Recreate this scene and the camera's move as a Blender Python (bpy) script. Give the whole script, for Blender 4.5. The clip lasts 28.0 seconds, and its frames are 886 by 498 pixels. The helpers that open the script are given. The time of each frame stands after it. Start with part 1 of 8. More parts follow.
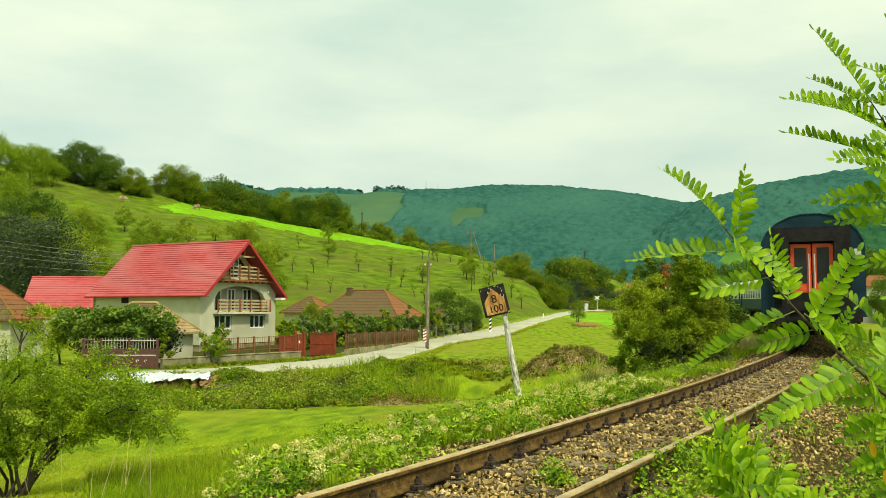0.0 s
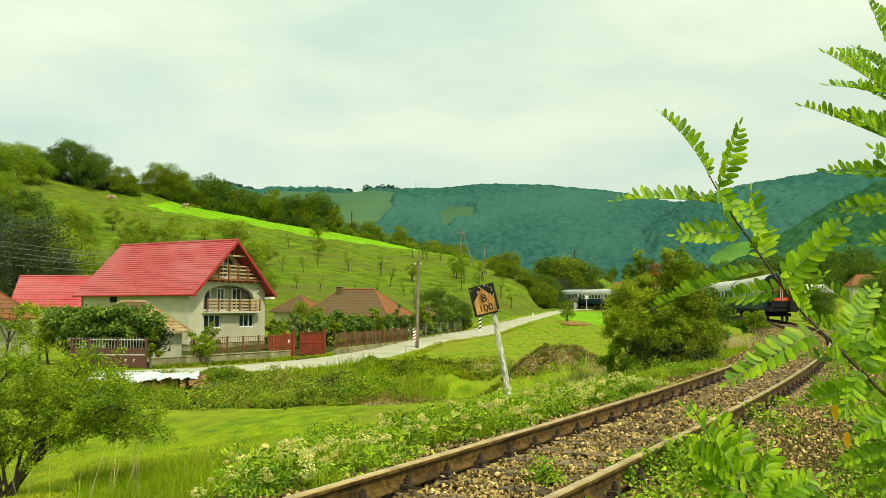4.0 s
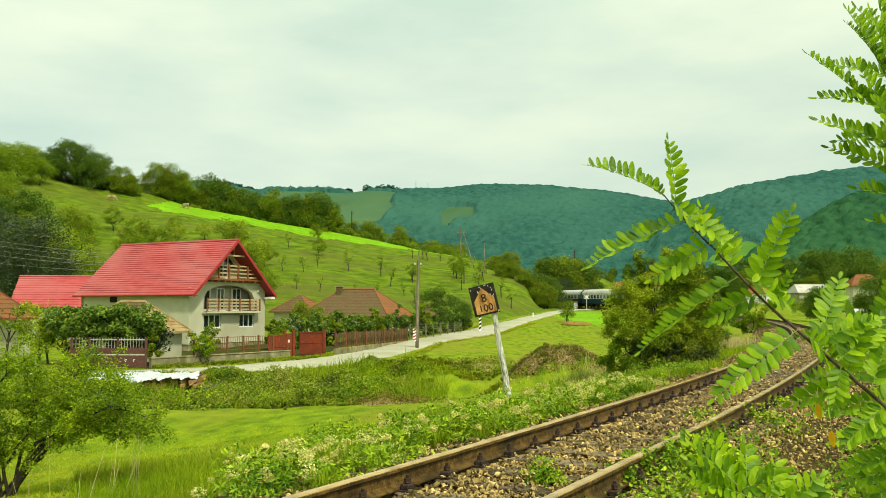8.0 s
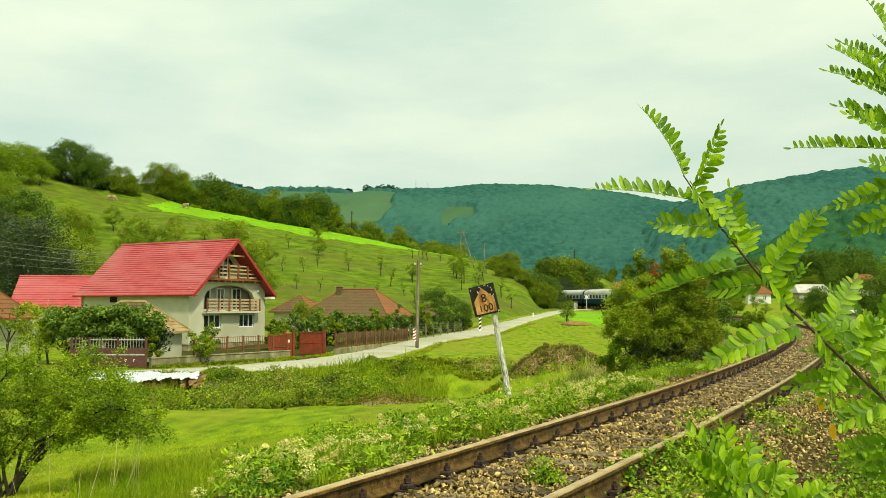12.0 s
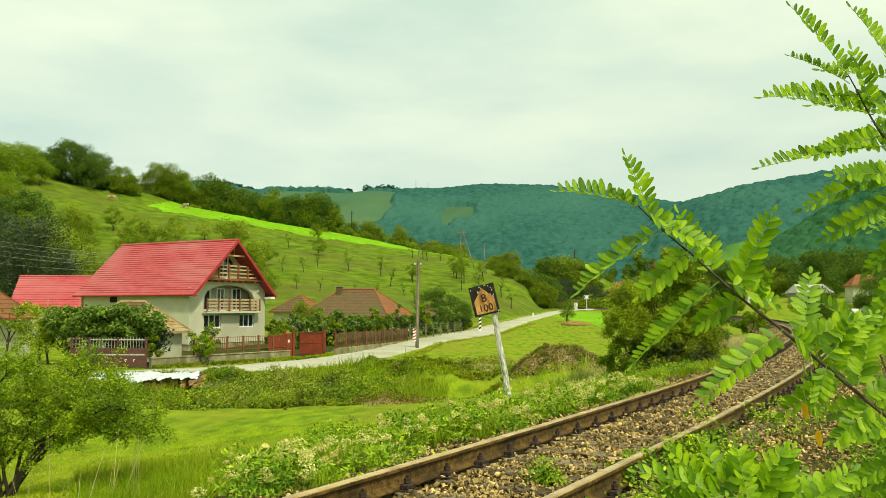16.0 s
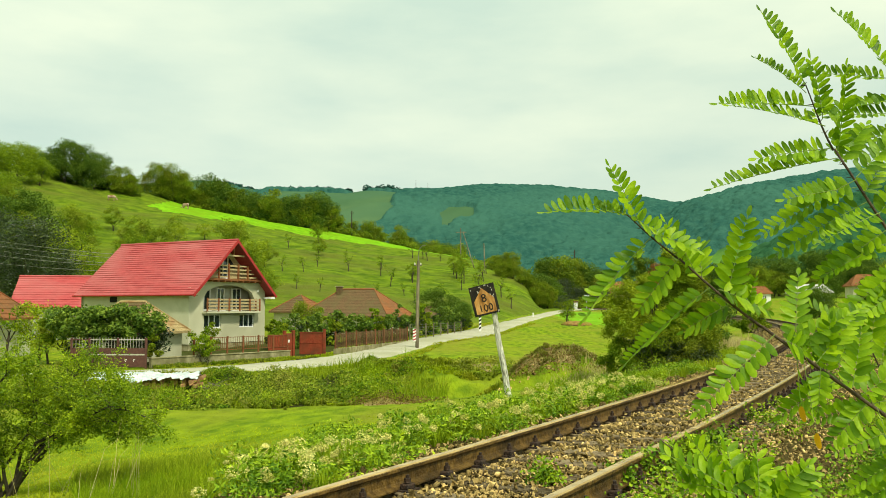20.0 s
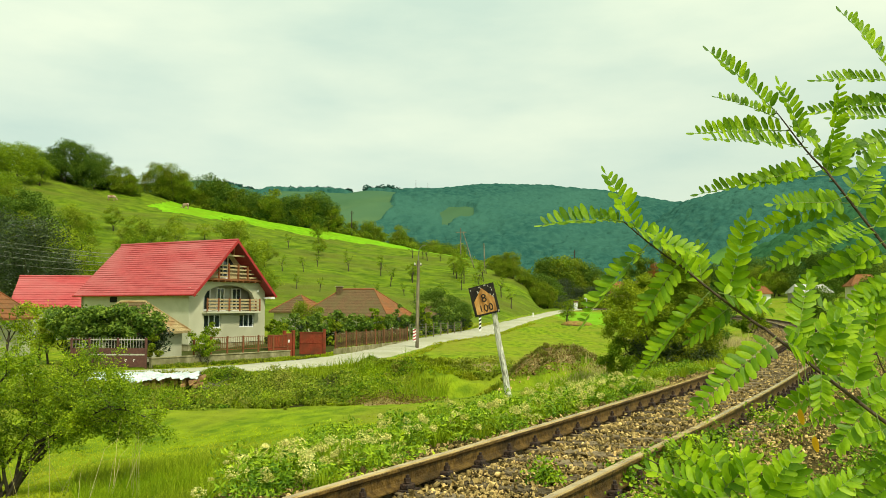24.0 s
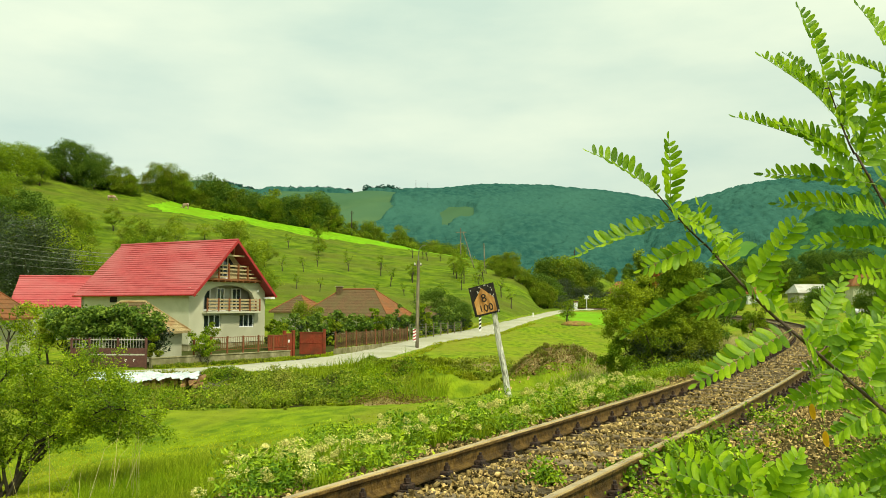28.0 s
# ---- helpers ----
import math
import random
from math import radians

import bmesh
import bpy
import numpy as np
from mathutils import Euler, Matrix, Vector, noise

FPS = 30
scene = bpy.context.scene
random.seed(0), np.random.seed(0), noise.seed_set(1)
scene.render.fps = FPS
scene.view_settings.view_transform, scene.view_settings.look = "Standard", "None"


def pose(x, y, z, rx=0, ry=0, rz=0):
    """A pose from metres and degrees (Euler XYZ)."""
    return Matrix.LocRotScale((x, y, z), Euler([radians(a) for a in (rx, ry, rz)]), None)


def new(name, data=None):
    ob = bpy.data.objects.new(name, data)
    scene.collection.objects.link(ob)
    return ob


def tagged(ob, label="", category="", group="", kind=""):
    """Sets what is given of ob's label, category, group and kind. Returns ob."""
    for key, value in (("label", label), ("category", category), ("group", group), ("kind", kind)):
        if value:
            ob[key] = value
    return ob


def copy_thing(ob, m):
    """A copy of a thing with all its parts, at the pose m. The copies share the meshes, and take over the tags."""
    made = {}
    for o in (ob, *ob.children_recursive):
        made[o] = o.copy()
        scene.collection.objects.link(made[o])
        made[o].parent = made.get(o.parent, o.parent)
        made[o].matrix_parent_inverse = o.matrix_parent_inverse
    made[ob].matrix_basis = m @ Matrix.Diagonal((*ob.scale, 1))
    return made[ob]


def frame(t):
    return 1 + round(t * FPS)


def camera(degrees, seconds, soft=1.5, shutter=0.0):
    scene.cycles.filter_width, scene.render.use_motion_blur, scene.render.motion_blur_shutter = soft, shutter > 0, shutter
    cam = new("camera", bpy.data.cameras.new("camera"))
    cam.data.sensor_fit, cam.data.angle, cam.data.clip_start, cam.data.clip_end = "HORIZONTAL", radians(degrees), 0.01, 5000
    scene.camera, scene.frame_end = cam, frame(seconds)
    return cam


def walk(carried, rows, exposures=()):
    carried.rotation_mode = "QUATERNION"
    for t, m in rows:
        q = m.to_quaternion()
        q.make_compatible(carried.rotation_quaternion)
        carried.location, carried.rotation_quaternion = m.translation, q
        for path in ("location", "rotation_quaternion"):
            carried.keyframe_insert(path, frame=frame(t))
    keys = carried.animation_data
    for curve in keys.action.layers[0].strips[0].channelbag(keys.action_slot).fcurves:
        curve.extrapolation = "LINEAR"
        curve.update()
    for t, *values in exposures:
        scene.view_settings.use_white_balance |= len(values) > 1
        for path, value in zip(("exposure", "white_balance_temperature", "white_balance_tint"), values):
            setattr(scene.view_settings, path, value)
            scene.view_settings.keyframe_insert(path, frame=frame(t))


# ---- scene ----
# World: x to the right of the first view, y away from the camera, z = 0 at the rail heads by the camera.
cam = camera(54.17, 28.0, soft=0.85, shutter=0.4)
EYE = (0.0, 0.0, 1.286)


def aim(left, up):
    return pose(*EYE, 90 + 3.818 + up, 0, left)


# A tripod head that settles to the right in the first two seconds and then stands still.
walk(cam, [(0.0, aim(0.67, 0.056)), (0.5, aim(0.67, 0.0)), (1.0, aim(0.56, 0.0)), (1.5, aim(0.22, 0.0)),
           (2.0, aim(0.0, 0.0)), (2.5, aim(0.0, 0.0)), (28.0, aim(0.0, 0.0))])

# ---- light: an overcast sky with a wide, soft sun behind the camera's right shoulder ----
SUN_AZ, SUN_EL = radians(150), radians(52)
world = bpy.data.worlds.new("overcast_sky")
scene.world = world
world.use_nodes = True
wn, wl = world.node_tree.nodes, world.node_tree.links
wn.clear()
sky = wn.new("ShaderNodeTexSky")
sky.sky_type, sky.sun_disc, sky.sun_elevation, sky.sun_rotation = "NISHITA", False, SUN_EL, SUN_AZ
bg_sky, bg_cloud = wn.new("ShaderNodeBackground"), wn.new("ShaderNodeBackground")
bg_sky.inputs[1].default_value = 0.04
wl.new(sky.outputs[0], bg_sky.inputs[0])
tc, mp = wn.new("ShaderNodeTexCoord"), wn.new("ShaderNodeMapping")
mp.inputs["Scale"].default_value = (1.0, 1.0, 3.2)
wl.new(tc.outputs["Generated"], mp.inputs["Vector"])
cl = wn.new("ShaderNodeTexNoise")
cl.inputs["Scale"].default_value, cl.inputs["Detail"].default_value, cl.inputs["Roughness"].default_value = 2.6, 6.0, 0.5
wl.new(mp.outputs[0], cl.inputs["Vector"])
cr = wn.new("ShaderNodeValToRGB")
cr.color_ramp.elements[0].position, cr.color_ramp.elements[0].color = 0.36, (0.59, 0.725, 0.52, 1)
cr.color_ramp.elements[1].position, cr.color_ramp.elements[1].color = 0.64, (0.86, 0.93, 0.62, 1)
wl.new(cl.outputs["Fac"], cr.inputs[0])
# the cloud deck is a little duller towards the horizon
sx, sr, sm = wn.new("ShaderNodeSeparateXYZ"), wn.new("ShaderNodeMapRange"), wn.new("ShaderNodeVectorMath")
wl.new(tc.outputs["Generated"], sx.inputs[0])
sr.inputs[1].default_value, sr.inputs[2].default_value, sr.inputs[3].default_value, sr.inputs[4].default_value = 0.13, 0.36, 0.83, 1.06
sm.operation = "SCALE"
wl.new(sx.outputs[2], sr.inputs[0]), wl.new(cr.outputs[0], sm.inputs[0]), wl.new(sr.outputs[0], sm.inputs["Scale"])
wl.new(sm.outputs[0], bg_cloud.inputs[0])
bg_cloud.inputs[1].default_value = 0.955
add = wn.new("ShaderNodeAddShader")
wout = wn.new("ShaderNodeOutputWorld")
wl.new(bg_sky.outputs[0], add.inputs[0]), wl.new(bg_cloud.outputs[0], add.inputs[1]), wl.new(add.outputs[0], wout.inputs[0])
sun = new("sun", bpy.data.lights.new("sun", "SUN"))
sun.data.energy, sun.data.angle, sun.data.color = 3.9, radians(6), (1.0, 0.94, 0.78)
sun.rotation_euler = (math.pi / 2 - SUN_EL, 0, math.pi - SUN_AZ)


# ---- materials ----
def mat(name, a, b, scale=8.0, rough=0.7, bump=0.3, metal=0.0, spread=0.0, vary="", big=None, bigscale=0.6, stretch=(1, 1, 1),
        glow=0.0, through_light=0.0, bumpscale=None, detail=5.0, spec=0.3, bumpdist=0.05):
    """Two colours mixed by fine noise, a third by coarse noise, a random shift by piece, relief, and light through leaves."""
    m = bpy.data.materials.new(name)
    m.use_nodes = True
    n, l = m.node_tree.nodes, m.node_tree.links
    bs = n["Principled BSDF"]
    co, mpn = n.new("ShaderNodeTexCoord"), n.new("ShaderNodeMapping")
    mpn.inputs["Scale"].default_value = stretch
    l.new(co.outputs["Object"], mpn.inputs["Vector"])
    nz = n.new("ShaderNodeTexNoise")
    nz.inputs["Scale"].default_value, nz.inputs["Detail"].default_value = scale, detail
    l.new(mpn.outputs[0], nz.inputs["Vector"])
    rp = n.new("ShaderNodeValToRGB")
    rp.color_ramp.elements[0].position, rp.color_ramp.elements[0].color = 0.35, (*a, 1)
    rp.color_ramp.elements[1].position, rp.color_ramp.elements[1].color = 0.65, (*b, 1)
    l.new(nz.outputs["Fac"], rp.inputs[0])
    col = rp.outputs[0]
    if big:
        nb = n.new("ShaderNodeTexNoise")
        nb.inputs["Scale"].default_value, nb.inputs["Detail"].default_value = bigscale, 4.0
        l.new(mpn.outputs[0], nb.inputs["Vector"])
        r2 = n.new("ShaderNodeValToRGB")
        r2.color_ramp.elements[0].position, r2.color_ramp.elements[1].position = 0.42, 0.68
        l.new(nb.outputs["Fac"], r2.inputs[0])
        mx = n.new("ShaderNodeMix")
        mx.data_type = "RGBA"
        l.new(r2.outputs[0], mx.inputs[0]), l.new(col, mx.inputs[6])
        mx.inputs[7].default_value = (*big, 1)
        col = mx.outputs[2]
    if vary:
        if vary == "island":
            src = n.new("ShaderNodeNewGeometry").outputs["Random Per Island"]
        else:
            src = n.new("ShaderNodeObjectInfo").outputs["Random"]
        mr, hs, sc = n.new("ShaderNodeMapRange"), n.new("ShaderNodeHueSaturation"), n.new("ShaderNodeMapRange")
        mr.inputs[3].default_value, mr.inputs[4].default_value = 1 - spread, 1 + spread
        hue = 1.0 if through_light else 0.15
        sc.inputs[3].default_value, sc.inputs[4].default_value = 0.5 + 0.03 * spread * hue, 0.5 - 0.05 * spread * hue
        l.new(src, mr.inputs[0]), l.new(src, sc.inputs[0])
        l.new(mr.outputs[0], hs.inputs["Value"]), l.new(sc.outputs[0], hs.inputs["Hue"]), l.new(col, hs.inputs["Color"])
        col = hs.outputs[0]
    l.new(col, bs.inputs["Base Color"])
    bs.inputs["Roughness"].default_value, bs.inputs["Metallic"].default_value = rough, metal
    bs.inputs["Specular IOR Level"].default_value = spec
    if bump:
        nb2 = n.new("ShaderNodeTexNoise")
        nb2.inputs["Scale"].default_value, nb2.inputs["Detail"].default_value = bumpscale or scale * 2.5, 6.0
        l.new(mpn.outputs[0], nb2.inputs["Vector"])
        bp = n.new("ShaderNodeBump")
        bp.inputs["Strength"].default_value, bp.inputs["Distance"].default_value = bump, bumpdist
        l.new(nb2.outputs["Fac"], bp.inputs["Height"]), l.new(bp.outputs[0], bs.inputs["Normal"])
    if glow:
        bs.inputs["Emission Color"].default_value, bs.inputs["Emission Strength"].default_value = (*b, 1), glow
    if through_light:
        tr, ms = n.new("ShaderNodeBsdfTranslucent"), n.new("ShaderNodeMixShader")
        ms.inputs[0].default_value = through_light
        l.new(col, tr.inputs["Color"])
        l.new(bs.outputs[0], ms.inputs[1]), l.new(tr.outputs[0], ms.inputs[2])
        l.new(ms.outputs[0], n["Material Output"].inputs[0])
    return m


M_GRASS = mat("meadow_turf", (0.090, 0.162, 0.005), (0.228, 0.318, 0.008), 1.8, 0.95, 0.9, big=(0.215, 0.228, 0.020), bigscale=0.20, stretch=(1, 0.45, 1), bumpscale=8, spec=0.05, detail=14, bumpdist=0.10)
M_HILL = mat("hill_pasture", (0.060, 0.112, 0.006), (0.152, 0.228, 0.010), 0.6, 0.95, 0.9, big=(0.112, 0.132, 0.018), bigscale=0.10, stretch=(0.6, 0.9, 1.8), bumpscale=1.8, spec=0.05, detail=14, bumpdist=0.40)
M_CROP = mat("bright_crop", (0.125, 0.32, 0.006), (0.205, 0.43, 0.010), 0.8, 0.95, 0.4, big=(0.16, 0.30, 0.008), bigscale=0.15, spec=0.05)
M_DOORGLASS = mat("sooty_door_glass", (0.010, 0.012, 0.012), (0.022, 0.024, 0.022), 3, 0.35, 0.0, spec=0.3)
M_DIRT = mat("gravelly_dirt", (0.022, 0.016, 0.005), (0.11, 0.080, 0.030), 14, 0.95, 0.9, big=(0.075, 0.068, 0.014), bigscale=0.7, spec=0.05)
M_ROAD = mat("pale_gravel_road", (0.36, 0.35, 0.25), (0.47, 0.46, 0.34), 3.0, 0.95, 0.5, big=(0.33, 0.33, 0.21), bigscale=0.25, spec=0.1)
M_BLADE = mat("grass_blades", (0.165, 0.275, 0.006), (0.285, 0.41, 0.010), 0.5, 0.7, 0, vary="island", spread=0.30, big=(0.26, 0.31, 0.02), bigscale=0.3, through_light=0.42, spec=0.08)
M_TURF = mat("short_turf_blades", (0.270, 0.365, 0.008), (0.440, 0.540, 0.016), 0.7, 0.8, 0, vary="island", spread=0.22, big=(0.42, 0.41, 0.04), bigscale=0.25, through_light=0.5, spec=0.05)
M_MOSSY = mat("dull_olive_grass", (0.200, 0.245, 0.020), (0.37, 0.40, 0.060), 1.2, 0.85, 0, vary="island", spread=0.3, big=(0.33, 0.28, 0.09), bigscale=0.8, through_light=0.45, spec=0.05)
M_EARTH = mat("dry_brown_earth", (0.19, 0.130, 0.050), (0.40, 0.30, 0.14), 4, 1.0, 0.9, big=(0.20, 0.20, 0.035), bigscale=1.0, spec=0.05)
M_RANK = mat("rank_grass_tufts", (0.110, 0.200, 0.005), (0.30, 0.41, 0.014), 0.6, 0.75, 0, vary="island", spread=0.45, big=(0.29, 0.29, 0.045), bigscale=0.4, through_light=0.35, spec=0.1)
# soil colour darkened to put shade into the gaps between plants
M_SHADE_SOIL = mat("shade_dark_soil", (0.030, 0.030, 0.008), (0.065, 0.065, 0.016), 5, 1.0, 0.6, big=(0.05, 0.075, 0.010), bigscale=0.8, spec=0.05)
M_PALE = mat("dull_white_paint", (0.40, 0.38, 0.31), (0.50, 0.48, 0.40), 6, 0.7, 0.1)
M_DRY = mat("dry_grass", (0.42, 0.37, 0.13), (0.58, 0.50, 0.22), 2, 0.8, 0, vary="island", spread=0.25, through_light=0.25, spec=0.1)
M_SCRUB = mat("nettle_scrub_leaves", (0.068, 0.155, 0.005), (0.195, 0.315, 0.008), 0.9, 0.65, 0, vary="island", spread=0.55, big=(0.20, 0.24, 0.03), bigscale=0.35, through_light=0.24, spec=0.14)
M_WEED = mat("lush_weed_leaves", (0.085, 0.20, 0.004), (0.27, 0.42, 0.010), 1.8, 0.6, 0, vary="island", spread=0.5, through_light=0.15, spec=0.2)
M_BRAMBLE = mat("light_bramble_leaves", (0.16, 0.28, 0.006), (0.27, 0.40, 0.012), 1.2, 0.65, 0, vary="island", spread=0.5, big=(0.25, 0.27, 0.04), bigscale=0.6, through_light=0.22, spec=0.12)
M_BROWNWEED = mat("withered_brown_weeds", (0.10, 0.075, 0.018), (0.24, 0.18, 0.05), 3, 0.9, 0, vary="island", spread=0.5, through_light=0.15, spec=0.05)
M_HEAD = mat("faded_flower_heads", (0.43, 0.44, 0.075), (0.78, 0.76, 0.27), 5, 0.95, 0, vary="island", spread=0.38, through_light=0.3, spec=0.05)
M_BARK = mat("grey_brown_bark", (0.028, 0.022, 0.014), (0.075, 0.06, 0.038), 9, 0.9, 0.8, stretch=(1, 1, 0.3))
M_LEAF_A = mat("orchard_leaves", (0.11, 0.205, 0.006), (0.215, 0.325, 0.012), 0.7, 0.7, 0, vary="island", spread=0.40, big=(0.20, 0.23, 0.018), bigscale=0.5, through_light=0.32, spec=0.10)
M_LEAF_F = mat("fresh_green_shrub_leaves", (0.130, 0.240, 0.005), (0.290, 0.42, 0.008), 1.6, 0.5, 0, vary="island", spread=0.5, through_light=0.38, spec=0.25)
# dark trees' leaves; also put shade into the shrub's base and under the vine
M_LEAF_D = mat("dark_and_shade_leaves", (0.014, 0.038, 0.004), (0.038, 0.072, 0.008), 0.7, 0.38, 0, vary="island", spread=0.7, through_light=0.12, spec=0.5)
M_LEAF_B = mat("dark_leaves", (0.060, 0.135, 0.011), (0.125, 0.215, 0.018), 0.7, 0.65, 0, vary="island", spread=0.5, through_light=0.28, spec=0.14)
M_LEAF_C = mat("yellow_green_leaves", (0.19, 0.29, 0.005), (0.34, 0.44, 0.014), 0.9, 0.5, 0, vary="island", spread=0.45, through_light=0.30, spec=0.22)
# distance haze is baked into the bluish base colours of the far hills
M_FAR = mat("hazed_far_forest", (0.018, 0.074, 0.060), (0.038, 0.116, 0.086), 0.16, 1.0, 0.7, big=(0.044, 0.128, 0.092), bigscale=0.006, detail=9, bumpscale=0.22, spec=0.0, bumpdist=3.0)
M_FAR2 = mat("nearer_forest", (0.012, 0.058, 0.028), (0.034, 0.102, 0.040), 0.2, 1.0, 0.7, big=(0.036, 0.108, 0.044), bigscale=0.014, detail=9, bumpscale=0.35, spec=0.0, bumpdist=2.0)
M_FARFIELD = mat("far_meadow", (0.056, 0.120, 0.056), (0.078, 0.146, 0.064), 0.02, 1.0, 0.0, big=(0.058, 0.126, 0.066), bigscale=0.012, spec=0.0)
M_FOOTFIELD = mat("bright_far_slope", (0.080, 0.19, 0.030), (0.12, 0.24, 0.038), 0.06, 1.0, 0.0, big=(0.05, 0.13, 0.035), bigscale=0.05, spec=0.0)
M_RAIL = mat("rusty_rail_steel", (0.066, 0.036, 0.006), (0.175, 0.104, 0.022), 16, 0.6, 0.4, metal=0.0, big=(0.035, 0.021, 0.005), bigscale=3, spec=0.25)
M_RAILTOP = mat("worn_rail_head", (0.38, 0.235, 0.060), (0.64, 0.46, 0.17), 12, 0.24, 0.08, metal=0.3, spec=0.7, stretch=(0.3, 0.3, 1))
M_TIE = mat("weathered_sleeper_wood", (0.07, 0.052, 0.025), (0.24, 0.19, 0.11), 9, 0.95, 0.9, vary="object", spread=0.3, spec=0.1)
M_IRON = mat("black_rusted_iron", (0.02, 0.014, 0.01), (0.06, 0.035, 0.02), 25, 0.7, 0.5)
M_STONE = mat("brown_ballast_stone", (0.095, 0.064, 0.017), (0.52, 0.39, 0.145), 9, 0.95, 0.5, vary="island", spread=0.8, spec=0.1)
M_STONE1 = mat("loose_ballast_stone", (0.095, 0.064, 0.017), (0.52, 0.39, 0.145), 9, 0.95, 0.5, vary="object", spread=0.8, spec=0.1)
M_COW = mat("white_and_tan_hide", (0.20, 0.10, 0.045), (0.60, 0.52, 0.42), 1.0, 0.9, 0, big=(0.34, 0.19, 0.09), bigscale=0.8)
M_REDSOIL = mat("reddish_dug_soil", (0.20, 0.11, 0.035), (0.34, 0.21, 0.07), 3, 1.0, 0.8, big=(0.20, 0.20, 0.03), bigscale=1.2, spec=0.05)
M_WALL = mat("cream_render", (0.49, 0.49, 0.325), (0.57, 0.565, 0.39), 1.4, 0.95, 0.2, big=(0.42, 0.415, 0.27), bigscale=0.35, spec=0.1)
M_WALL2 = mat("grey_render", (0.32, 0.32, 0.26), (0.38, 0.38, 0.31), 1.2, 0.9, 0.15, big=(0.28, 0.28, 0.22), bigscale=0.4)
M_REDROOF = mat("red_sheet_roof", (0.35, 0.045, 0.047), (0.45, 0.072, 0.072), 3, 0.5, 0.1, big=(0.43, 0.115, 0.11), bigscale=0.4, spec=0.35, stretch=(1, 0.4, 1))
M_REDTRIM = mat("red_metal_trim", (0.33, 0.022, 0.022), (0.40, 0.03, 0.03), 5, 0.4, 0.05)
M_TILE = mat("old_clay_tiles", (0.095, 0.060, 0.030), (0.19, 0.118, 0.058), 7, 0.95, 0.9, big=(0.13, 0.105, 0.045), bigscale=0.9, spec=0.1)
M_STRAWTILE = mat("pale_straw_coloured_tiles", (0.30, 0.22, 0.09), (0.46, 0.36, 0.18), 7, 0.95, 0.8, big=(0.30, 0.17, 0.07), bigscale=0.9, spec=0.1)
M_RUST = mat("rusty_railing_paint", (0.15, 0.055, 0.024), (0.24, 0.10, 0.045), 8, 0.8, 0.3, spec=0.1)
M_VINE = mat("grape_vine_leaves", (0.072, 0.152, 0.012), (0.175, 0.285, 0.03), 0.9, 0.55, 0, vary="island", spread=0.55, through_light=0.18, spec=0.22)
M_REDSPRIG = mat("reddened_leaves", (0.26, 0.10, 0.02), (0.36, 0.16, 0.03), 2, 0.7, 0, vary="island", spread=0.4, through_light=0.3, spec=0.1)
M_TILE2 = mat("orange_clay_tiles", (0.21, 0.078, 0.030), (0.33, 0.135, 0.05), 7, 0.9, 0.8, big=(0.20, 0.105, 0.045), bigscale=0.9, spec=0.1)
M_PICKET = mat("weathered_picket_wood", (0.075, 0.046, 0.020), (0.165, 0.105, 0.05), 8, 0.9, 0.4, vary="object", spread=0.35, stretch=(1, 1, 0.2), spec=0.1)
M_WOOD = mat("varnished_wood", (0.17, 0.06, 0.02), (0.27, 0.11, 0.04), 8, 0.6, 0.3, stretch=(1, 1, 0.2), spec=0.2)
M_PLANK = mat("pale_planks", (0.38, 0.29, 0.14), (0.48, 0.38, 0.2), 8, 0.8, 0.4)
M_REDPAINT = mat("red_brown_paint", (0.20, 0.036, 0.016), (0.27, 0.055, 0.024), 6, 0.7, 0.2, big=(0.14, 0.045, 0.02), bigscale=1.5, spec=0.12)
M_BROWNGATE = mat("brown_gate_paint", (0.085, 0.035, 0.028), (0.12, 0.052, 0.04), 6, 0.5, 0.2)
M_WHITE = mat("white_paint", (0.74, 0.74, 0.70), (0.80, 0.80, 0.76), 8, 0.6, 0.1)
M_GLASS = mat("dark_window_glass", (0.02, 0.03, 0.035), (0.035, 0.05, 0.055), 3, 0.06, 0.0, spec=0.8)
M_CONC = mat("stained_concrete", (0.22, 0.20, 0.10), (0.36, 0.33, 0.19), 3, 0.95, 0.6, big=(0.15, 0.14, 0.06), bigscale=1.4, spec=0.1)
M_POLE = mat("grey_weathered_wood", (0.16, 0.13, 0.08), (0.30, 0.26, 0.17), 9, 0.9, 0.7, stretch=(1, 1, 0.15), big=(0.10, 0.085, 0.06), bigscale=2, spec=0.1)
M_PEEL = mat("peeling_white_paint", (0.10, 0.085, 0.045), (0.84, 0.83, 0.72), 20, 0.9, 0.9, stretch=(1, 1, 0.22), big=(0.62, 0.61, 0.50), bigscale=7, spec=0.1)
M_WIRE = mat("wire", (0.16, 0.16, 0.13), (0.22, 0.22, 0.18), 5, 0.6, 0.0)
M_CABLE = mat("weathered_aluminium_cable", (0.24, 0.24, 0.20), (0.30, 0.30, 0.25), 5, 0.6, 0.0)
M_BLACK = mat("black_enamel", (0.010, 0.010, 0.008), (0.020, 0.018, 0.013), 9, 0.75, 0.3, big=(0.035, 0.028, 0.02), bigscale=6, spec=0.15)
M_AMBER = mat("faded_orange_paint", (0.42, 0.18, 0.03), (0.66, 0.38, 0.13), 9, 0.8, 0.3, big=(0.22, 0.10, 0.025), bigscale=7, stretch=(1, 1, 0.3), spec=0.1)
M_PLASTIC = mat("white_plastic_sheet", (0.46, 0.53, 0.51), (0.76, 0.79, 0.74), 7, 0.45, 0.8, big=(0.42, 0.52, 0.52), bigscale=3)
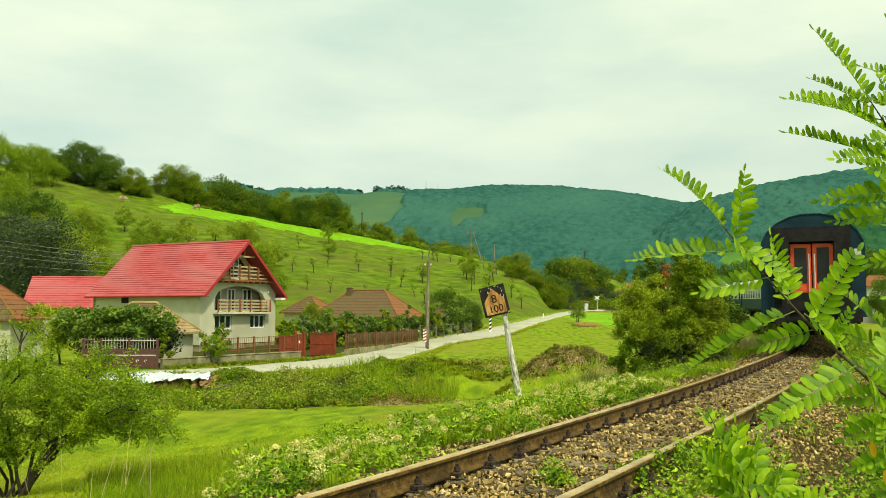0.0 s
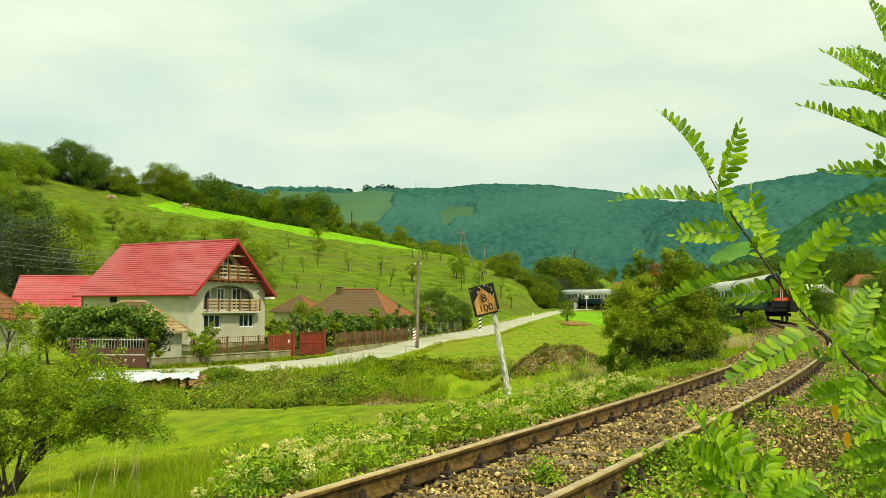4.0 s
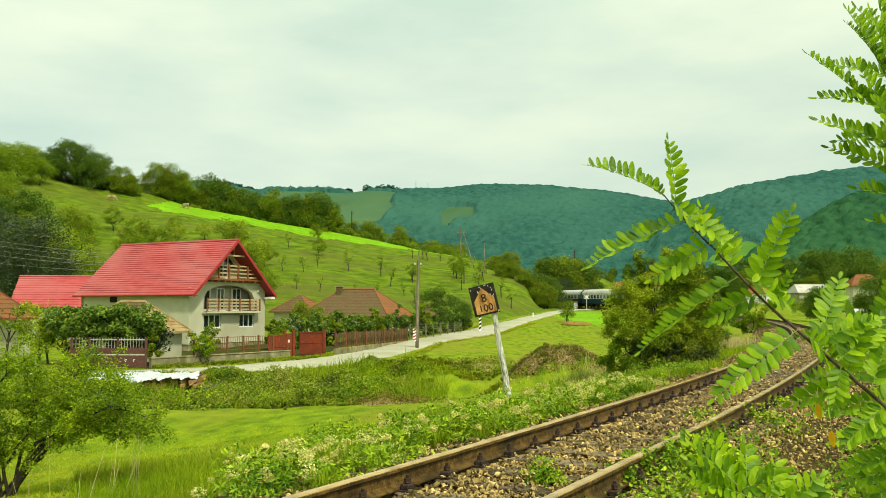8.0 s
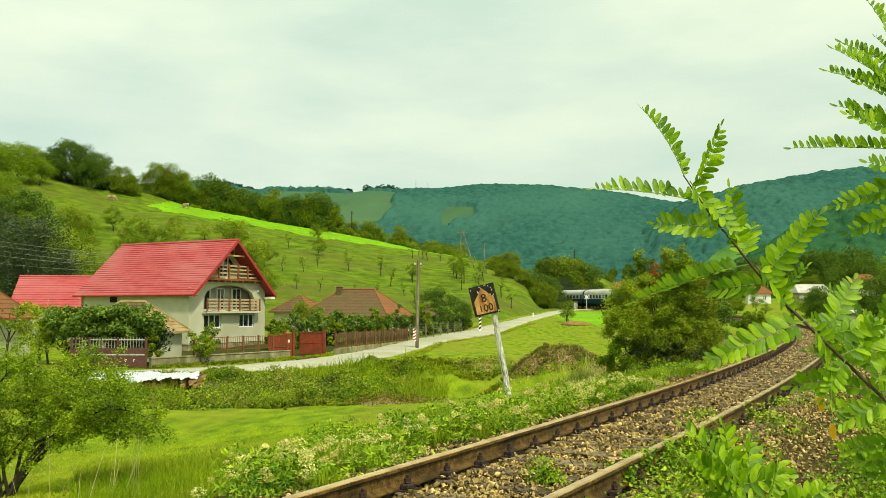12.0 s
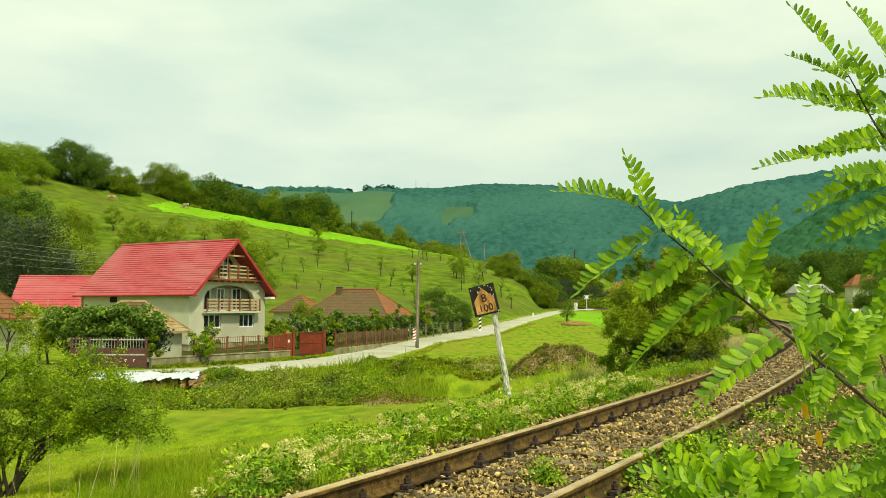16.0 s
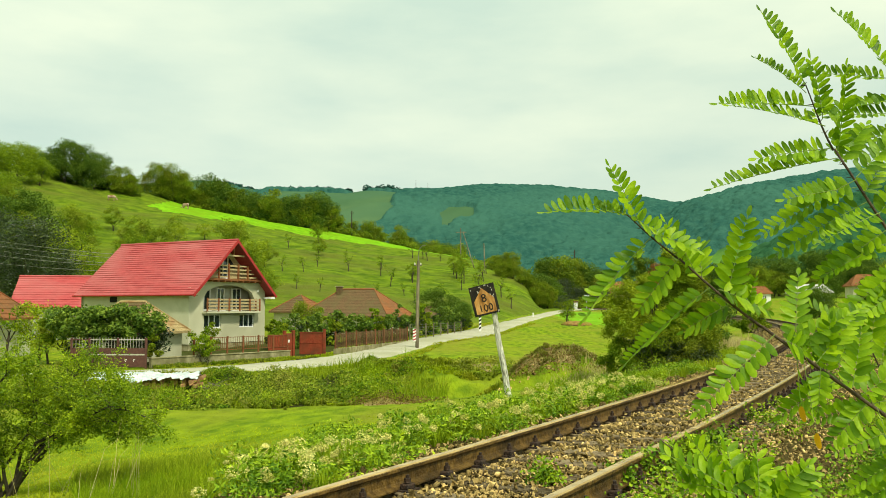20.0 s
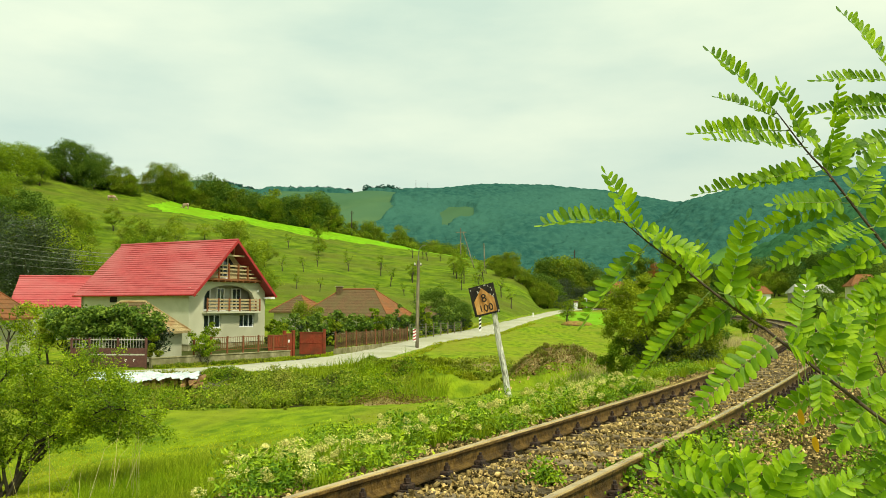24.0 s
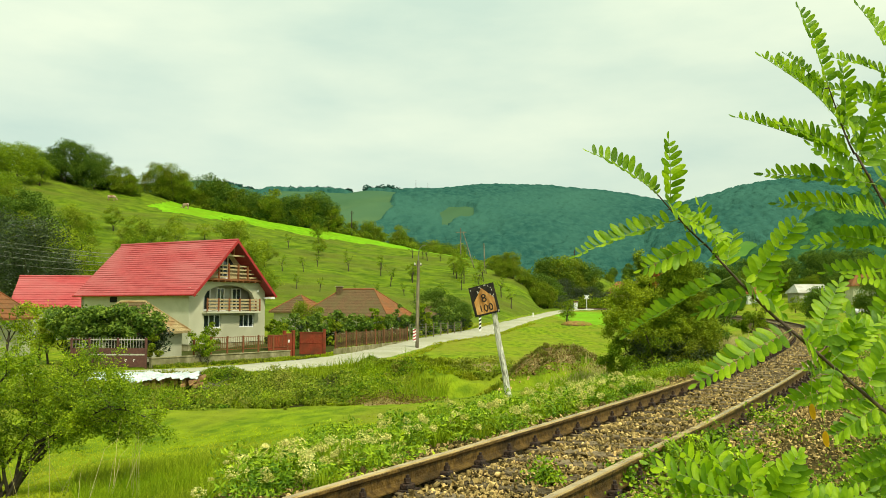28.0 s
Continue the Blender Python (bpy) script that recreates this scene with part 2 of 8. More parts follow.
M_LOG = mat("stacked_firewood", (0.28, 0.15, 0.06), (0.42, 0.25, 0.10), 6, 0.9, 0.5, vary="object", spread=0.3)
M_BLUE = mat("deep_blue_coach_paint", (0.004, 0.030, 0.052), (0.008, 0.042, 0.068), 3, 0.45, 0.05, big=(0.012, 0.038, 0.050), bigscale=0.8, spec=0.12)
M_NAVY = mat("sooty_navy_end_paint", (0.005, 0.022, 0.034), (0.010, 0.034, 0.050), 3, 0.5, 0.05, spec=0.15)
M_GREY = mat("pale_grey_coach_paint", (0.46, 0.50, 0.46), (0.54, 0.58, 0.53), 3, 0.45, 0.05, big=(0.38, 0.41, 0.36), bigscale=0.8, spec=0.2)
# roof grey made paler to hold the sky's reflection in its colour
M_ROOFGREY = mat("sky_paled_roof_grey", (0.50, 0.50, 0.43), (0.60, 0.60, 0.53), 2, 0.6, 0.1, big=(0.42, 0.40, 0.33), bigscale=0.6)
M_ORANGE = mat("orange_red_door_paint", (0.62, 0.075, 0.02), (0.70, 0.10, 0.03), 4, 0.4, 0.05)
M_SOOT = mat("sooty_underframe", (0.005, 0.005, 0.0045), (0.015, 0.014, 0.012), 5, 0.85, 0.3)
M_LAMP = mat("red_tail_lamp", (0.4, 0.008, 0.012), (0.6, 0.012, 0.02), 3, 0.3, 0.0, glow=0.25)
M_LEAFLET = mat("fresh_locust_leaflet", (0.150, 0.325, 0.004), (0.315, 0.515, 0.008), 30, 0.42, 0.15, vary="object", spread=0.48, through_light=0.5, spec=0.3)
M_YELLOWLEAF = mat("yellowed_leaflet", (0.82, 0.40, 0.01), (0.92, 0.50, 0.02), 30, 0.5, 0.1, through_light=0.5)
M_TWIG = mat("green_leaf_stalk", (0.16, 0.24, 0.04), (0.22, 0.30, 0.06), 20, 0.6, 0.1)
M_STEM = mat("dark_thorny_stem", (0.045, 0.03, 0.018), (0.10, 0.07, 0.04), 25, 0.7, 0.4)


# ---- mesh helpers ----
def link(name, me, material, parent=None, label=""):
    ob = new(name, me)
    if material is not None and not me.materials:
        me.materials.append(material)
    if parent is not None:
        ob.parent = parent
    if label:
        ob["label"] = label
    return ob


def part(name, bm, material, parent=None, label="", smooth=False):
    """Link a bmesh as one mesh object under a thing or a part."""
    me = bpy.data.meshes.new(name)
    bm.to_mesh(me)
    bm.free()
    if smooth:
        me.polygons.foreach_set("use_smooth", [True] * len(me.polygons))
    return link(name, me, material, parent, label)


def raw(name, verts, faces, material=None, smooth=False):
    """A mesh from arrays of vertices and of equal-sized faces."""
    verts, faces = np.asarray(verts, dtype=np.float32), np.asarray(faces, dtype=np.int32)
    me = bpy.data.meshes.new(name)
    k = faces.shape[1]
    me.vertices.add(len(verts)), me.loops.add(faces.size), me.polygons.add(len(faces))
    me.vertices.foreach_set("co", verts.ravel())
    me.loops.foreach_set("vertex_index", faces.ravel())
    me.polygons.foreach_set("loop_start", np.arange(len(faces), dtype=np.int32) * k)
    me.polygons.foreach_set("use_smooth", np.full(len(faces), smooth))
    me.update(calc_edges=True)
    if material is not None:
        me.materials.append(material)
    return me


def box(bm, x0, x1, y0, y1, z0, z1, m=None, bevel=0.0):
    """A box into bm, between the given bounds, moved by m."""
    r = bmesh.ops.create_cube(bm, size=1.0, matrix=Matrix.Translation(((x0 + x1) / 2, (y0 + y1) / 2, (z0 + z1) / 2)) @ Matrix.Diagonal((x1 - x0, y1 - y0, z1 - z0, 1)))
    if bevel:
        es = list({e for v in r["verts"] for e in v.link_edges})
        out = bmesh.ops.bevel(bm, geom=es, offset=bevel, segments=1, affect="EDGES")
        vs = list({v for f in out["faces"] for v in f.verts} | {v for v in r["verts"] if v.is_valid})
    else:
        vs = r["verts"]
    if m is not None:
        bmesh.ops.transform(bm, matrix=m, verts=[v for v in vs if v.is_valid])
    return bm


def boxes(*bounds, m=None, bevel=0.0):
    bm = bmesh.new()
    for b in bounds:
        box(bm, *b, m=m, bevel=bevel)
    return bm


def tube(bm, pts, r0, r1=None, seg=8, caps=True):
    """A tapering round bar along points."""
    r1 = r0 if r1 is None else r1
    pts = [Vector(p) for p in pts]
    rings = []
    for i, p in enumerate(pts):
        d = (pts[min(i + 1, len(pts) - 1)] - pts[max(i - 1, 0)]).normalized()
        a = d.orthogonal().normalized() if i == 0 else (rings[-1][1] - d * rings[-1][1].dot(d)).normalized()
        b = d.cross(a)
        r = r0 + (r1 - r0) * i / max(1, len(pts) - 1)
        rings.append(([bm.verts.new(p + r * (math.cos(t) * a + math.sin(t) * b)) for t in [2 * math.pi * k / seg for k in range(seg)]], a))
    for (q, _), (w, _) in zip(rings, rings[1:]):
        for k in range(seg):
            bm.faces.new((q[k], q[(k + 1) % seg], w[(k + 1) % seg], w[k]))
    if caps:
        bm.faces.new(rings[0][0][::-1]), bm.faces.new(rings[-1][0])
    return bm


def prism(bm, outline, y0, y1, m=None):
    """An outline of (x, z) pushed from y0 to y1."""
    a = [bm.verts.new((x, y0, z)) for x, z in outline]
    b = [bm.verts.new((x, y1, z)) for x, z in outline]
    n = len(a)
    bm.faces.new(a), bm.faces.new(b[::-1])
    for i in range(n):
        bm.faces.new((a[i], b[i], b[(i + 1) % n], a[(i + 1) % n]))
    if m is not None:
        bmesh.ops.transform(bm, matrix=m, verts=a + b)
    return bm


def empty(name, m, label, category, group="", kind=""):
    ob = new(name)
    ob.matrix_basis = m
    return tagged(ob, label, category, group, kind)


# ---- the line of the track: a left-hand curve of 264 m radius that straightens past the crossing ----
RAD, HEAD0 = 264.36, radians(27.254)
CX, CY = 7.616 - RAD * math.cos(HEAD0), 20 + RAD * math.sin(HEAD0)
S_END = 185.0


def rise(s):
    """Height of the rail heads: level by the camera, then climbing a little."""
    return 0.0 if s < 45 else 0.0088 * (s - 45) - 0.13 * (1 - math.exp(-(s - 45) / 30)) * 1.0


def track(s, off=0.0):
    """Plan place and heading at s metres along the centre line, off metres to its right."""
    th = HEAD0 - min(s, S_END) / RAD
    x, y = CX + RAD * math.cos(th), CY - RAD * math.sin(th)
    if s > S_END:
        x, y = x + (s - S_END) * math.sin(th), y + (s - S_END) * math.cos(th)
    return x + off * math.cos(th), y - off * math.sin(th), th


def along(x, y):
    """Distance along and to the right of the track, for arrays of plan places."""
    r = np.hypot(x - CX, y - CY)
    th = np.arctan2(CY - y, x - CX)
    s = (HEAD0 - th) * RAD
    the = HEAD0 - S_END / RAD
    ex, ey = CX + RAD * math.cos(the), CY - RAD * math.sin(the)
    s2 = S_END + (x - ex) * math.sin(the) + (y - ey) * math.cos(the)
    d2 = (x - ex) * math.cos(the) - (y - ey) * math.sin(the)
    past = (s2 > S_END) & (y > 100)
    return np.where(past, s2, s), np.where(past, d2, r - RAD)


def smooth01(t):
    t = np.clip(t, 0, 1)
    return t * t * (3 - 2 * t)


def wave(x, y, f, seed=0.0):
    """A cheap smooth random field."""
    return (np.sin(f * x + 1.3 * seed) * np.cos(f * 0.83 * y + 0.7 * seed) + 0.5 * np.sin(f * 2.3 * x + 1.9 * f * y + seed) + 0.3 * np.cos(f * 3.9 * y - 2.9 * f * x + 2 * seed)) / 1.8


CREST_X = [-320, -160, -104, -84, -66, -45, -28, -13, 2.3, 11.8, 15, 17.6, 18.6, 20]
CREST_Y = [215, 215, 215, 218, 222, 228, 233, 235, 225, 210, 200, 185, 178, 170]
CREST_Z = [60, 45, 34.8, 30.8, 26.6, 22.8, 19.9, 17.2, 14.0, 10.6, 9.2, 4.6, 1.2, 0.0]
FOOT_X, FOOT_Y = [-200, -60, -20, 6, 13, 20], [92, 96, 106, 119, 142, 166]
HEAP = (3.55, 28.3)
ROAD_X = [-42, -26, -17.5, -12.7, -7.6, -5.5, -3.2, 2.8, 7.2, 12.6, 22.6, 31.5, 37]
ROAD_Y = [38, 43, 46.5, 50, 58, 67, 82, 94, 110, 130, 166, 187, 199]


def ground(x, y):
    """Height of the ground, for arrays of plan places."""
    x, y = np.asarray(x, float), np.asarray(y, float)
    s, d = along(x, y)
    zt = np.where(s < 45, 0.0, 0.0088 * (s - 45) - 0.13 * (1 - np.exp(-np.maximum(s - 45, 0) / 30)))
    zt = np.where((s > 420) | (s < -200), 0.0, zt)
    plain = np.interp(y, [40, 75, 110, 130, 185, 260], [-2.4, -2.4, -1.20, -0.55, 1.0, 0.8])
    field = np.interp(d, [-40, -16, -13, -10, -6.8, -4, -2.6], [-1.7, -1.7, -1.65, -1.5, -1.08, -0.75, -0.42])
    bank = 0.22 * np.exp(-((y - 34) / 3.5) ** 2) * smooth01((3 - x) / 6) * smooth01((x + 9.5) / 4) + 0.75 * np.exp(-((y - 36) / 4.0) ** 2) * np.exp(-((x - 0.5) / 3.5) ** 2)
    field = field - 0.38 * np.exp(-((y - 31) / 4.0) ** 2) * smooth01((3.5 - x) / 3)
    left = field * (1 - smooth01((y - 36) / 12)) + plain * smooth01((y - 36) / 12) + bank
    nearby = smooth01((-d - 2.2) / np.where(y > 40, 9.0, 0.4))
    left = np.where(y > 36, (zt - 0.42) * (1 - nearby) + left * nearby, left)
    right = zt + np.interp(d, [1.6, 3.0, 6, 14, 30, 60, 130], [-0.30, -0.46, -0.5, -0.8, -0.3, 1.6, 5.0])
    bed = zt - 0.25
    z = np.where(d < -2.6, left, np.where(d < -1.7, bed + (left - bed) * smooth01((-1.7 - d) / 0.9), np.where(d < 1.6, bed, right)))
    z = z + 1.0 * np.exp(-(((x - HEAP[0]) / 1.55) ** 2 + ((y - HEAP[1]) / 1.9) ** 2) ** 1.4) * (1 + 0.25 * wave(x, y, 2.1, 3))
    # hummocks of the overgrown bank across the field
    inside = smooth01((y - 26.5) / 1.5) * smooth01((38.5 - y) / 2) * smooth01((x + 17.5) / 2) * smooth01((3.2 - x) / 2)
    z = z + inside * (0.34 * np.maximum(wave(x, y, 0.95, 13), -0.3) + 0.14 * wave(x, y, 2.3, 4))
    # the pasture hill on the left
    cy, cz = np.interp(x, CREST_X, CREST_Y), np.interp(x, CREST_X, CREST_Z)
    foot = np.interp(x, FOOT_X, FOOT_Y)
    t = (y - foot) / np.maximum(cy - foot, 5)
    up = np.where(t < 1, np.clip(t, 0, 1) ** 1.25 * (1.25 - 0.25 * np.clip(t, 0, 1)), 1 - smooth01((y - cy) / 42))
    z = z + np.where(d < -5, cz * up * (1 + 0.03 * wave(x, y, 0.09, 5)), 0)
    # grassy knoll beyond the bend
    z = z + 9.5 * np.exp(-((x - 45) / 13) ** 2 - ((y - 272) / 17) ** 2) + 9 * np.exp(-((x - 68) / 24) ** 2 - ((y - 335) / 22) ** 2)
    # trodden contour paths on the slope
    z = z + np.where((d < -5) & (t > 0.04) & (t < 0.98), 0.26 * np.sin(0.95 * y + 0.16 * x + 3.0 * wave(x, y, 0.045, 4)) * np.clip(0.35 + wave(x, y, 0.06, 9), 0, 1), 0)
    rough = np.where(np.abs(d) < 2.4, 0.015, np.where(y > 95, 0.35, 0.06))
    rough = rough * (0.1 + 0.9 * smooth01((np.abs(x - np.interp(y, ROAD_Y, ROAD_X)) - 4) / 4))
    z = z + rough * wave(x, y, np.where(y > 95, 0.11, 0.9), 1.0) + 0.3 * rough * wave(x, y, 2.7, 2.0)
    return z


def gz(x, y):
    return float(ground(np.array([x]), np.array([y]))[0])


def build_ground():
    front = np.linspace(radians(-36), radians(36), 330)
    back = np.linspace(radians(36), radians(324), 60)[1:-1]
    phi = np.concatenate([front, back])
    r = np.concatenate([np.geomspace(0.6, 60, 210), np.geomspace(60, 330, 230)[1:], np.geomspace(330, 4500, 26)[1:]])
    pp, rr = np.meshgrid(phi, r)
    x, y = rr * np.sin(pp), rr * np.cos(pp)
    z = ground(x, y)
    far = smooth01((rr - 330) / 300)
    z = z * (1 - far) + 0.2 * far
    verts = np.stack([x.ravel(), y.ravel(), z.ravel()], 1)
    n, m = len(r), len(phi)
    i, j = np.meshgrid(np.arange(n - 1), np.arange(m), indexing="ij")
    a, b = i * m + j, i * m + (j + 1) % m
    faces = np.stack([a, a + m, b + m, b], -1).reshape(-1, 4)
    r[0] = 0.0
    verts[:m, 0], verts[:m, 1], verts[:m, 2] = 0.0, 0.0, gz(0.0, 0.0)
    me = raw("ground", verts, faces, M_GRASS, smooth=True)
    me.materials.append(M_DIRT), me.materials.append(M_HILL), me.materials.append(M_CROP), me.materials.append(M_SHADE_SOIL), me.materials.append(M_EARTH)
    fx, fy = verts[faces].mean(1)[:, 0], verts[faces].mean(1)[:, 1]
    s, d = along(fx, fy)
    idx = np.zeros(len(faces), np.int32)
    cy = np.interp(fx, CREST_X, CREST_Y)
    foot = np.interp(fx, FOOT_X, FOOT_Y)
    idx[(fy > foot) & (d < -5)] = 2
    idx[(fy > 240) & (fx > 20)] = 2
    t = (fy - foot) / np.maximum(cy - foot, 5)
    idx[(t > np.interp(fx, [-75, -66, -30, -12, 6], [0.90, 0.85, 0.87, 0.91, 0.96]) + 0.012 * wave(fx, fy, 0.3, 2)) & (t < 1.03) & (fx < 6) & (fx > -70) & (d < -5)] = 3
    # soil with shade in its colour, under the scrub and the weed belt
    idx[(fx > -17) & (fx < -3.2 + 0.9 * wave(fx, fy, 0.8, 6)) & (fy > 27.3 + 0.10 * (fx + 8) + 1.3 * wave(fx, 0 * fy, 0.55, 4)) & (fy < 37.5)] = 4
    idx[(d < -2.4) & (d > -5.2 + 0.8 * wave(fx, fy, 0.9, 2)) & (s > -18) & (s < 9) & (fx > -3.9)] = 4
    idx[(np.abs(d + 0.1) < 2.7 + 0.5 * wave(fx, fy, 1.3)) & (s > -60)] = 1
    idx[((fx - 1.65) / 0.55) ** 2 + ((fy - 34.7) / 1.5) ** 2 < 1 + 0.4 * wave(fx, fy, 2.5, 3)] = 5
    idx[((fx + 1.2) / 1.3) ** 2 + ((fy - 27.2) / 0.8) ** 2 < 1 + 0.6 * wave(fx, fy, 2.2, 7)] = 5
    idx[((fx - 23.5 - 0.05 * (fy - 135)) / 5.5) ** 2 + ((fy - 136) / 22) ** 2 < 1 + 0.35 * wave(fx, fy, 0.7, 3)] = 3
    idx[((fx - 16.9) / 1.3) ** 2 + ((fy - 112) / 2.5) ** 2 < 1 + 0.3 * wave(fx, fy, 1.5, 5)] = 1
    # the same shade-darkened soil in the house yard
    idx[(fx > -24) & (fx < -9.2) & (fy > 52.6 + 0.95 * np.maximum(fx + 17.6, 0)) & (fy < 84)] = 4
    heap = ((fx - HEAP[0]) / 1.5) ** 2 + ((fy - HEAP[1]) / 1.6) ** 2 < 0.7
    idx[heap & (wave(fx, fy, 1.7, 4) > -0.6)] = 5
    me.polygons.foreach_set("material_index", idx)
    return tagged(link("ground", me, None), "green meadow, gravel strip and pasture hillside", "ground", kind="structure")


build_ground()


def build_road():
    n = 200
    tt = np.linspace(0, 1, n)
    k = np.linspace(0, 1, len(ROAD_X))
    x, y = np.interp(tt, k, ROAD_X), np.interp(tt, k, ROAD_Y)
    for _ in range(60):
        x[1:-1], y[1:-1] = (x[:-2] + 2 * x[1:-1] + x[2:]) / 4, (y[:-2] + 2 * y[1:-1] + y[2:]) / 4
    dx, dy = np.gradient(x), np.gradient(y)
    ln = np.hypot(dx, dy)
    nx, ny = dy / ln, -dx / ln
    cross = np.linspace(-1, 1, 9)
    half = np.interp(y, [40, 85, 110, 130, 200], [2.8, 2.0, 2.1, 1.7, 1.6]) + 0.3 * wave(x, y, 0.45, 2) + 1.0 * np.exp(-((y - 94) / 7) ** 2)
    px = x[:, None] + nx[:, None] * cross * half[:, None]
    py = y[:, None] + ny[:, None] * cross * half[:, None]
    pz = ground(px, py) + 0.14 - 0.08 * np.abs(cross) ** 4 + 0.02 * wave(px, py, 1.7)
    pz[:, [0, -1]] -= 0.12
    i, j = np.meshgrid(np.arange(n - 1), np.arange(8), indexing="ij")
    a = i * 9 + j
    me = raw("road", np.stack([px, py, pz], -1).reshape(-1, 3), np.stack([a, a + 1, a + 10, a + 9], -1).reshape(-1, 4), M_ROAD, True)
    tagged(link("road", me, None), "pale unpaved gravel village road", "road", kind="structure")


build_road()


# ---- far hills, closed with forest canopy ----
def build_hills(name, label, pts, y_foot, depth, res, canopy, material, meadow=None, foot_z=-1.0, seed=1, field=None):
    """A ridge given by (x, y, z) of its skyline; the slope falls towards the viewer to y_foot."""
    rng = np.random.default_rng(seed)
    px, py, pz = np.array(pts).T
    x0, x1 = px[0], px[-1]
    nx, ny = int((x1 - x0) / res), int(depth / res)
    X = np.linspace(x0, x1, nx)
    ridge, top = np.interp(X, px, py), np.interp(X, px, pz)
    for _ in range(14):
        top[1:-1] = (top[:-2] + 2 * top[1:-1] + top[2:]) / 4
    v = np.linspace(0, 1.15, ny)
    xx = np.repeat(X[None], ny, 0)
    yy = y_foot + (ridge[None] - y_foot) * v[:, None]
    prof = np.where(v < 1, np.sin(np.clip(v, 0, 1) * math.pi / 2) ** 1.3, 1 - 1.6 * (v - 1))[:, None]
    zz = foot_z + (top[None] - foot_z) * prof
    gull = wave(xx, yy, 2 * math.pi / 420, seed) + 0.5 * wave(xx, yy, 2 * math.pi / 170, seed + 3)
    zz = zz + gull * 13 * (np.sin(np.clip(v, 0, 1) * math.pi) * (1 - np.clip(v, 0, 1)) ** 0.6)[:, None]
    clear = np.zeros_like(zz, bool) if meadow is None else meadow(xx, yy, zz, v[:, None] + 0 * xx)
    # the forest's roof: round crowns that touch, each a little higher or lower than the next
    cell = canopy * 1.5
    gi, gj = np.floor(xx / cell).astype(int), np.floor(yy / cell).astype(int)
    near, lift = np.full(zz.shape, 9.0), np.zeros(zz.shape)
    for di in (-1, 0, 1):
        for dj in (-1, 0, 1):
            k = (gi + di) * 7919 + (gj + dj) * 104729
            h1, h2, h3 = [np.mod(np.abs(np.sin(k * f)) * 43758.5453, 1.0) for f in (0.0127, 0.0311, 0.0573)]
            dd = np.hypot(xx - (gi + di + 0.1 + 0.8 * h1) * cell, yy - (gj + dj + 0.1 + 0.8 * h2) * cell) / (cell * (0.62 + 0.3 * h3))
            closer = dd < near
            near, lift = np.where(closer, dd, near), np.where(closer, h3, lift)
    crowns = canopy * (1.05 * np.sqrt(np.clip(1.15 - near ** 2, 0, 1.15)) + 0.45 * lift + 0.10 * rng.random(zz.shape))
    soft = clear.astype(float)
    for _ in range(3):
        soft = (soft + np.roll(soft, 1, 0) + np.roll(soft, -1, 0) + np.roll(soft, 1, 1) + np.roll(soft, -1, 1)) / 5
    zz = zz + crowns * np.where(clear, 0.0, 1 - 0.6 * soft)
    i, j = np.meshgrid(np.arange(ny - 1), np.arange(nx - 1), indexing="ij")
    a = i * nx + j
    faces = np.stack([a, a + 1, a + nx + 1, a + nx], -1).reshape(-1, 4)
    me = raw(name, np.stack([xx, yy, zz], -1).reshape(-1, 3), faces, material, True)
    me.materials.append(field or M_FARFIELD)
    open_ground = clear[:-1, :-1] & clear[1:, :-1] & clear[:-1, 1:] & clear[1:, 1:]
    me.polygons.foreach_set("material_index", open_ground.ravel().astype(np.int32))
    return tagged(link(name, me, None), label, "hill", kind="structure")


def far_meadow(x, y, z, v):
    """Cleared fields on the wooded ridge and a strip low in the valley."""
    q = x + 14 * wave(x, y, 0.02, 2)
    one = (q > -190) & (q < -44 - (0.9 - v) * 40) & (v > 0.40) & ((v < 0.90 + 0.02 * wave(x, y, 0.03, 1)) | (np.abs(x + 100) < 9))
    two = (((q - 13) / 18) ** 2 + ((v - 0.49) / 0.075) ** 2 < 1 + 0.35 * wave(x, y, 0.1, 5)) & (((q - 20) / 17) ** 2 + ((v - 0.41) / 0.07) ** 2 > 1)
    three = ((q - 60) / 18) ** 2 + ((v - 0.262) / 0.016) ** 2 < 1 + 0.5 * wave(x, y, 0.11, 7)
    return one | two | three


def foot_meadow(x, y, z, v):
    """A cleared slope low on the far side of the bend."""
    return (((x - 208 + 7 * wave(x, y, 0.06, 1)) / 27) ** 2 + ((v - 0.36) / 0.10) ** 2 < 1)


build_hills("backdrop_ridge", "long wooded ridge, hazed blue-green, with a cleared meadow across the valley",
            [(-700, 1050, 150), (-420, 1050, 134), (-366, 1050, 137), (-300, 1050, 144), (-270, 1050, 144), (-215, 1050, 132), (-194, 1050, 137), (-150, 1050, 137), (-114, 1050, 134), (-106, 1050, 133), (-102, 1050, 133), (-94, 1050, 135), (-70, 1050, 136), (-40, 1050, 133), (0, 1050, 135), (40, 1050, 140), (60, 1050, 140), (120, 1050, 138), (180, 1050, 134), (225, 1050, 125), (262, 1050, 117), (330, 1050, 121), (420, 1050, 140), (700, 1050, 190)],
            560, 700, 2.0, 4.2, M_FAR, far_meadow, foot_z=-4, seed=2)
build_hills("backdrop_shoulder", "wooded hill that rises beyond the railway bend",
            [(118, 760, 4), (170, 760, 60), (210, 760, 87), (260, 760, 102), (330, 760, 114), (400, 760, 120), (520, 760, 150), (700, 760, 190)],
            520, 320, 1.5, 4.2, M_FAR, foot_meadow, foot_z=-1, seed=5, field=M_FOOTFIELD)
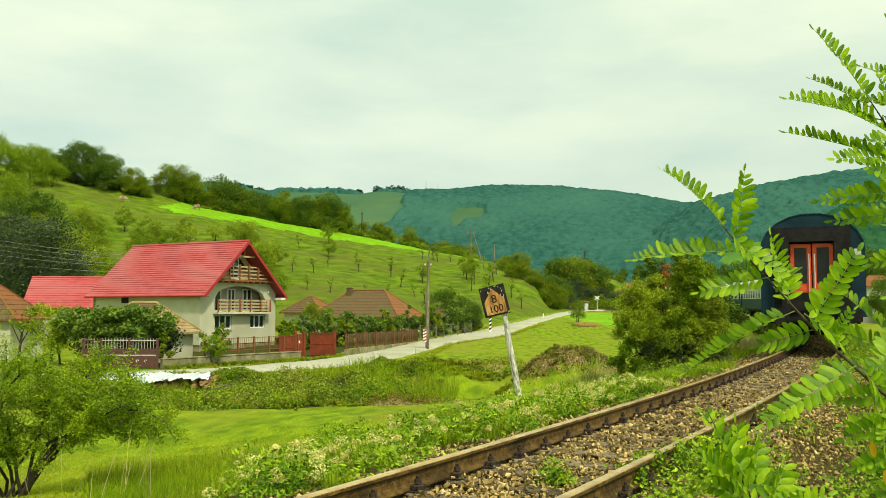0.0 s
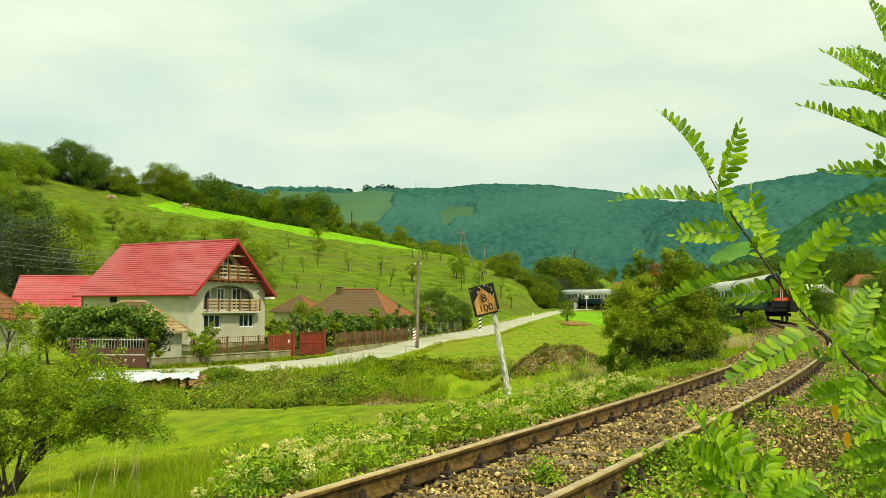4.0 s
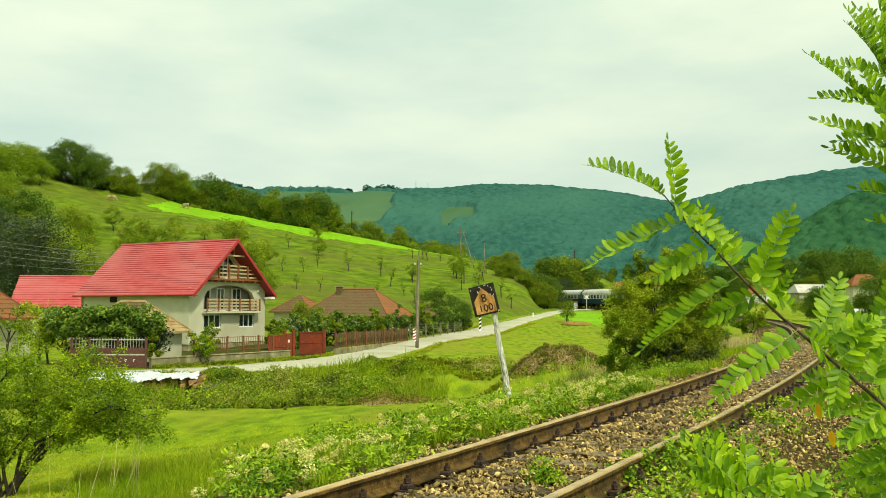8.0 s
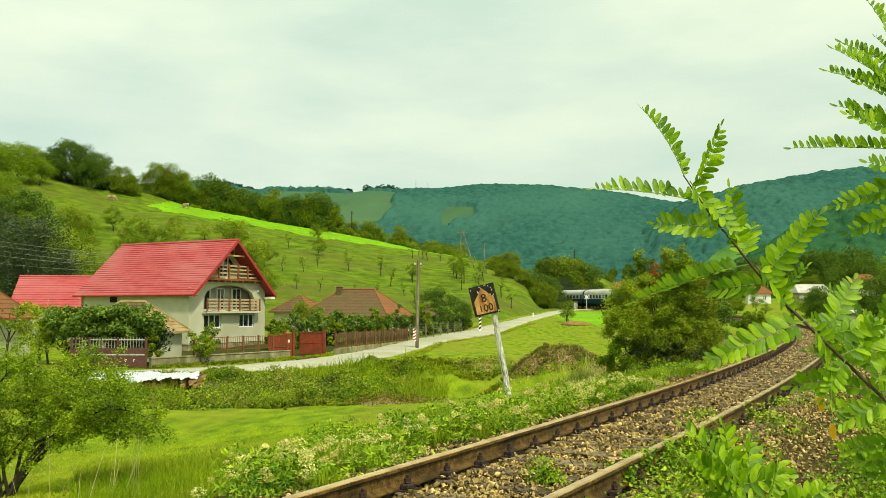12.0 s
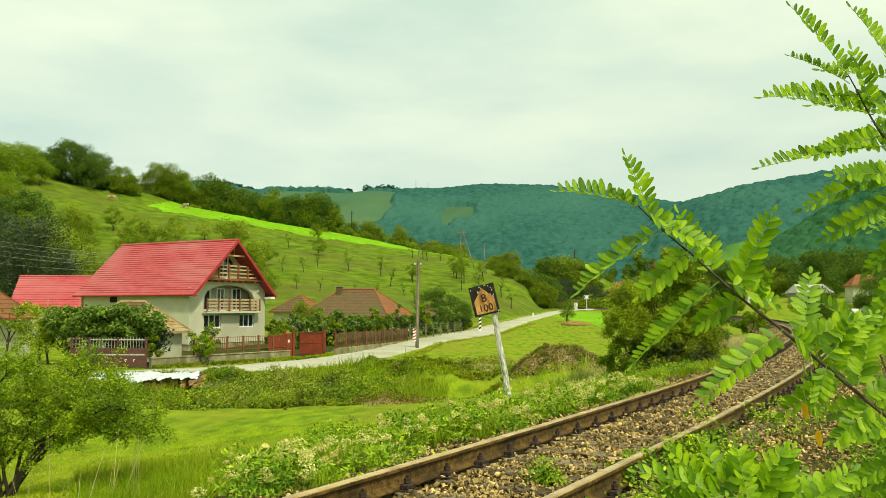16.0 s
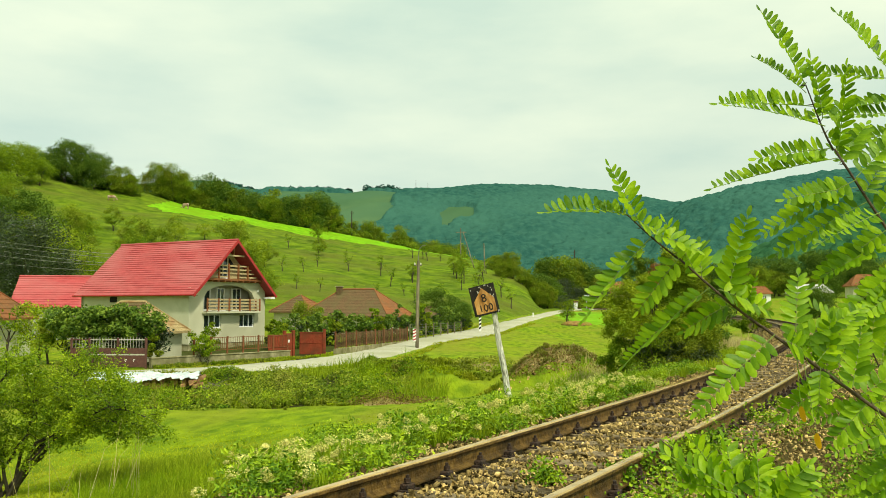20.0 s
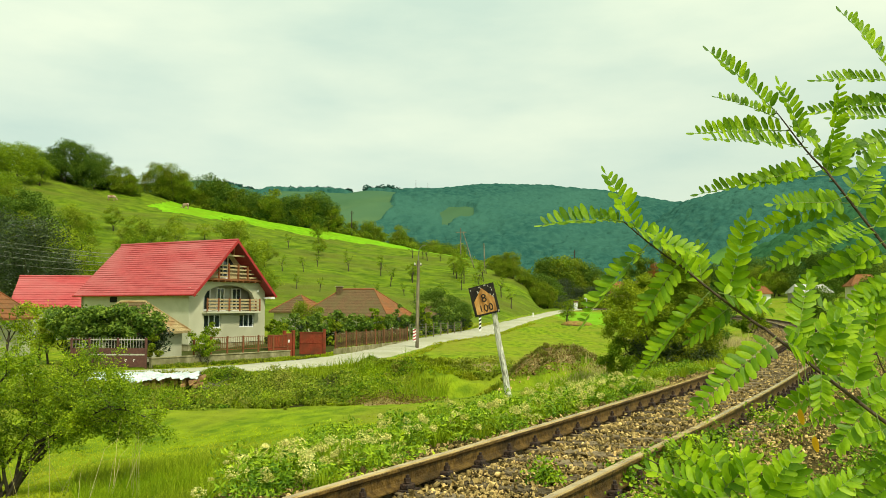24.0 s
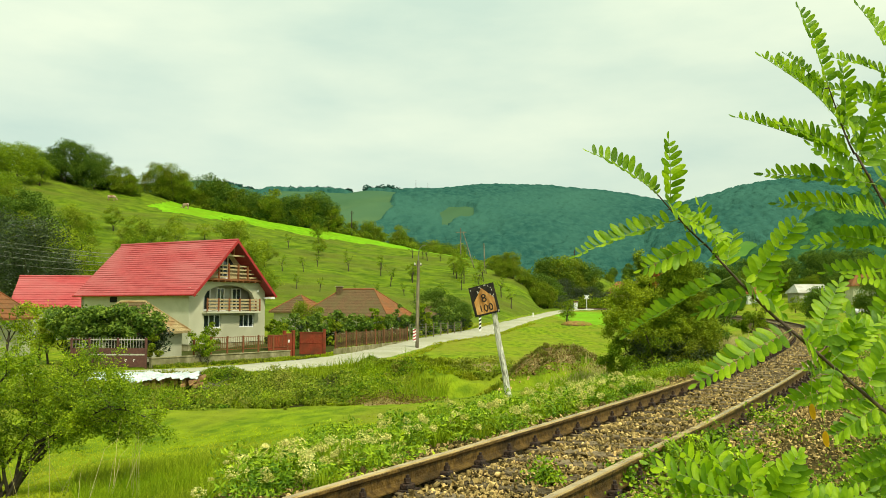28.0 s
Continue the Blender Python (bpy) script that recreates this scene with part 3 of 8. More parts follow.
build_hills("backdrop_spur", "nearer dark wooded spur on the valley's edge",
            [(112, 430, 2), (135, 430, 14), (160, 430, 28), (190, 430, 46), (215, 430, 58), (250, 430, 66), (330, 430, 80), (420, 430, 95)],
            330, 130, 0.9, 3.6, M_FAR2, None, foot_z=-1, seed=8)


# ---- the railway ----
def sweep(name, profile, s0, s1, step, material, parent, off, label=""):
    """A closed cross-section (across, up) pushed along the track."""
    ss = np.arange(s0, s1 + step, step)
    pts = []
    for s in ss:
        x, y, th = track(s, off)
        z = rise(s)
        for a, u in profile:
            pts.append((x + a * math.cos(th), y - a * math.sin(th), z + u))
    k, n = len(profile), len(ss)
    i, j = np.meshgrid(np.arange(n - 1), np.arange(k), indexing="ij")
    q = i * k + j
    w = i * k + (j + 1) % k
    me = raw(name, pts, np.stack([q, w, w + k, q + k], -1).reshape(-1, 4), material, False)
    return link(name, me, None, parent, label)


RAIL = [(-0.066, -0.172), (0.066, -0.172), (0.066, -0.160), (0.016, -0.142), (0.009, -0.125), (0.009, -0.052), (0.030, -0.042), (0.036, -0.034), (0.036, -0.010), (0.028, 0.0), (-0.028, 0.0),
        (-0.036, -0.010), (-0.036, -0.034), (-0.030, -0.042), (-0.009, -0.052), (-0.009, -0.125), (-0.016, -0.142), (-0.066, -0.160)]
TREAD = [(0.0365, -0.012), (0.0285, 0.003), (-0.0285, 0.003), (-0.0365, -0.012), (-0.03, -0.013), (0.03, -0.013)]
TIE_STEP = 0.618


def build_track():
    thing = empty("railway_track", pose(0, 0, 0), "curving single railway track with rusty rails on stone ballast", "railway track")
    for off in (-0.753, 0.753):
        rail = sweep("rail", RAIL, -60, 330, 0.75, M_RAIL, thing, off, "rusty brown steel rail")
        sweep("running_surface", TREAD, -60, 330, 0.75, M_RAILTOP, rail, off, "shiny worn rail head")
    rng = random.Random(4)
    tie_meshes = []
    for k in range(4):
        bm = boxes((-1.27, 1.27, -0.115, 0.115, -0.30, -0.176), bevel=0.012)
        for v in bm.verts:
            v.co += Vector((rng.uniform(-0.01, 0.01), rng.uniform(-0.008, 0.008), rng.uniform(-0.008, 0.004)))
        me = bpy.data.meshes.new("sleeper")
        bm.to_mesh(me), bm.free()
        tie_meshes.append(me)
    # tie plate with two clamp bolts, standing at the foot of the rail
    bm = boxes((-0.16, 0.16, -0.075, 0.075, -0.178, -0.166))
    for sx in (-1, 1):
        box(bm, sx * 0.105 - 0.04, sx * 0.105 + 0.04, -0.045, 0.045, -0.168, -0.135, bevel=0.006)
        tube(bm, [(sx * 0.105, 0, -0.14), (sx * 0.105, 0, -0.085)], 0.016, 0.014, 6)
        tube(bm, [(sx * 0.105, 0, -0.128), (sx * 0.105, 0, -0.104)], 0.028, 0.026, 6)
    clamp = bpy.data.meshes.new("rail_fastening")
    bm.to_mesh(clamp), bm.free()
    for k in range(-95, 170):
        s = 0.26 + k * TIE_STEP
        x, y, th = track(s)
        m = pose(x, y, rise(s) + rng.uniform(-0.012, 0.004), 0, 0, -math.degrees(th) + rng.uniform(-1.2, 1.2))
        ob = link("sleeper", rng.choice(tie_meshes), M_TIE, thing)
        ob.matrix_basis = m
        if -34 <= k < 75:
            for off in (-0.753, 0.753):
                x, y, th = track(s, off)
                ob = link("rail_fastening", clamp, M_IRON, thing)
                ob.matrix_basis = pose(x, y, rise(s), 0, 0, -math.degrees(th) + rng.uniform(-3, 3)) @ Matrix.Translation((0, 0, -0.172)) @ Matrix.Diagonal((1.0, 1.25, 1.35, 1)) @ Matrix.Translation((0, 0, 0.172))
    return thing


TRACK = build_track()


def stone_shapes(k):
    out = []
    for i in range(k):
        bm = bmesh.new()
        bmesh.ops.create_cube(bm, size=1.5)
        r = random.Random(40 + i)
        for v in bm.verts:
            v.co = Vector([c * r.uniform(0.55, 1.25) for c in v.co])
        bmesh.ops.triangulate(bm, faces=bm.faces)
        bmesh.ops.scale(bm, vec=(1.3, r.uniform(0.55, 0.9), r.uniform(0.26, 0.5)), verts=bm.verts)
        bm.verts.index_update()
        out.append((np.array([v.co[:] for v in bm.verts]), np.array([[v.index for v in f.verts] for f in bm.faces])))
        bm.free()
    return out


STONES = stone_shapes(8)


def turns(rng, n):
    """n random rotation matrices."""
    q = rng.normal(size=(n, 4))
    q /= np.linalg.norm(q, axis=1)[:, None]
    w, x, y, z = q.T
    return np.stack([np.stack([1 - 2 * (y * y + z * z), 2 * (x * y - z * w), 2 * (x * z + y * w)], -1),
                     np.stack([2 * (x * y + z * w), 1 - 2 * (x * x + z * z), 2 * (y * z - x * w)], -1),
                     np.stack([2 * (x * z - y * w), 2 * (y * z + x * w), 1 - 2 * (x * x + y * y)], -1)], 1)


def build_ballast():
    rng = np.random.default_rng(11)
    n = 95000
    s = -18.5 + 62 * rng.random(n) ** 1.6
    d = rng.normal(0, 1.25, n)
    d = np.where(np.abs(d) > 3.4, rng.uniform(-2, 2, n), d)
    # the loose gravel of the verge on the outer side of the curve
    m = 22000
    s, d = np.concatenate([s, -18.5 + 40 * rng.random(m) ** 1.3]), np.concatenate([d, 1.3 + 3.4 * rng.random(m) ** 1.3])
    s, d = np.concatenate([s, rng.uniform(-58, -18.5, 16000)]), np.concatenate([d, rng.uniform(-1.9, 1.9, 16000)])
    keep = (np.abs(np.abs(d) - 0.753) > 0.10)
    s, d = s[keep], d[keep]
    # stones sit between the sleepers, and only a few lie on them
    ph = ((s - 0.26) / TIE_STEP) % 1.0
    on_tie = ((ph < 0.20) | (ph > 0.80)) & (np.abs(d) < 1.27)
    keep = ~on_tie | (rng.random(len(s)) < np.where(s < -5, 0.60, np.where(s < -1, 0.20, 0.34)))
    s, d, on_tie = s[keep], d[keep], on_tie[keep]
    n = len(s)
    th = HEAD0 - s / RAD
    x, y = CX + (RAD + d) * np.cos(th), CY - (RAD + d) * np.sin(th)
    size = rng.uniform(0.011, 0.029, n) * np.where(rng.random(n) < 0.06, 1.5, 1.0)
    zt = np.where(s < 45, 0, 0.0088 * (s - 45))
    base = np.where(np.abs(d) < 1.5, zt - 0.205, ground(x, y))
    z = base + rng.uniform(-0.035, 0.022, n) - np.where((np.abs(d) < 1.2) & (s > -6), 0.006, 0.0) + np.where(on_tie, 0.03, 0)
    rot = turns(rng, n)
    kinds = rng.integers(0, len(STONES), n)
    vs, fs, at = [], [], 0
    for k, (v, f) in enumerate(STONES):
        i = np.nonzero(kinds == k)[0]
        p = np.einsum("nij,vj->nvi", rot[i], v) * size[i][:, None, None] + np.stack([x[i], y[i], z[i]], 1)[:, None]
        vs.append(p.reshape(-1, 3))
        fs.append((f[None] + (np.arange(len(i)) * len(v))[:, None, None]).reshape(-1, 3) + at)
        at += len(i) * len(v)
    me = raw("ballast", np.concatenate(vs), np.concatenate(fs), M_STONE)
    ob = link("ballast", me, None)
    tagged(ob, "loose brown crushed-stone ballast between and beside the rails", "ballast", kind="stuff")


build_ballast()


def build_loose_stones():
    """The larger single stones close to the camera."""
    rng = random.Random(21)
    meshes = [raw("ballast_stone", v, f, M_STONE1) for v, f in STONES]
    for _ in range(290):
        s, d = rng.uniform(-17, 0), rng.choice([rng.uniform(-0.62, 0.62), rng.uniform(0.95, 2.6), rng.uniform(-1.7, -0.95)])
        x, y, th = track(s, d)
        z = gz(x, y) if abs(d) > 1.5 else -0.19
        ob = link("ballast_stone", rng.choice(meshes), None, TRACK)
        k = rng.uniform(0.026, 0.044)
        ob.matrix_basis = Matrix.Translation((x, y, z + 0.015)) @ Euler((rng.uniform(0, 6), rng.uniform(0, 6), rng.uniform(0, 6))).to_matrix().to_4x4() @ Matrix.Scale(k, 4)


build_loose_stones()


# ---- the village ----
def roof_slope(w0, w1, length, y0, rows, material, parent, thick=0.07, name="roof_slope", label=""):
    """A stepped sheet roof slope between the points w0 (eave) and w1 (ridge), given as (x, z)."""
    bm = bmesh.new()
    (xa, za), (xb, zb) = w0, w1
    ln = math.hypot(xb - xa, zb - za)
    ux, uz = (xb - xa) / ln, (zb - za) / ln
    nx, nz = (-uz, ux) if ux > 0 else (uz, -ux)
    top = []
    for k in range(rows):
        a, b = ln * k / rows, ln * (k + 1) / rows
        top += [(a, 0.035), (b - 0.01, 0.0)]
    out = [(xa + ux * s + nx * h, za + uz * s + nz * h) for s, h in top] + [(xb - nx * thick, zb - nz * thick), (xa - nx * thick, za - nz * thick)]
    prism(bm, out, y0, y0 + length)
    bmesh.ops.recalc_face_normals(bm, faces=bm.faces)
    return part(name, bm, material, parent, label)


def window(parent, x, z, w, h, y, leaves=3, facing=-1, frame_mat=None):
    """A casement window in a wall whose face is at y, with its reveal, white frame and panes."""
    f = 0.10
    bm = bmesh.new()
    rings = []
    for d, yy in ((0.0, y - 0.02), (f, y - 0.02), (f, y + 0.10), (0.0, y + 0.10)):
        rings.append([bm.verts.new(p) for p in ((x + d, yy, z + d), (x + w - d, yy, z + d), (x + w - d, yy, z + h - d), (x + d, yy, z + h - d))])
    for p, q in zip(rings, rings[1:] + rings[:1]):
        for k in range(4):
            bm.faces.new((p[k], p[(k + 1) % 4], q[(k + 1) % 4], q[k]))
    bmesh.ops.recalc_face_normals(bm, faces=bm.faces)
    win = part("window", bm, frame_mat or M_WHITE, parent, "white-framed casement window")
    for k in range(1, leaves):
        c = x + w * k / leaves
        part("mullion", boxes((c - f / 2, c + f / 2, y - 0.02, y + 0.10, z + f, z + h - f)), frame_mat or M_WHITE, win)
    for k in range(leaves):
        a, b = x + w * k / leaves + f / 2 + 0.01, x + w * (k + 1) / leaves - f / 2 - 0.01
        part("pane", boxes((a, b, y + 0.03, y + 0.05, z + f, z + h - f)), M_GLASS, win, "dark glass pane")
    part("window_sill", boxes((x - 0.08, x + w + 0.08, y - 0.10, y + 0.02, z - 0.06, z)), M_WHITE, win)
    return win


def railing(parent, x0, x1, y, z0, h, posts, rails, mat_post, mat_rail, depth=0.05, name="balustrade"):
    for k in range(posts):
        x = x0 + (x1 - x0) * k / (posts - 1)
        part("railing_post", boxes((x - 0.07, x + 0.07, y - depth, y + depth, z0, z0 + h), bevel=0.01), mat_post, parent, "dark wooden post")
    for k in range(rails):
        z = z0 + h * (k + 0.6) / rails
        part("railing_board", boxes((x0, x1, y + depth, y + depth + 0.03, z - 0.075, z + 0.075)), mat_rail, parent)


def build_main_house():
    th = empty("village_house", pose(-20.69, 72.0, -2.42, 0, 0, 62), "cream two-storey house with a steep red sheet-metal roof and wooden balconies", "house")
    W, L, EV, RG = 10.7, 14.6, 4.75, 9.62
    a, b, c = 0.45, W - 0.45, 0.95
    mid = W / 2
    slope = (RG - EV) / mid
    # side, back and party walls
    part("side_wall", boxes((a, a + 0.35, c + 0.35, L - 0.5, 0.55, EV + 0.25)), M_WALL, th, "cream rendered side wall")
    part("side_wall", boxes((b - 0.35, b, c + 0.35, L - 0.5, 0.55, EV + 0.25)), M_WALL, th)
    bm = bmesh.new()
    prism(bm, [(a, 0.55), (b, 0.55), (b, EV + slope * 0.3), (mid, RG - 0.35), (a, EV + slope * 0.3)], L - 0.85, L - 0.5)
    part("back_wall", bm, M_WALL, th)
    # front gable wall with an arched loggia at the first floor and a recessed attic balcony
    x0, x1, zs, zc, zb = 2.15, 8.75, 4.45, 5.62, 3.30
    arch = [(x0 + (x1 - x0) * k / 16, zs + (zc - zs) * math.sqrt(max(0.0, 1 - (2 * k / 16 - 1) ** 2))) for k in range(17)]
    zt = 6.02
    bm = bmesh.new()
    prism(bm, [(a, 0.55), (x0, 0.55), (x0, zs), (x0, zt - 0.02), (a + 0.95, zt - 0.02), (a, EV + 0.42)], c, c + 0.35)
    prism(bm, [(x1, 0.55), (b, 0.55), (b, EV + 0.42), (b - 0.95, zt - 0.02), (x1, zt - 0.02)], c, c + 0.35)
    for (p, q), (r, s) in zip(arch, arch[1:]):
        prism(bm, [(p, q), (r, s), (r, zt - 0.02), (p, zt - 0.02)], c, c + 0.35)
    # ground floor strip with two window openings
    w1, w2, zl, zh = (2.25, 4.35), (6.75, 8.75), 1.86, 3.06
    prism(bm, [(x0, 0.55), (x1, 0.55), (x1, zl), (x0, zl)], c, c + 0.35)
    prism(bm, [(x0, zh), (x1, zh), (x1, zb), (x0, zb)], c, c + 0.35)
    prism(bm, [(w1[1], zl), (w2[0], zl), (w2[0], zh), (w1[1], zh)], c, c + 0.35)
    prism(bm, [(x0, zl), (w1[0], zl), (w1[0], zh), (x0, zh)], c, c + 0.35)
    bmesh.ops.recalc_face_normals(bm, faces=bm.faces)
    part("gable_wall", bm, M_WALL, th, "cream gable wall with an arched loggia")
    part("interior_floor", boxes((a + 0.36, b - 0.36, c + 0.36, L - 0.9, zb - 0.25, zb - 0.02)), M_WALL2, th)
    part("loggia_wall", boxes((x0 - 0.6, x1 + 0.6, c + 1.25, c + 1.45, zb, zt - 0.3)), M_WALL2, th, "shaded rear wall of the loggia")
    for x in w1, w2:
        window(th, x[0], zl, x[1] - x[0], zh - zl, c + 0.12)
    for x, w in ((2.6, 1.6), (5.0, 1.0), (7.0, 1.2)):
        window(th, x, zb + 0.1, w, 2.0, c + 1.15, leaves=2)
    part("plinth", boxes((a + 0.05, b - 0.05, c + 0.05, L - 0.6, -0.5, 0.55)), M_CONC, th, "stained concrete plinth")
    part("balcony_slab", boxes((x0 - 0.15, x1 + 0.15, c - 0.62, c + 1.25, zb - 0.17, zb), bevel=0.02), M_WALL, th, "pale concrete balcony slab")
    railing(th, x0 - 0.1, x1 + 0.1, c - 0.56, zb, 1.15, 6, 4, M_WOOD, M_PLANK)
    for y in (c - 0.1,):
        part("railing_post", boxes((x1 + 0.03, x1 + 0.15, y - 0.05, y + 0.05, zb, zb + 1.15)), M_WOOD, th)
    part("downpipe_lamp", boxes((a + 0.3, a + 0.45, c - 0.12, c, 4.95, 5.15)), M_WHITE, th, "small white wall lamp")
    part("downpipe_lamp", boxes((b - 1.2, b - 1.05, c - 0.12, c, 5.05, 5.25)), M_WHITE, th)
    # attic balcony
    part("attic_floor", boxes((a + 1.15, b - 1.15, c - 0.55, c + 0.9, zt, zt + 0.16)), M_WOOD, th, "wooden attic balcony floor")
    bm = bmesh.new()
    prism(bm, [(a + 1.1, zt + 0.17), (b - 1.1, zt + 0.17), (mid, RG - 0.45)], c + 0.6, c + 0.8)
    part("attic_wall", bm, M_PLANK, th, "pale boarded attic wall")
    for k in range(4):
        z = zt + 0.32 + 0.33 * k
        h = (RG - z - 0.42) / slope
        part("railing_board", boxes((mid - h, mid + h, c - 0.42, c - 0.39, z - 0.065, z + 0.065)), M_PLANK, th, "pale balustrade board")
    for k in range(6):
        x = mid - 3.1 + 6.2 * k / 5
        top = min(zt + 1.5, RG - 0.5 - slope * abs(x - mid))
        part("railing_post", boxes((x - 0.08, x + 0.08, c - 0.53, c - 0.43, zt + 0.16, top)), M_WOOD, th, "dark wooden post")
    window(th, mid - 1.0, zt + 0.2, 1.3, 2.0, c + 0.48, leaves=2)
    bm = bmesh.new()
    prism(bm, [(mid + 0.5, zt + 1.2), (mid + 1.35, zt + 1.2), (mid + 0.5, zt + 2.1)], c + 0.5, c + 0.58)
    part("attic_pane", bm, M_GLASS, th, "triangular dark pane")
    part("collar_beam", boxes((mid - 1.35, mid + 1.35, c - 0.5, c - 0.38, RG - 1.45, RG - 1.3)), M_PLANK, th, "pale collar beam")
    part("king_post", boxes((mid - 0.07, mid + 0.07, c - 0.5, c - 0.38, RG - 1.3, RG - 0.3)), M_WOOD, th)
    for k in range(10):
        x = a + 1.3 + (b - a - 2.6) * k / 9
        part("joist_end", boxes((x - 0.06, x + 0.06, c - 0.6, c, zt - 0.14, zt - 0.004)), M_WOOD, th)
    # roof
    roof_slope((0.0, EV), (mid, RG), L, 0.0, 24, M_REDROOF, th, label="stepped red sheet-metal roof slope")
    roof_slope((W, EV), (mid, RG), L, 0.0, 24, M_REDROOF, th)
    part("ridge_cap", tube(bmesh.new(), [(mid, -0.02, RG + 0.02), (mid, L + 0.02, RG + 0.02)], 0.12, seg=10), M_REDROOF, th, "rounded red ridge cap")
    for sx in (0, 1):
        xe = W * sx
        bm = bmesh.new()
        prism(bm, [(xe, EV - 0.26), (xe, EV + 0.06), (mid, RG + 0.06), (mid, RG - 0.26)], -0.035, 0.0)
        bmesh.ops.recalc_face_normals(bm, faces=bm.faces)
        part("rake_board", bm, M_REDTRIM, th, "dark red rake board")
        g = -0.1 if sx == 0 else W + 0.1
        part("gutter", tube(bmesh.new(), [(g, 0, EV - 0.06), (g, L, EV - 0.06)], 0.075), M_REDTRIM, th, "red eaves gutter")
        part("soffit", boxes((min(xe, abs(xe - 0.5)), max(xe, abs(xe - 0.5)), 0.05, L - 0.05, EV - 0.12, EV - 0.07)), M_WOOD, th)
    part("purlin_end", boxes((W - 0.75, W - 0.15, 0.02, 0.9, EV - 0.32, EV - 0.13)), M_WHITE, th, "white boxed purlin end")
    # small vent window high in the long wall
    part("vent", boxes((a - 0.03, a + 0.02, 9.5, 10.4, 4.1, 4.6)), M_SOOT, th, "small dark vent under the eaves")


build_main_house()


def hip_house(name, label, m, w, l, wall_h, roof_h, ridge, roof_mat, wall_mat, chimneys=(), windows=(), eave=0.45):
    """A house under a hipped roof; ridge: length of the ridge along x."""
    th = empty(name, m, label, "house")
    t = 0.25
    part("wall", boxes((-w / 2, w / 2, -l / 2, -l / 2 + t, -0.5, wall_h)), wall_mat, th)
    part("wall", boxes((-w / 2, w / 2, l / 2 - t, l / 2, -0.5, wall_h)), wall_mat, th)
    for sx in (-1, 1):
        part("wall", boxes((sx * w / 2 - (t if sx > 0 else 0), sx * w / 2 + (t if sx < 0 else 0), -l / 2 + t, l / 2 - t, -0.5, wall_h)), wall_mat, th)
    W, L, r = w / 2 + eave, l / 2 + eave, ridge / 2
    rows = 9

    def slope_shell(corner):
        """One roof slope as a single stepped sheet; corner(f) gives the two ends of the course at height f."""
        bm = bmesh.new()
        lines = []
        for k in range(rows):
            for f, up in ((k / rows, 0.05), ((k + 1) / rows, 0.0)):
                p, q = corner(f)
                z = wall_h + roof_h * f + up
                lines.append((bm.verts.new((*p, z)), bm.verts.new((*q, z))))
        (p, q), (p1, q1) = corner(0.0), corner(1.0)
        lines.append((bm.verts.new((*p1, wall_h + roof_h - 0.12)), bm.verts.new((*q1, wall_h + roof_h - 0.12))))
        lines.append((bm.verts.new((*p, wall_h - 0.12)), bm.verts.new((*q, wall_h - 0.12))))
        for (a0, b0), (a1, b1) in zip(lines, lines[1:] + lines[:1]):
            bm.faces.new((a0, b0, b1, a1))
        bmesh.ops.recalc_face_normals(bm, faces=bm.faces)
        return bm

    for s in (-1, 1):
        part("roof_slope", slope_shell(lambda f: ((-(W + (r - W) * f), s * L * (1 - f)), (W + (r - W) * f, s * L * (1 - f)))), roof_mat[0], th)
        part("roof_slope", slope_shell(lambda f: ((s * (W + (r - W) * f), -L * (1 - f) - 0.001), (s * (W + (r - W) * f), L * (1 - f) + 0.001))), roof_mat[1], th)
    if ridge > 0.3:
        part("ridge_cap", tube(bmesh.new(), [(-r, 0, wall_h + roof_h + 0.02), (r, 0, wall_h + roof_h + 0.02)], 0.11), roof_mat[1], th)
    for sx in (-1, 1):
        for sy in (-1, 1):
            part("hip_cap", tube(bmesh.new(), [(sx * W, sy * L, wall_h + 0.06), (sx * r, 0, wall_h + roof_h + 0.04)], 0.06, seg=6), roof_mat[1], th)
    for x, y, z, h in chimneys:
        ch = part("chimney", boxes((x - 0.28, x + 0.28, y - 0.28, y + 0.28, z, z + h), bevel=0.01), M_TILE, th, "brick chimney")
        part("chimney_cap", boxes((x - 0.36, x + 0.36, y - 0.36, y + 0.36, z + h, z + h + 0.1)), M_CONC, ch)
    for x, z, w2, h2 in windows:
        window(th, x, z, w2, h2, -l / 2 - 0.03, leaves=2)
    return th


hip_house("tile_roofed_house", "low house with a brown clay-tile hipped roof behind vines", pose(-9.7, 98.6, -1.85, 0, 0, -20), 10.0, 7.0, 2.1, 3.0, 4.1, (M_TILE, M_TILE2), M_WALL,
          chimneys=((-2.0, -0.6, 4.2, 1.2), (0.9, 1.0, 4.2, 1.0)))
hip_house("pyramid_roofed_house", "small house with a brown pyramidal tile roof", pose(-17.4, 106, -1.5, 0, 0, -22), 4.6, 4.6, 2.2, 2.0, 0.2, (M_TILE, M_TILE2), M_WALL)
hip_house("low_shed", "low shed with a dark old tile roof among bushes", pose(-1.6, 106, -1.6, 0, 0, 25), 3.2, 3.2, 1.6, 1.2, 0.8, (M_TILE, M_TILE), M_WALL2)
hip_house("roadside_house", "cream house with a mossy clay-tile roof behind trees", pose(-36.0, 63.5, -2.5, 0, 0, 8), 9.0, 7.0, 2.95, 3.1, 3.0, (M_TILE, M_TILE2), M_WALL, windows=((2.2, 1.3, 1.2, 1.5), (-0.8, 1.3, 1.2, 1.5)))
hip_house("house_past_crossing", "house with a red-brown tile roof beyond the level crossing", pose(51.5, 240, gz(51.5, 240), 0, 0, -8), 12.0, 7.0, 3.9, 3.0, 6.5, (M_TILE2, M_TILE), M_WALL2)
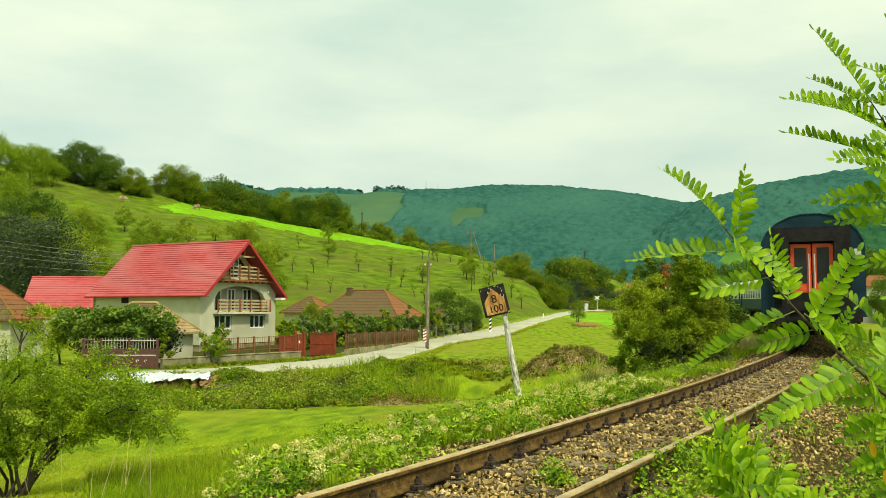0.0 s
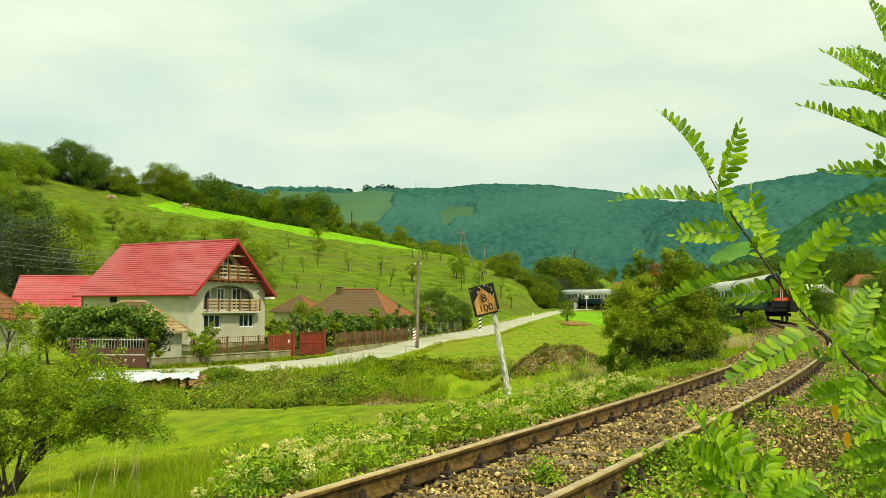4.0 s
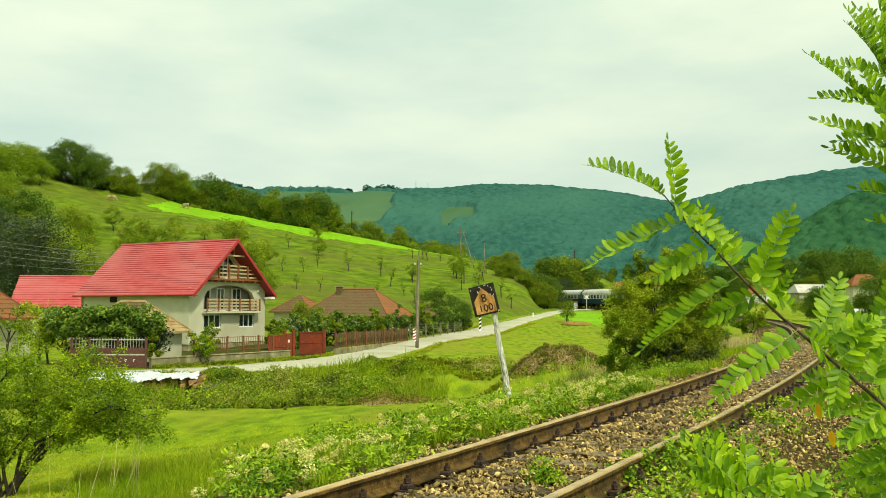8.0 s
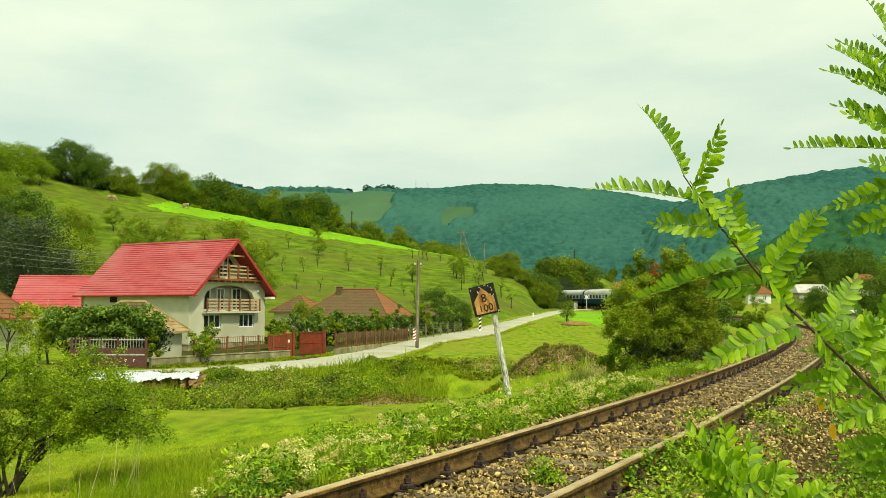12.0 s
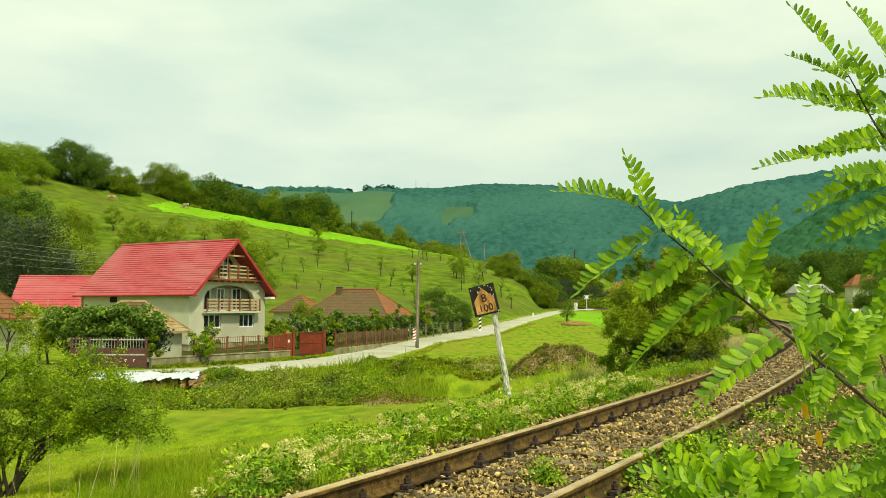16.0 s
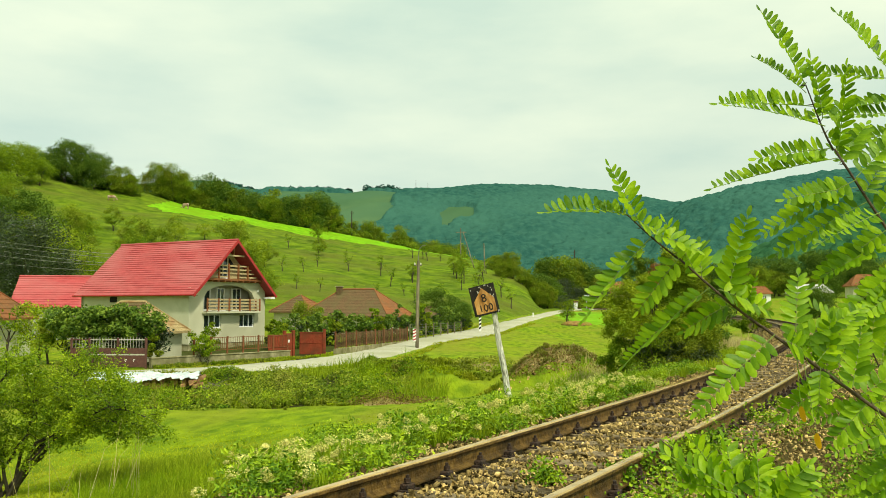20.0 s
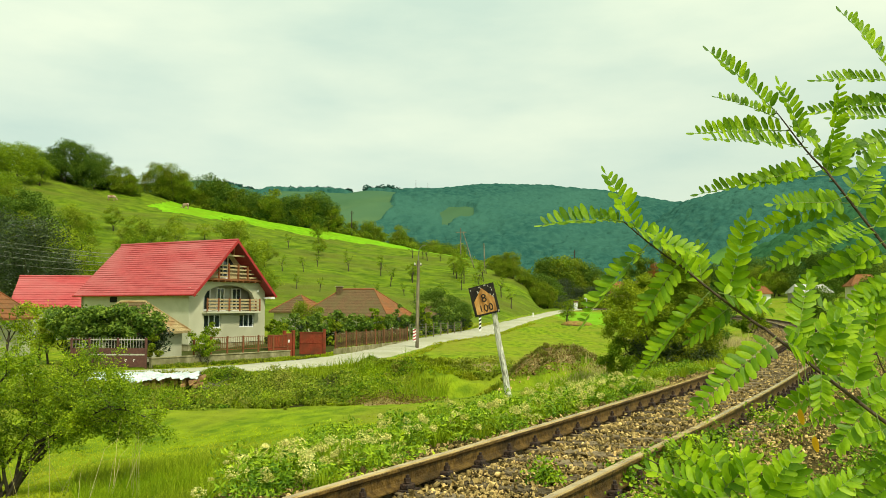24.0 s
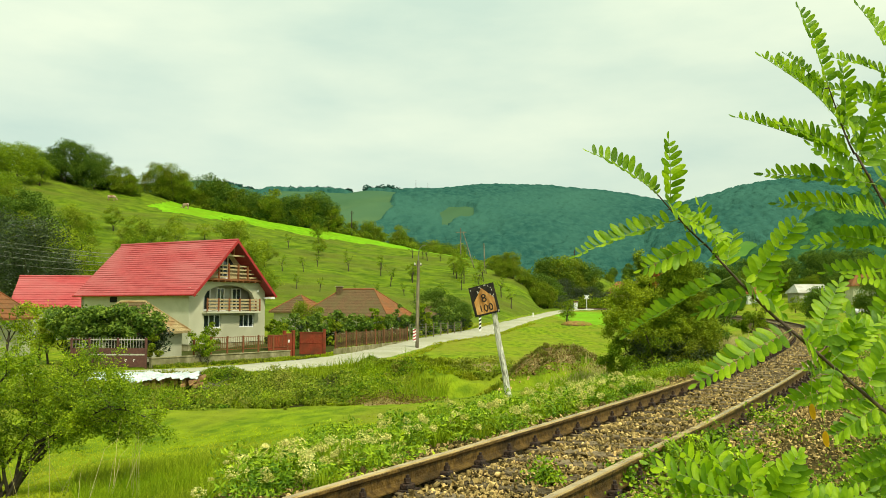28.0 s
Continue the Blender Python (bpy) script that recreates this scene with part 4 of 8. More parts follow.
hip_house("yard_outbuilding", "whitewashed outbuilding with a yellow-brown tile roof", pose(-21.6, 60.5, -2.4, 0, 0, -12), 5.0, 4.6, 1.95, 2.05, 2.0, (M_TILE, M_STRAWTILE), M_WALL)


def build_red_annex():
    th = empty("red_roofed_annex", pose(-42.5, 84.85, -2.3, 0, 0, 12), "lower annex with a red sheet-metal roof", "house")
    W, L, EV, RG = 7.6, 9.9, 3.6, 6.7
    turn = Matrix.Rotation(radians(90), 4, "Z")
    for y in (0.5, W - 0.75):
        part("wall", boxes((0.3, L - 0.3, y, y + 0.25, -0.5, EV + 0.15)), M_WALL2, th)
    for x in (0.3, L - 0.55):
        part("wall", boxes((x, x + 0.25, 0.75, W - 0.75, -0.5, EV + 0.15)), M_WALL2, th)
    for sgn, e in ((0, 0.0), (1, W)):
        ob = roof_slope((e, EV), (W / 2, RG), L, -L, 13, M_REDROOF, th, label="stepped red sheet-metal roof slope")
        ob.matrix_basis = turn
    part("gutter", tube(bmesh.new(), [(0, -0.08, EV - 0.05), (L, -0.08, EV - 0.05)], 0.08), M_REDTRIM, th)
    part("ridge_cap", tube(bmesh.new(), [(0, W / 2, RG + 0.03), (L, W / 2, RG + 0.03)], 0.11), M_REDROOF, th)


build_red_annex()


# ---- fences and gates along the road ----
def segment(p, q):
    """A pose whose x axis runs from p to q on the plan, and its length."""
    d = math.hypot(q[0] - p[0], q[1] - p[1])
    return pose(p[0], p[1], gz((p[0] + q[0]) / 2, (p[1] + q[1]) / 2), 0, 0, math.degrees(math.atan2(q[1] - p[1], q[0] - p[0]))), d


def build_brown_gate():
    m, L = segment((-22.3, 52.2), (-17.7, 52.0))
    th = empty("yard_gate", m, "closed brown sheet-metal yard gate with white spiked bars", "gate")
    for k, (x0, x1) in enumerate(((0.1, 1.1), (1.2, L / 2 + 0.55), (L / 2 + 0.6, L - 0.1))):
        leaf = part("gate_leaf", boxes((x0, x1, -0.03, 0.03, 0.12, 1.25)), M_BROWNGATE, th, "brown sheet-metal leaf")
        part("rail", boxes((x0, x1, -0.05, 0.05, 0.82, 0.90), (x0, x1, -0.045, 0.045, 1.72, 1.77)), M_PALE if k else M_BROWNGATE, leaf, "dull white rail")
        n = int((x1 - x0) / 0.17)
        for i in range(n + 1):
            x = x0 + (x1 - x0) * i / n
            bm = boxes((x - 0.012, x + 0.012, -0.012, 0.012, 1.25, 1.82))
            part("bar", tube(bm, [(x, 0, 1.82), (x, 0, 1.92)], 0.016, 0.002, 5), M_PALE, leaf)
    for x in (0.05, 1.15, L / 2 + 0.57, L - 0.03):
        part("gate_post", boxes((x - 0.06, x + 0.06, -0.08, 0.08, -0.3, 1.85), bevel=0.01), M_BROWNGATE, th)
    for x in (L - 1.25, L - 0.75):
        pts = [(x + 0.10 * math.cos(a) + 0.08 * a / 3, -0.05, 0.5 + 0.09 * math.sin(a)) for a in np.linspace(0.4, 3.8, 9)]
        part("scroll", tube(bmesh.new(), pts, 0.016, seg=5), M_WHITE, th, "white wrought scroll")


build_brown_gate()


def build_wall_fence():
    m, L = segment((-17.6, 52.4), (-10.9, 61.8))
    th = empty("concrete_fence", m, "low stained concrete wall with red-brown railing", "fence")
    part("low_wall", boxes((0, L, -0.12, 0.12, -0.4, 0.54), bevel=0.02), M_CONC, th, "stained low concrete wall")
    part("coping", boxes((-0.02, L + 0.02, -0.16, 0.16, 0.54, 0.62), bevel=0.015), M_CONC, th)
    n = 7
    for k in range(n):
        x = 3.2 + (L - 3.4) * k / (n - 1)
        part("fence_post", boxes((x - 0.045, x + 0.045, -0.045, 0.045, 0.62, 1.75)), M_RUST, th, "rusty red-brown metal post")
    for z in (0.85, 1.66):
        part("fence_rail", boxes((3.2, L, -0.015, 0.015, z, z + 0.035)), M_RUST, th)
    for k in range(52):
        x = 3.3 + (L - 3.5) * k / 51
        part("fence_bar", boxes((x - 0.008, x + 0.008, -0.008, 0.008, 0.90, 1.66)), M_RUST, th)
    part("fence_panel", boxes((L - 2.0, L - 0.1, 0.02, 0.05, 0.66, 1.72)), M_REDPAINT, th, "solid red-brown sheet panel")


build_wall_fence()


def build_red_gates():
    m, L = segment((-11.22, 61.6), (-10.72, 62.3))
    th = empty("red_gate", m, "narrow red-brown wicket between square posts", "gate")
    for x in (0.0, L):
        part("gate_post", boxes((x - 0.1, x + 0.1, -0.1, 0.1, -0.3, 2.0), bevel=0.012), M_REDPAINT, th)
    part("gate_leaf", boxes((0.11, L - 0.11, -0.02, 0.02, 0.12, 1.8)), M_REDPAINT, th)
    part("letter_box", boxes((0.3, 0.45, -0.05, -0.02, 1.15, 1.35)), M_WHITE, th, "small white letter box")
    m, L = segment((-11.0, 66.8), (-9.15, 66.4))
    th = empty("red_gate", m, "wide red-brown sheet gate leaf standing open", "gate")
    part("gate_leaf", boxes((0.0, L, -0.02, 0.02, 0.12, 1.75)), M_REDPAINT, th)
    part("gate_frame", boxes((0.0, L, -0.05, 0.05, 0.06, 0.14), (0.0, L, -0.05, 0.05, 1.70, 1.78), (0.0, L, -0.04, 0.04, 0.9, 0.95)), M_REDPAINT, th)
    part("gate_post", boxes((L, L + 0.2, -0.1, 0.1, -0.3, 2.0), bevel=0.012), M_REDPAINT, th)


build_red_gates()


def build_picket_fence():
    m, L = segment((-8.4, 67.6), (-3.4, 83.5))
    th = empty("picket_fence", m, "weathered brown picket fence on a low concrete footing", "fence")
    part("footing", boxes((0, L, -0.12, 0.12, -0.4, 0.42), bevel=0.02), M_CONC, th, "mossy concrete footing")
    for k in range(9):
        x = 0.1 + (L - 0.2) * k / 8
        part("fence_post", boxes((x - 0.05, x + 0.05, -0.05, 0.05, 0.42, 1.75)), M_RUST, th)
    for z in (0.62, 1.45):
        part("fence_rail", boxes((0, L, 0.03, 0.07, z, z + 0.07)), M_PICKET, th)
    bm = boxes((-0.035, 0.035, -0.035, -0.012, 0.46, 1.62))
    bm.verts.ensure_lookup_table()
    me = bpy.data.meshes.new("picket")
    bm.to_mesh(me), bm.free()
    r = random.Random(3)
    for k in range(120):
        ob = link("picket", me, M_PICKET, th)
        ob.matrix_basis = pose(0.05 + (L - 0.1) * k / 119, 0.02, r.uniform(-0.05, 0.04), 0, r.uniform(-1.5, 1.5), 0)
    m, L = segment((-3.2, 84), (2.0, 96.5))
    th = empty("wire_fence", m, "grey wire-mesh fence on thin posts", "fence")
    for k in range(8):
        x = L * k / 7
        part("fence_post", boxes((x - 0.04, x + 0.04, -0.04, 0.04, -0.3, 1.5)), M_POLE, th)
    for k in range(6):
        part("wire", boxes((0, L, -0.006, 0.006, 0.15 + 0.25 * k, 0.165 + 0.25 * k)), M_WIRE, th)


build_picket_fence()


# ---- poles, posts and wires ----
def build_poles():
    x, y = -2.27, 76.0
    z = gz(x, y)
    th = empty("utility_pole", pose(x, y, z), "grey wooden utility pole with curved lamp arm and striped board", "utility pole")
    part("shaft", tube(bmesh.new(), [(0, 0, -0.5), (0.05, 0, 4), (0.12, 0, 7.7)], 0.17, 0.12), M_POLE, th, "grey weathered wooden shaft")
    part("lamp_arm", tube(bmesh.new(), [(0.1, 0, 7.3), (0.1, -0.1, 8.2), (0.2, -0.35, 8.7), (0.5, -0.7, 9.0), (0.75, -0.9, 8.95)], 0.035, 0.03, 6), M_WIRE, th, "thin curved lamp arm")
    part("cross_arm", boxes((-0.28, 0.42, -0.05, 0.05, 7.25, 7.35)), M_POLE, th)
    for dx in (-0.2, 0.32):
        part("insulator", tube(bmesh.new(), [(dx, 0, 7.35), (dx, 0, 7.52)], 0.05, 0.035, 8), M_WHITE, th, "white insulator")
    board = part("warning_board", boxes((-0.36, -0.06, -0.24, -0.2, 0.65, 1.75)), M_WHITE, th, "white board with red diagonal stripes")
    for k in range(4):
        bm = bmesh.new()
        prism(bm, [(-0.355, 0.70 + 0.27 * k), (-0.065, 0.82 + 0.27 * k), (-0.065, 0.94 + 0.27 * k), (-0.355, 0.82 + 0.27 * k)], -0.25, -0.241)
        part("stripe", bm, M_REDTRIM, board)
    x, y = 3.9, 190.0
    z = gz(x, y)
    th = empty("strutted_pole", pose(x, y, z), "tall grey utility pole with a leaning strut on the hillside", "utility pole")
    part("shaft", tube(bmesh.new(), [(0, 0, -1), (0, 0, 18.6 - z)], 0.13, 0.09), M_POLE, th)
    part("strut", tube(bmesh.new(), [(3.1, -2, -1.5), (0.5, 0, 17.8 - z)], 0.11, 0.08), M_POLE, th)
    part("cross_arm", boxes((-1.0, 1.2, -0.06, 0.06, 17.6 - z, 17.75 - z)), M_POLE, th)
    x, y = 9.0, 186.0
    z = gz(x, y)
    th = empty("utility_pole", pose(x, y, z), "thin grey pole on the hill's foot", "utility pole")
    part("shaft", tube(bmesh.new(), [(0, 0, -0.5), (-0.2, 0, 6.5)], 0.14, 0.10), M_POLE, th)
    for x, y, h in ((36.6, 241, 16.2), (-25.2, 238, 7.6)):
        z = gz(x, y)
        th = empty("utility_pole", pose(x, y, z), "plain dark wooden pole that stands above the trees", "utility pole")
        part("shaft", tube(bmesh.new(), [(0, 0, -0.5), (0.05, 0, h)], 0.17, 0.13), M_BARK, th)
        part("cross_arm", boxes((-0.5, 0.6, -0.06, 0.06, h - 0.7, h - 0.55)), M_BARK, th)
    # striped guard posts and small white markers by the road
    for x, y, h, lab in ((4.2, 98.5, 1.95, "black and white striped roadside post"), (13.9, 134, 0.8, "small white roadside marker post"), (6.0, 103.0, 0.5, "low white marker stone")):
        z = gz(x, y)
        th = empty("guard_post", pose(x, y, z), lab, "post")
        part("shaft", boxes((-0.13, 0.13, -0.13, 0.13, -0.4, h) if h > 1.5 else (-0.08, 0.08, -0.08, 0.08, -0.4, h), bevel=0.02), M_WHITE, th)
        if h > 1.5:
            for k in range(4):
                bm = bmesh.new()
                prism(bm, [(-0.131, 0.35 + 0.42 * k), (0.131, 0.50 + 0.42 * k), (0.131, 0.72 + 0.42 * k), (-0.131, 0.57 + 0.42 * k)], -0.139, -0.134)
                part("stripe", bm, M_BLACK, th, "black stripe")
    # level crossing: a cross on a post
    x, y = 30.3, 183
    z = gz(x, y)
    th = empty("crossing_sign", pose(x, y, z), "white diagonal cross sign at the level crossing", "road sign")
    part("post", tube(bmesh.new(), [(0, 0, -0.4), (0, 0, 3.2)], 0.06), M_WHITE, th)
    for a in (-38, 38):
        part("cross_board", boxes((-0.6, 0.6, -0.03, 0.03, -0.09, 0.09), m=pose(0, -0.08 - 0.02 * (a > 0), 2.8, 0, a, 0)), M_WHITE, th)
    hip_house("crossing_cabin", "small white cabin by the level crossing", pose(29.6, 194, gz(29.6, 194), 0, 0, 10), 0.8, 0.8, 1.6, 0.2, 0.2, (M_TILE, M_TILE), M_WHITE, eave=0.15)


build_poles()


def build_wires():
    """Sagging wires that run behind the red roofs."""
    for za, zb in ((9.6, 7.2), (9.0, 6.8), (8.5, 6.1), (7.8, 5.9), (6.8, 5.3)):
        a, b = Vector((-56, 100, za)), Vector((-36, 100, zb))
        pts = [a.lerp(b, t) + Vector((0, 0, -0.25 * 4 * t * (1 - t))) for t in np.linspace(-0.5, 1.3, 16)]
        ob = part("overhead_wire", tube(bmesh.new(), pts, 0.02, seg=5), M_CABLE)
        tagged(ob, "thin pale overhead power wire", "wire", "overhead wires")


build_wires()


# ---- the speed board beside the track ----
def build_sign():
    th = empty("speed_board", pose(1.72, 23.0, gz(1.72, 23.0), 0, -9.2, -7), "leaning black and faded orange railway speed board on peeling post", "railway sign")
    bm = tube(bmesh.new(), [(0, 0, -0.4), (0.012, 0, 0.7), (-0.012, 0, 1.4), (0, 0, 2.5)], 0.085, 0.07, 8)
    part("post", bm, M_PEEL, th, "peeling white-painted wooden post")
    board = part("board", boxes((-0.34, 0.34, -0.115, -0.085, 2.22, 3.02), m=pose(0, 0, 0, 0, -4.5, 0), bevel=0.006), M_BLACK, th, "flaking black enamel board")
    bm = bmesh.new()
    prism(bm, [(-0.27, 2.27), (0.27, 2.27), (0.27, 2.62), (0.0, 2.95), (-0.27, 2.62)], -0.122, -0.116, m=pose(0, 0, 0, 0, -4.5, 0))
    part("orange_field", bm, M_AMBER, board, "faded orange house-shaped field")
    for body, size, z in (("8", 0.30, 2.57), ("100", 0.26, 2.32)):
        cu = bpy.data.curves.new("numeral", "FONT")
        cu.body, cu.size, cu.align_x, cu.extrude, cu.offset = body, size, "CENTER", 0.002, 0.002
        tmp = bpy.data.objects.new("numeral", cu)
        scene.collection.objects.link(tmp)
        bpy.context.view_layer.update()
        me = bpy.data.meshes.new_from_object(tmp.evaluated_get(bpy.context.evaluated_depsgraph_get()))
        bpy.data.objects.remove(tmp)
        me.transform(pose(0, 0, 0, 0, -4.5, 0) @ pose(0, -0.126, z, 90, 0, 0))
        link("numeral", me, M_BLACK, board, "black painted numeral")
    chip = random.Random(15)
    for _ in range(26):
        x, z = chip.uniform(-0.32, 0.32), chip.choice([chip.uniform(2.24, 2.30), chip.uniform(2.62, 3.0), chip.uniform(2.75, 3.0)])
        if abs(x) < 0.27 and z < 2.95 - abs(x) * 1.2:
            continue
        w, h = chip.uniform(0.004, 0.016), chip.uniform(0.006, 0.028)
        part("paint_chip", boxes((x - w, x + w, -0.1175, -0.1155, z - h, z + h), m=pose(0, 0, 0, 0, -4.5, 0)), M_PALE, board, "bare pale spot where enamel flaked")
    for x, z in ((0.0, 2.3), (0.0, 2.98)):
        part("bolt", boxes((x - 0.015, x + 0.015, -0.13, -0.115, z - 0.015, z + 0.015), m=pose(0, 0, 0, 0, -4.5, 0)), M_IRON, board)


build_sign()


# ---- firewood under plastic sheets ----
def build_woodpile():
    rng = random.Random(9)
    z = gz(-11.2, 33.6) + 0.16
    th = empty("firewood_stack", pose(-11.35, 33.6, z, 0, 0, 4), "low stack of split firewood under white plastic sheets", "firewood")
    for k in range(70):
        x = rng.uniform(-1.55, 2.2)
        bm = boxes((-0.07, 0.07, -0.28, 0.28, -0.06, 0.06), bevel=0.015, m=pose(x, rng.uniform(-0.35, 0.3), rng.uniform(0.05, 0.42), rng.uniform(-8, 8), rng.uniform(-30, 30), rng.uniform(-14, 14)))
        part("split_log", bm, M_LOG, th)
    n, m = 64, 14
    v, u = np.meshgrid(np.linspace(-1, 1, m), np.linspace(-2.05, 1.95, n))
    crease = np.random.default_rng(12).normal(size=u.shape) * 0.02
    zz = 0.56 - (0.14 + 0.16 * smooth01(wave(u, v * 0, 0.8, 2) + 0.4)) * np.abs(v) ** 2.2 * (v < 0) - 0.3 * (v > 0) * v ** 2 + crease + 0.09 * wave(u, v * 2, 3.1, 1) + 0.04 * wave(u, v * 2, 7, 2) + 0.012 * wave(u, v * 3, 21, 5) - 0.06 * smooth01(np.abs(u) - 1.6)
    sh = raw("plastic_sheet", np.stack([u + crease, v * (0.66 + 0.08 * wave(u, v * 0, 2.6, 3)) - 0.1 * np.sin(2.2 * u) + crease, zz], -1).reshape(-1, 3),
             np.array([[i * m + j, i * m + j + 1, (i + 1) * m + j + 1, (i + 1) * m + j] for i in range(n - 1) for j in range(m - 1)]), M_PLASTIC, True)
    link("plastic_sheet", sh, None, th, "crumpled white plastic sheet")
    th = empty("brushwood_heap", pose(-8.75, 33.8, gz(-8.75, 33.8)), "small heap of grey cut brushwood", "brushwood")
    for k in range(40):
        a = rng.uniform(0, 6.28)
        p = Vector((rng.uniform(-0.9, 0.9), rng.uniform(-0.4, 0.4), rng.uniform(0.02, 0.3)))
        part("stick", tube(bmesh.new(), [p, p + Vector((math.cos(a) * 0.6, math.sin(a) * 0.3, rng.uniform(-0.1, 0.25)))], 0.02, 0.01, 5), M_POLE, th)


build_woodpile()


# ---- houses beyond the bend ----
hip_house("distant_house", "white house with a red tile roof beyond the bend", pose(77.0, 212, gz(77.0, 212), 0, 0, -12), 5.2, 5.0, 2.4, 1.7, 3.4, (M_TILE2, M_TILE2), M_WHITE, windows=((-1.9, 0.8, 0.9, 1.1), (0.7, 0.8, 0.9, 1.1)))
hip_house("distant_house", "long barn with a pale grey sheet roof beyond the bend", pose(89.5, 212, gz(89.5, 212), 0, 0, 4), 8.0, 6.0, 2.2, 2.0, 7.4, (M_ROOFGREY, M_ROOFGREY), M_WALL2)
hip_house("distant_house", "cream house with an orange tile roof beyond the bend", pose(83.5, 172, gz(83.5, 172) + 0.3, 0, 0, -8), 5.6, 5.0, 3.2, 2.2, 2.8, (M_TILE2, M_TILE2), M_WALL, windows=((-1.9, 1.3, 0.9, 1.1), (0.8, 0.8, 0.9, 1.1)))
hip_house("distant_house", "low house with a brown tile roof past the crossing", pose(45.5, 224, gz(45.5, 224) - 0.3, 0, 0, 5), 6.0, 6.0, 3.4, 2.2, 3.0, (M_TILE, M_TILE2), M_WALL2)
hip_house("lineside_hut", "small pale lineside hut with a flat sheet roof", pose(50.5, 106, gz(50.5, 106), 0, 0, -10), 2.0, 1.6, 1.2, 0.25, 1.2, (M_WHITE, M_WHITE), M_WALL2, eave=0.25)


# ---- trees that stand along the far skyline ----
def build_skyline_trees():
    rng = np.random.default_rng(63)
    x = np.concatenate([rng.uniform(-330, -112, 150), rng.uniform(-94, 20, 70)])
    ridge = np.interp(x, [-420, -366, -300, -270, -215, -194, -150, -114, -94, -70, -40, 0, 40], [134, 137, 144, 144, 132, 137, 137, 134, 135, 136, 133, 135, 140])
    tall = rng.uniform(4.0, 8.5, len(x)) * np.where(x > -94, np.interp(x, [-94, -70, -40, 20], [1.3, 1.3, 0.8, 0.7]), 0.9)
    i = np.repeat(np.arange(len(x)), 90)
    d = rng.normal(size=(len(i), 3))
    d /= np.linalg.norm(d, axis=1)[:, None]
    d *= rng.random(len(i))[:, None] ** 0.4
    at = np.stack([x[i] + d[:, 0] * tall[i] * 0.42, 1046 + d[:, 1] * 3, ridge[i] + 3.5 + tall[i] * (0.55 + 0.5 * d[:, 2])], 1)
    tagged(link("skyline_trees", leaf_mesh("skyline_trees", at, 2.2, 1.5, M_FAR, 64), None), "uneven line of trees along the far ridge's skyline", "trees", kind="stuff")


# thin masts on the far ridge
for x, h in ((-33.0, 17.0), (-18.5, 14.0)):
    th = empty("radio_mast", pose(x, 1046, 138), "thin lattice mast on the far wooded ridge", "mast")
    bm = bmesh.new()
    for k in range(3):
        a = 2.1 * k
        tube(bm, [(0.9 * math.cos(a), 0.9 * math.sin(a), 0), (0.15 * math.cos(a), 0.15 * math.sin(a), h)], 0.14, 0.1, 4)
    part("mast_legs", bm, M_WIRE, th)


# ---- plants ----
def leaf_mesh(name, centres, length, width, material, seed, flat=0.5):
    """Many small diamond leaves at the given places, each its own island."""
    rng = np.random.default_rng(seed)
    n = len(centres)
    a = rng.normal(size=(n, 3)) * (1, 1, 0.8)
    a /= np.linalg.norm(a, axis=1)[:, None]
    up = rng.normal(size=(n, 3)) * (1, 1, 1) + np.array([0, -0.25, flat])
    b = np.cross(up, a)
    b /= np.linalg.norm(b, axis=1)[:, None] + 1e-9
    c = np.cross(a, b)
    k = rng.uniform(0.65, 1.3, n)[:, None]
    L, Wd = length * k / 2, width * k / 2
    v = np.stack([centres - a * L, centres + b * Wd + c * Wd * 0.3, centres + a * L, centres - b * Wd + c * Wd * 0.3], 1).reshape(-1, 3)
    return raw(name, v, np.arange(4 * n).reshape(-1, 4), material)


build_skyline_trees()


def crown_points(rng, n, clumps, shape, bottom=0.25, spread=0.42, shell=0.45):
    """Leaf places in uneven clumps inside a crown of half-sizes shape, centred on its middle."""
    c = []
    while len(c) < clumps:
        p = rng.uniform(-1, 1, 3)
        r = np.linalg.norm(p)
        if r < 1 and r > 0.25 and p[2] > -1 + bottom:
            c.append(p)
    c = np.array(c) * np.array(shape)
    rad = np.mean(shape) * spread * rng.uniform(0.6, 1.3, clumps)
    i = rng.integers(0, clumps, n)
    d = rng.normal(size=(n, 3))
    d /= np.linalg.norm(d, axis=1)[:, None]
    return c[i] + d * (rad[i] * rng.random(n) ** shell)[:, None] * np.array([1, 1, 0.75]), c


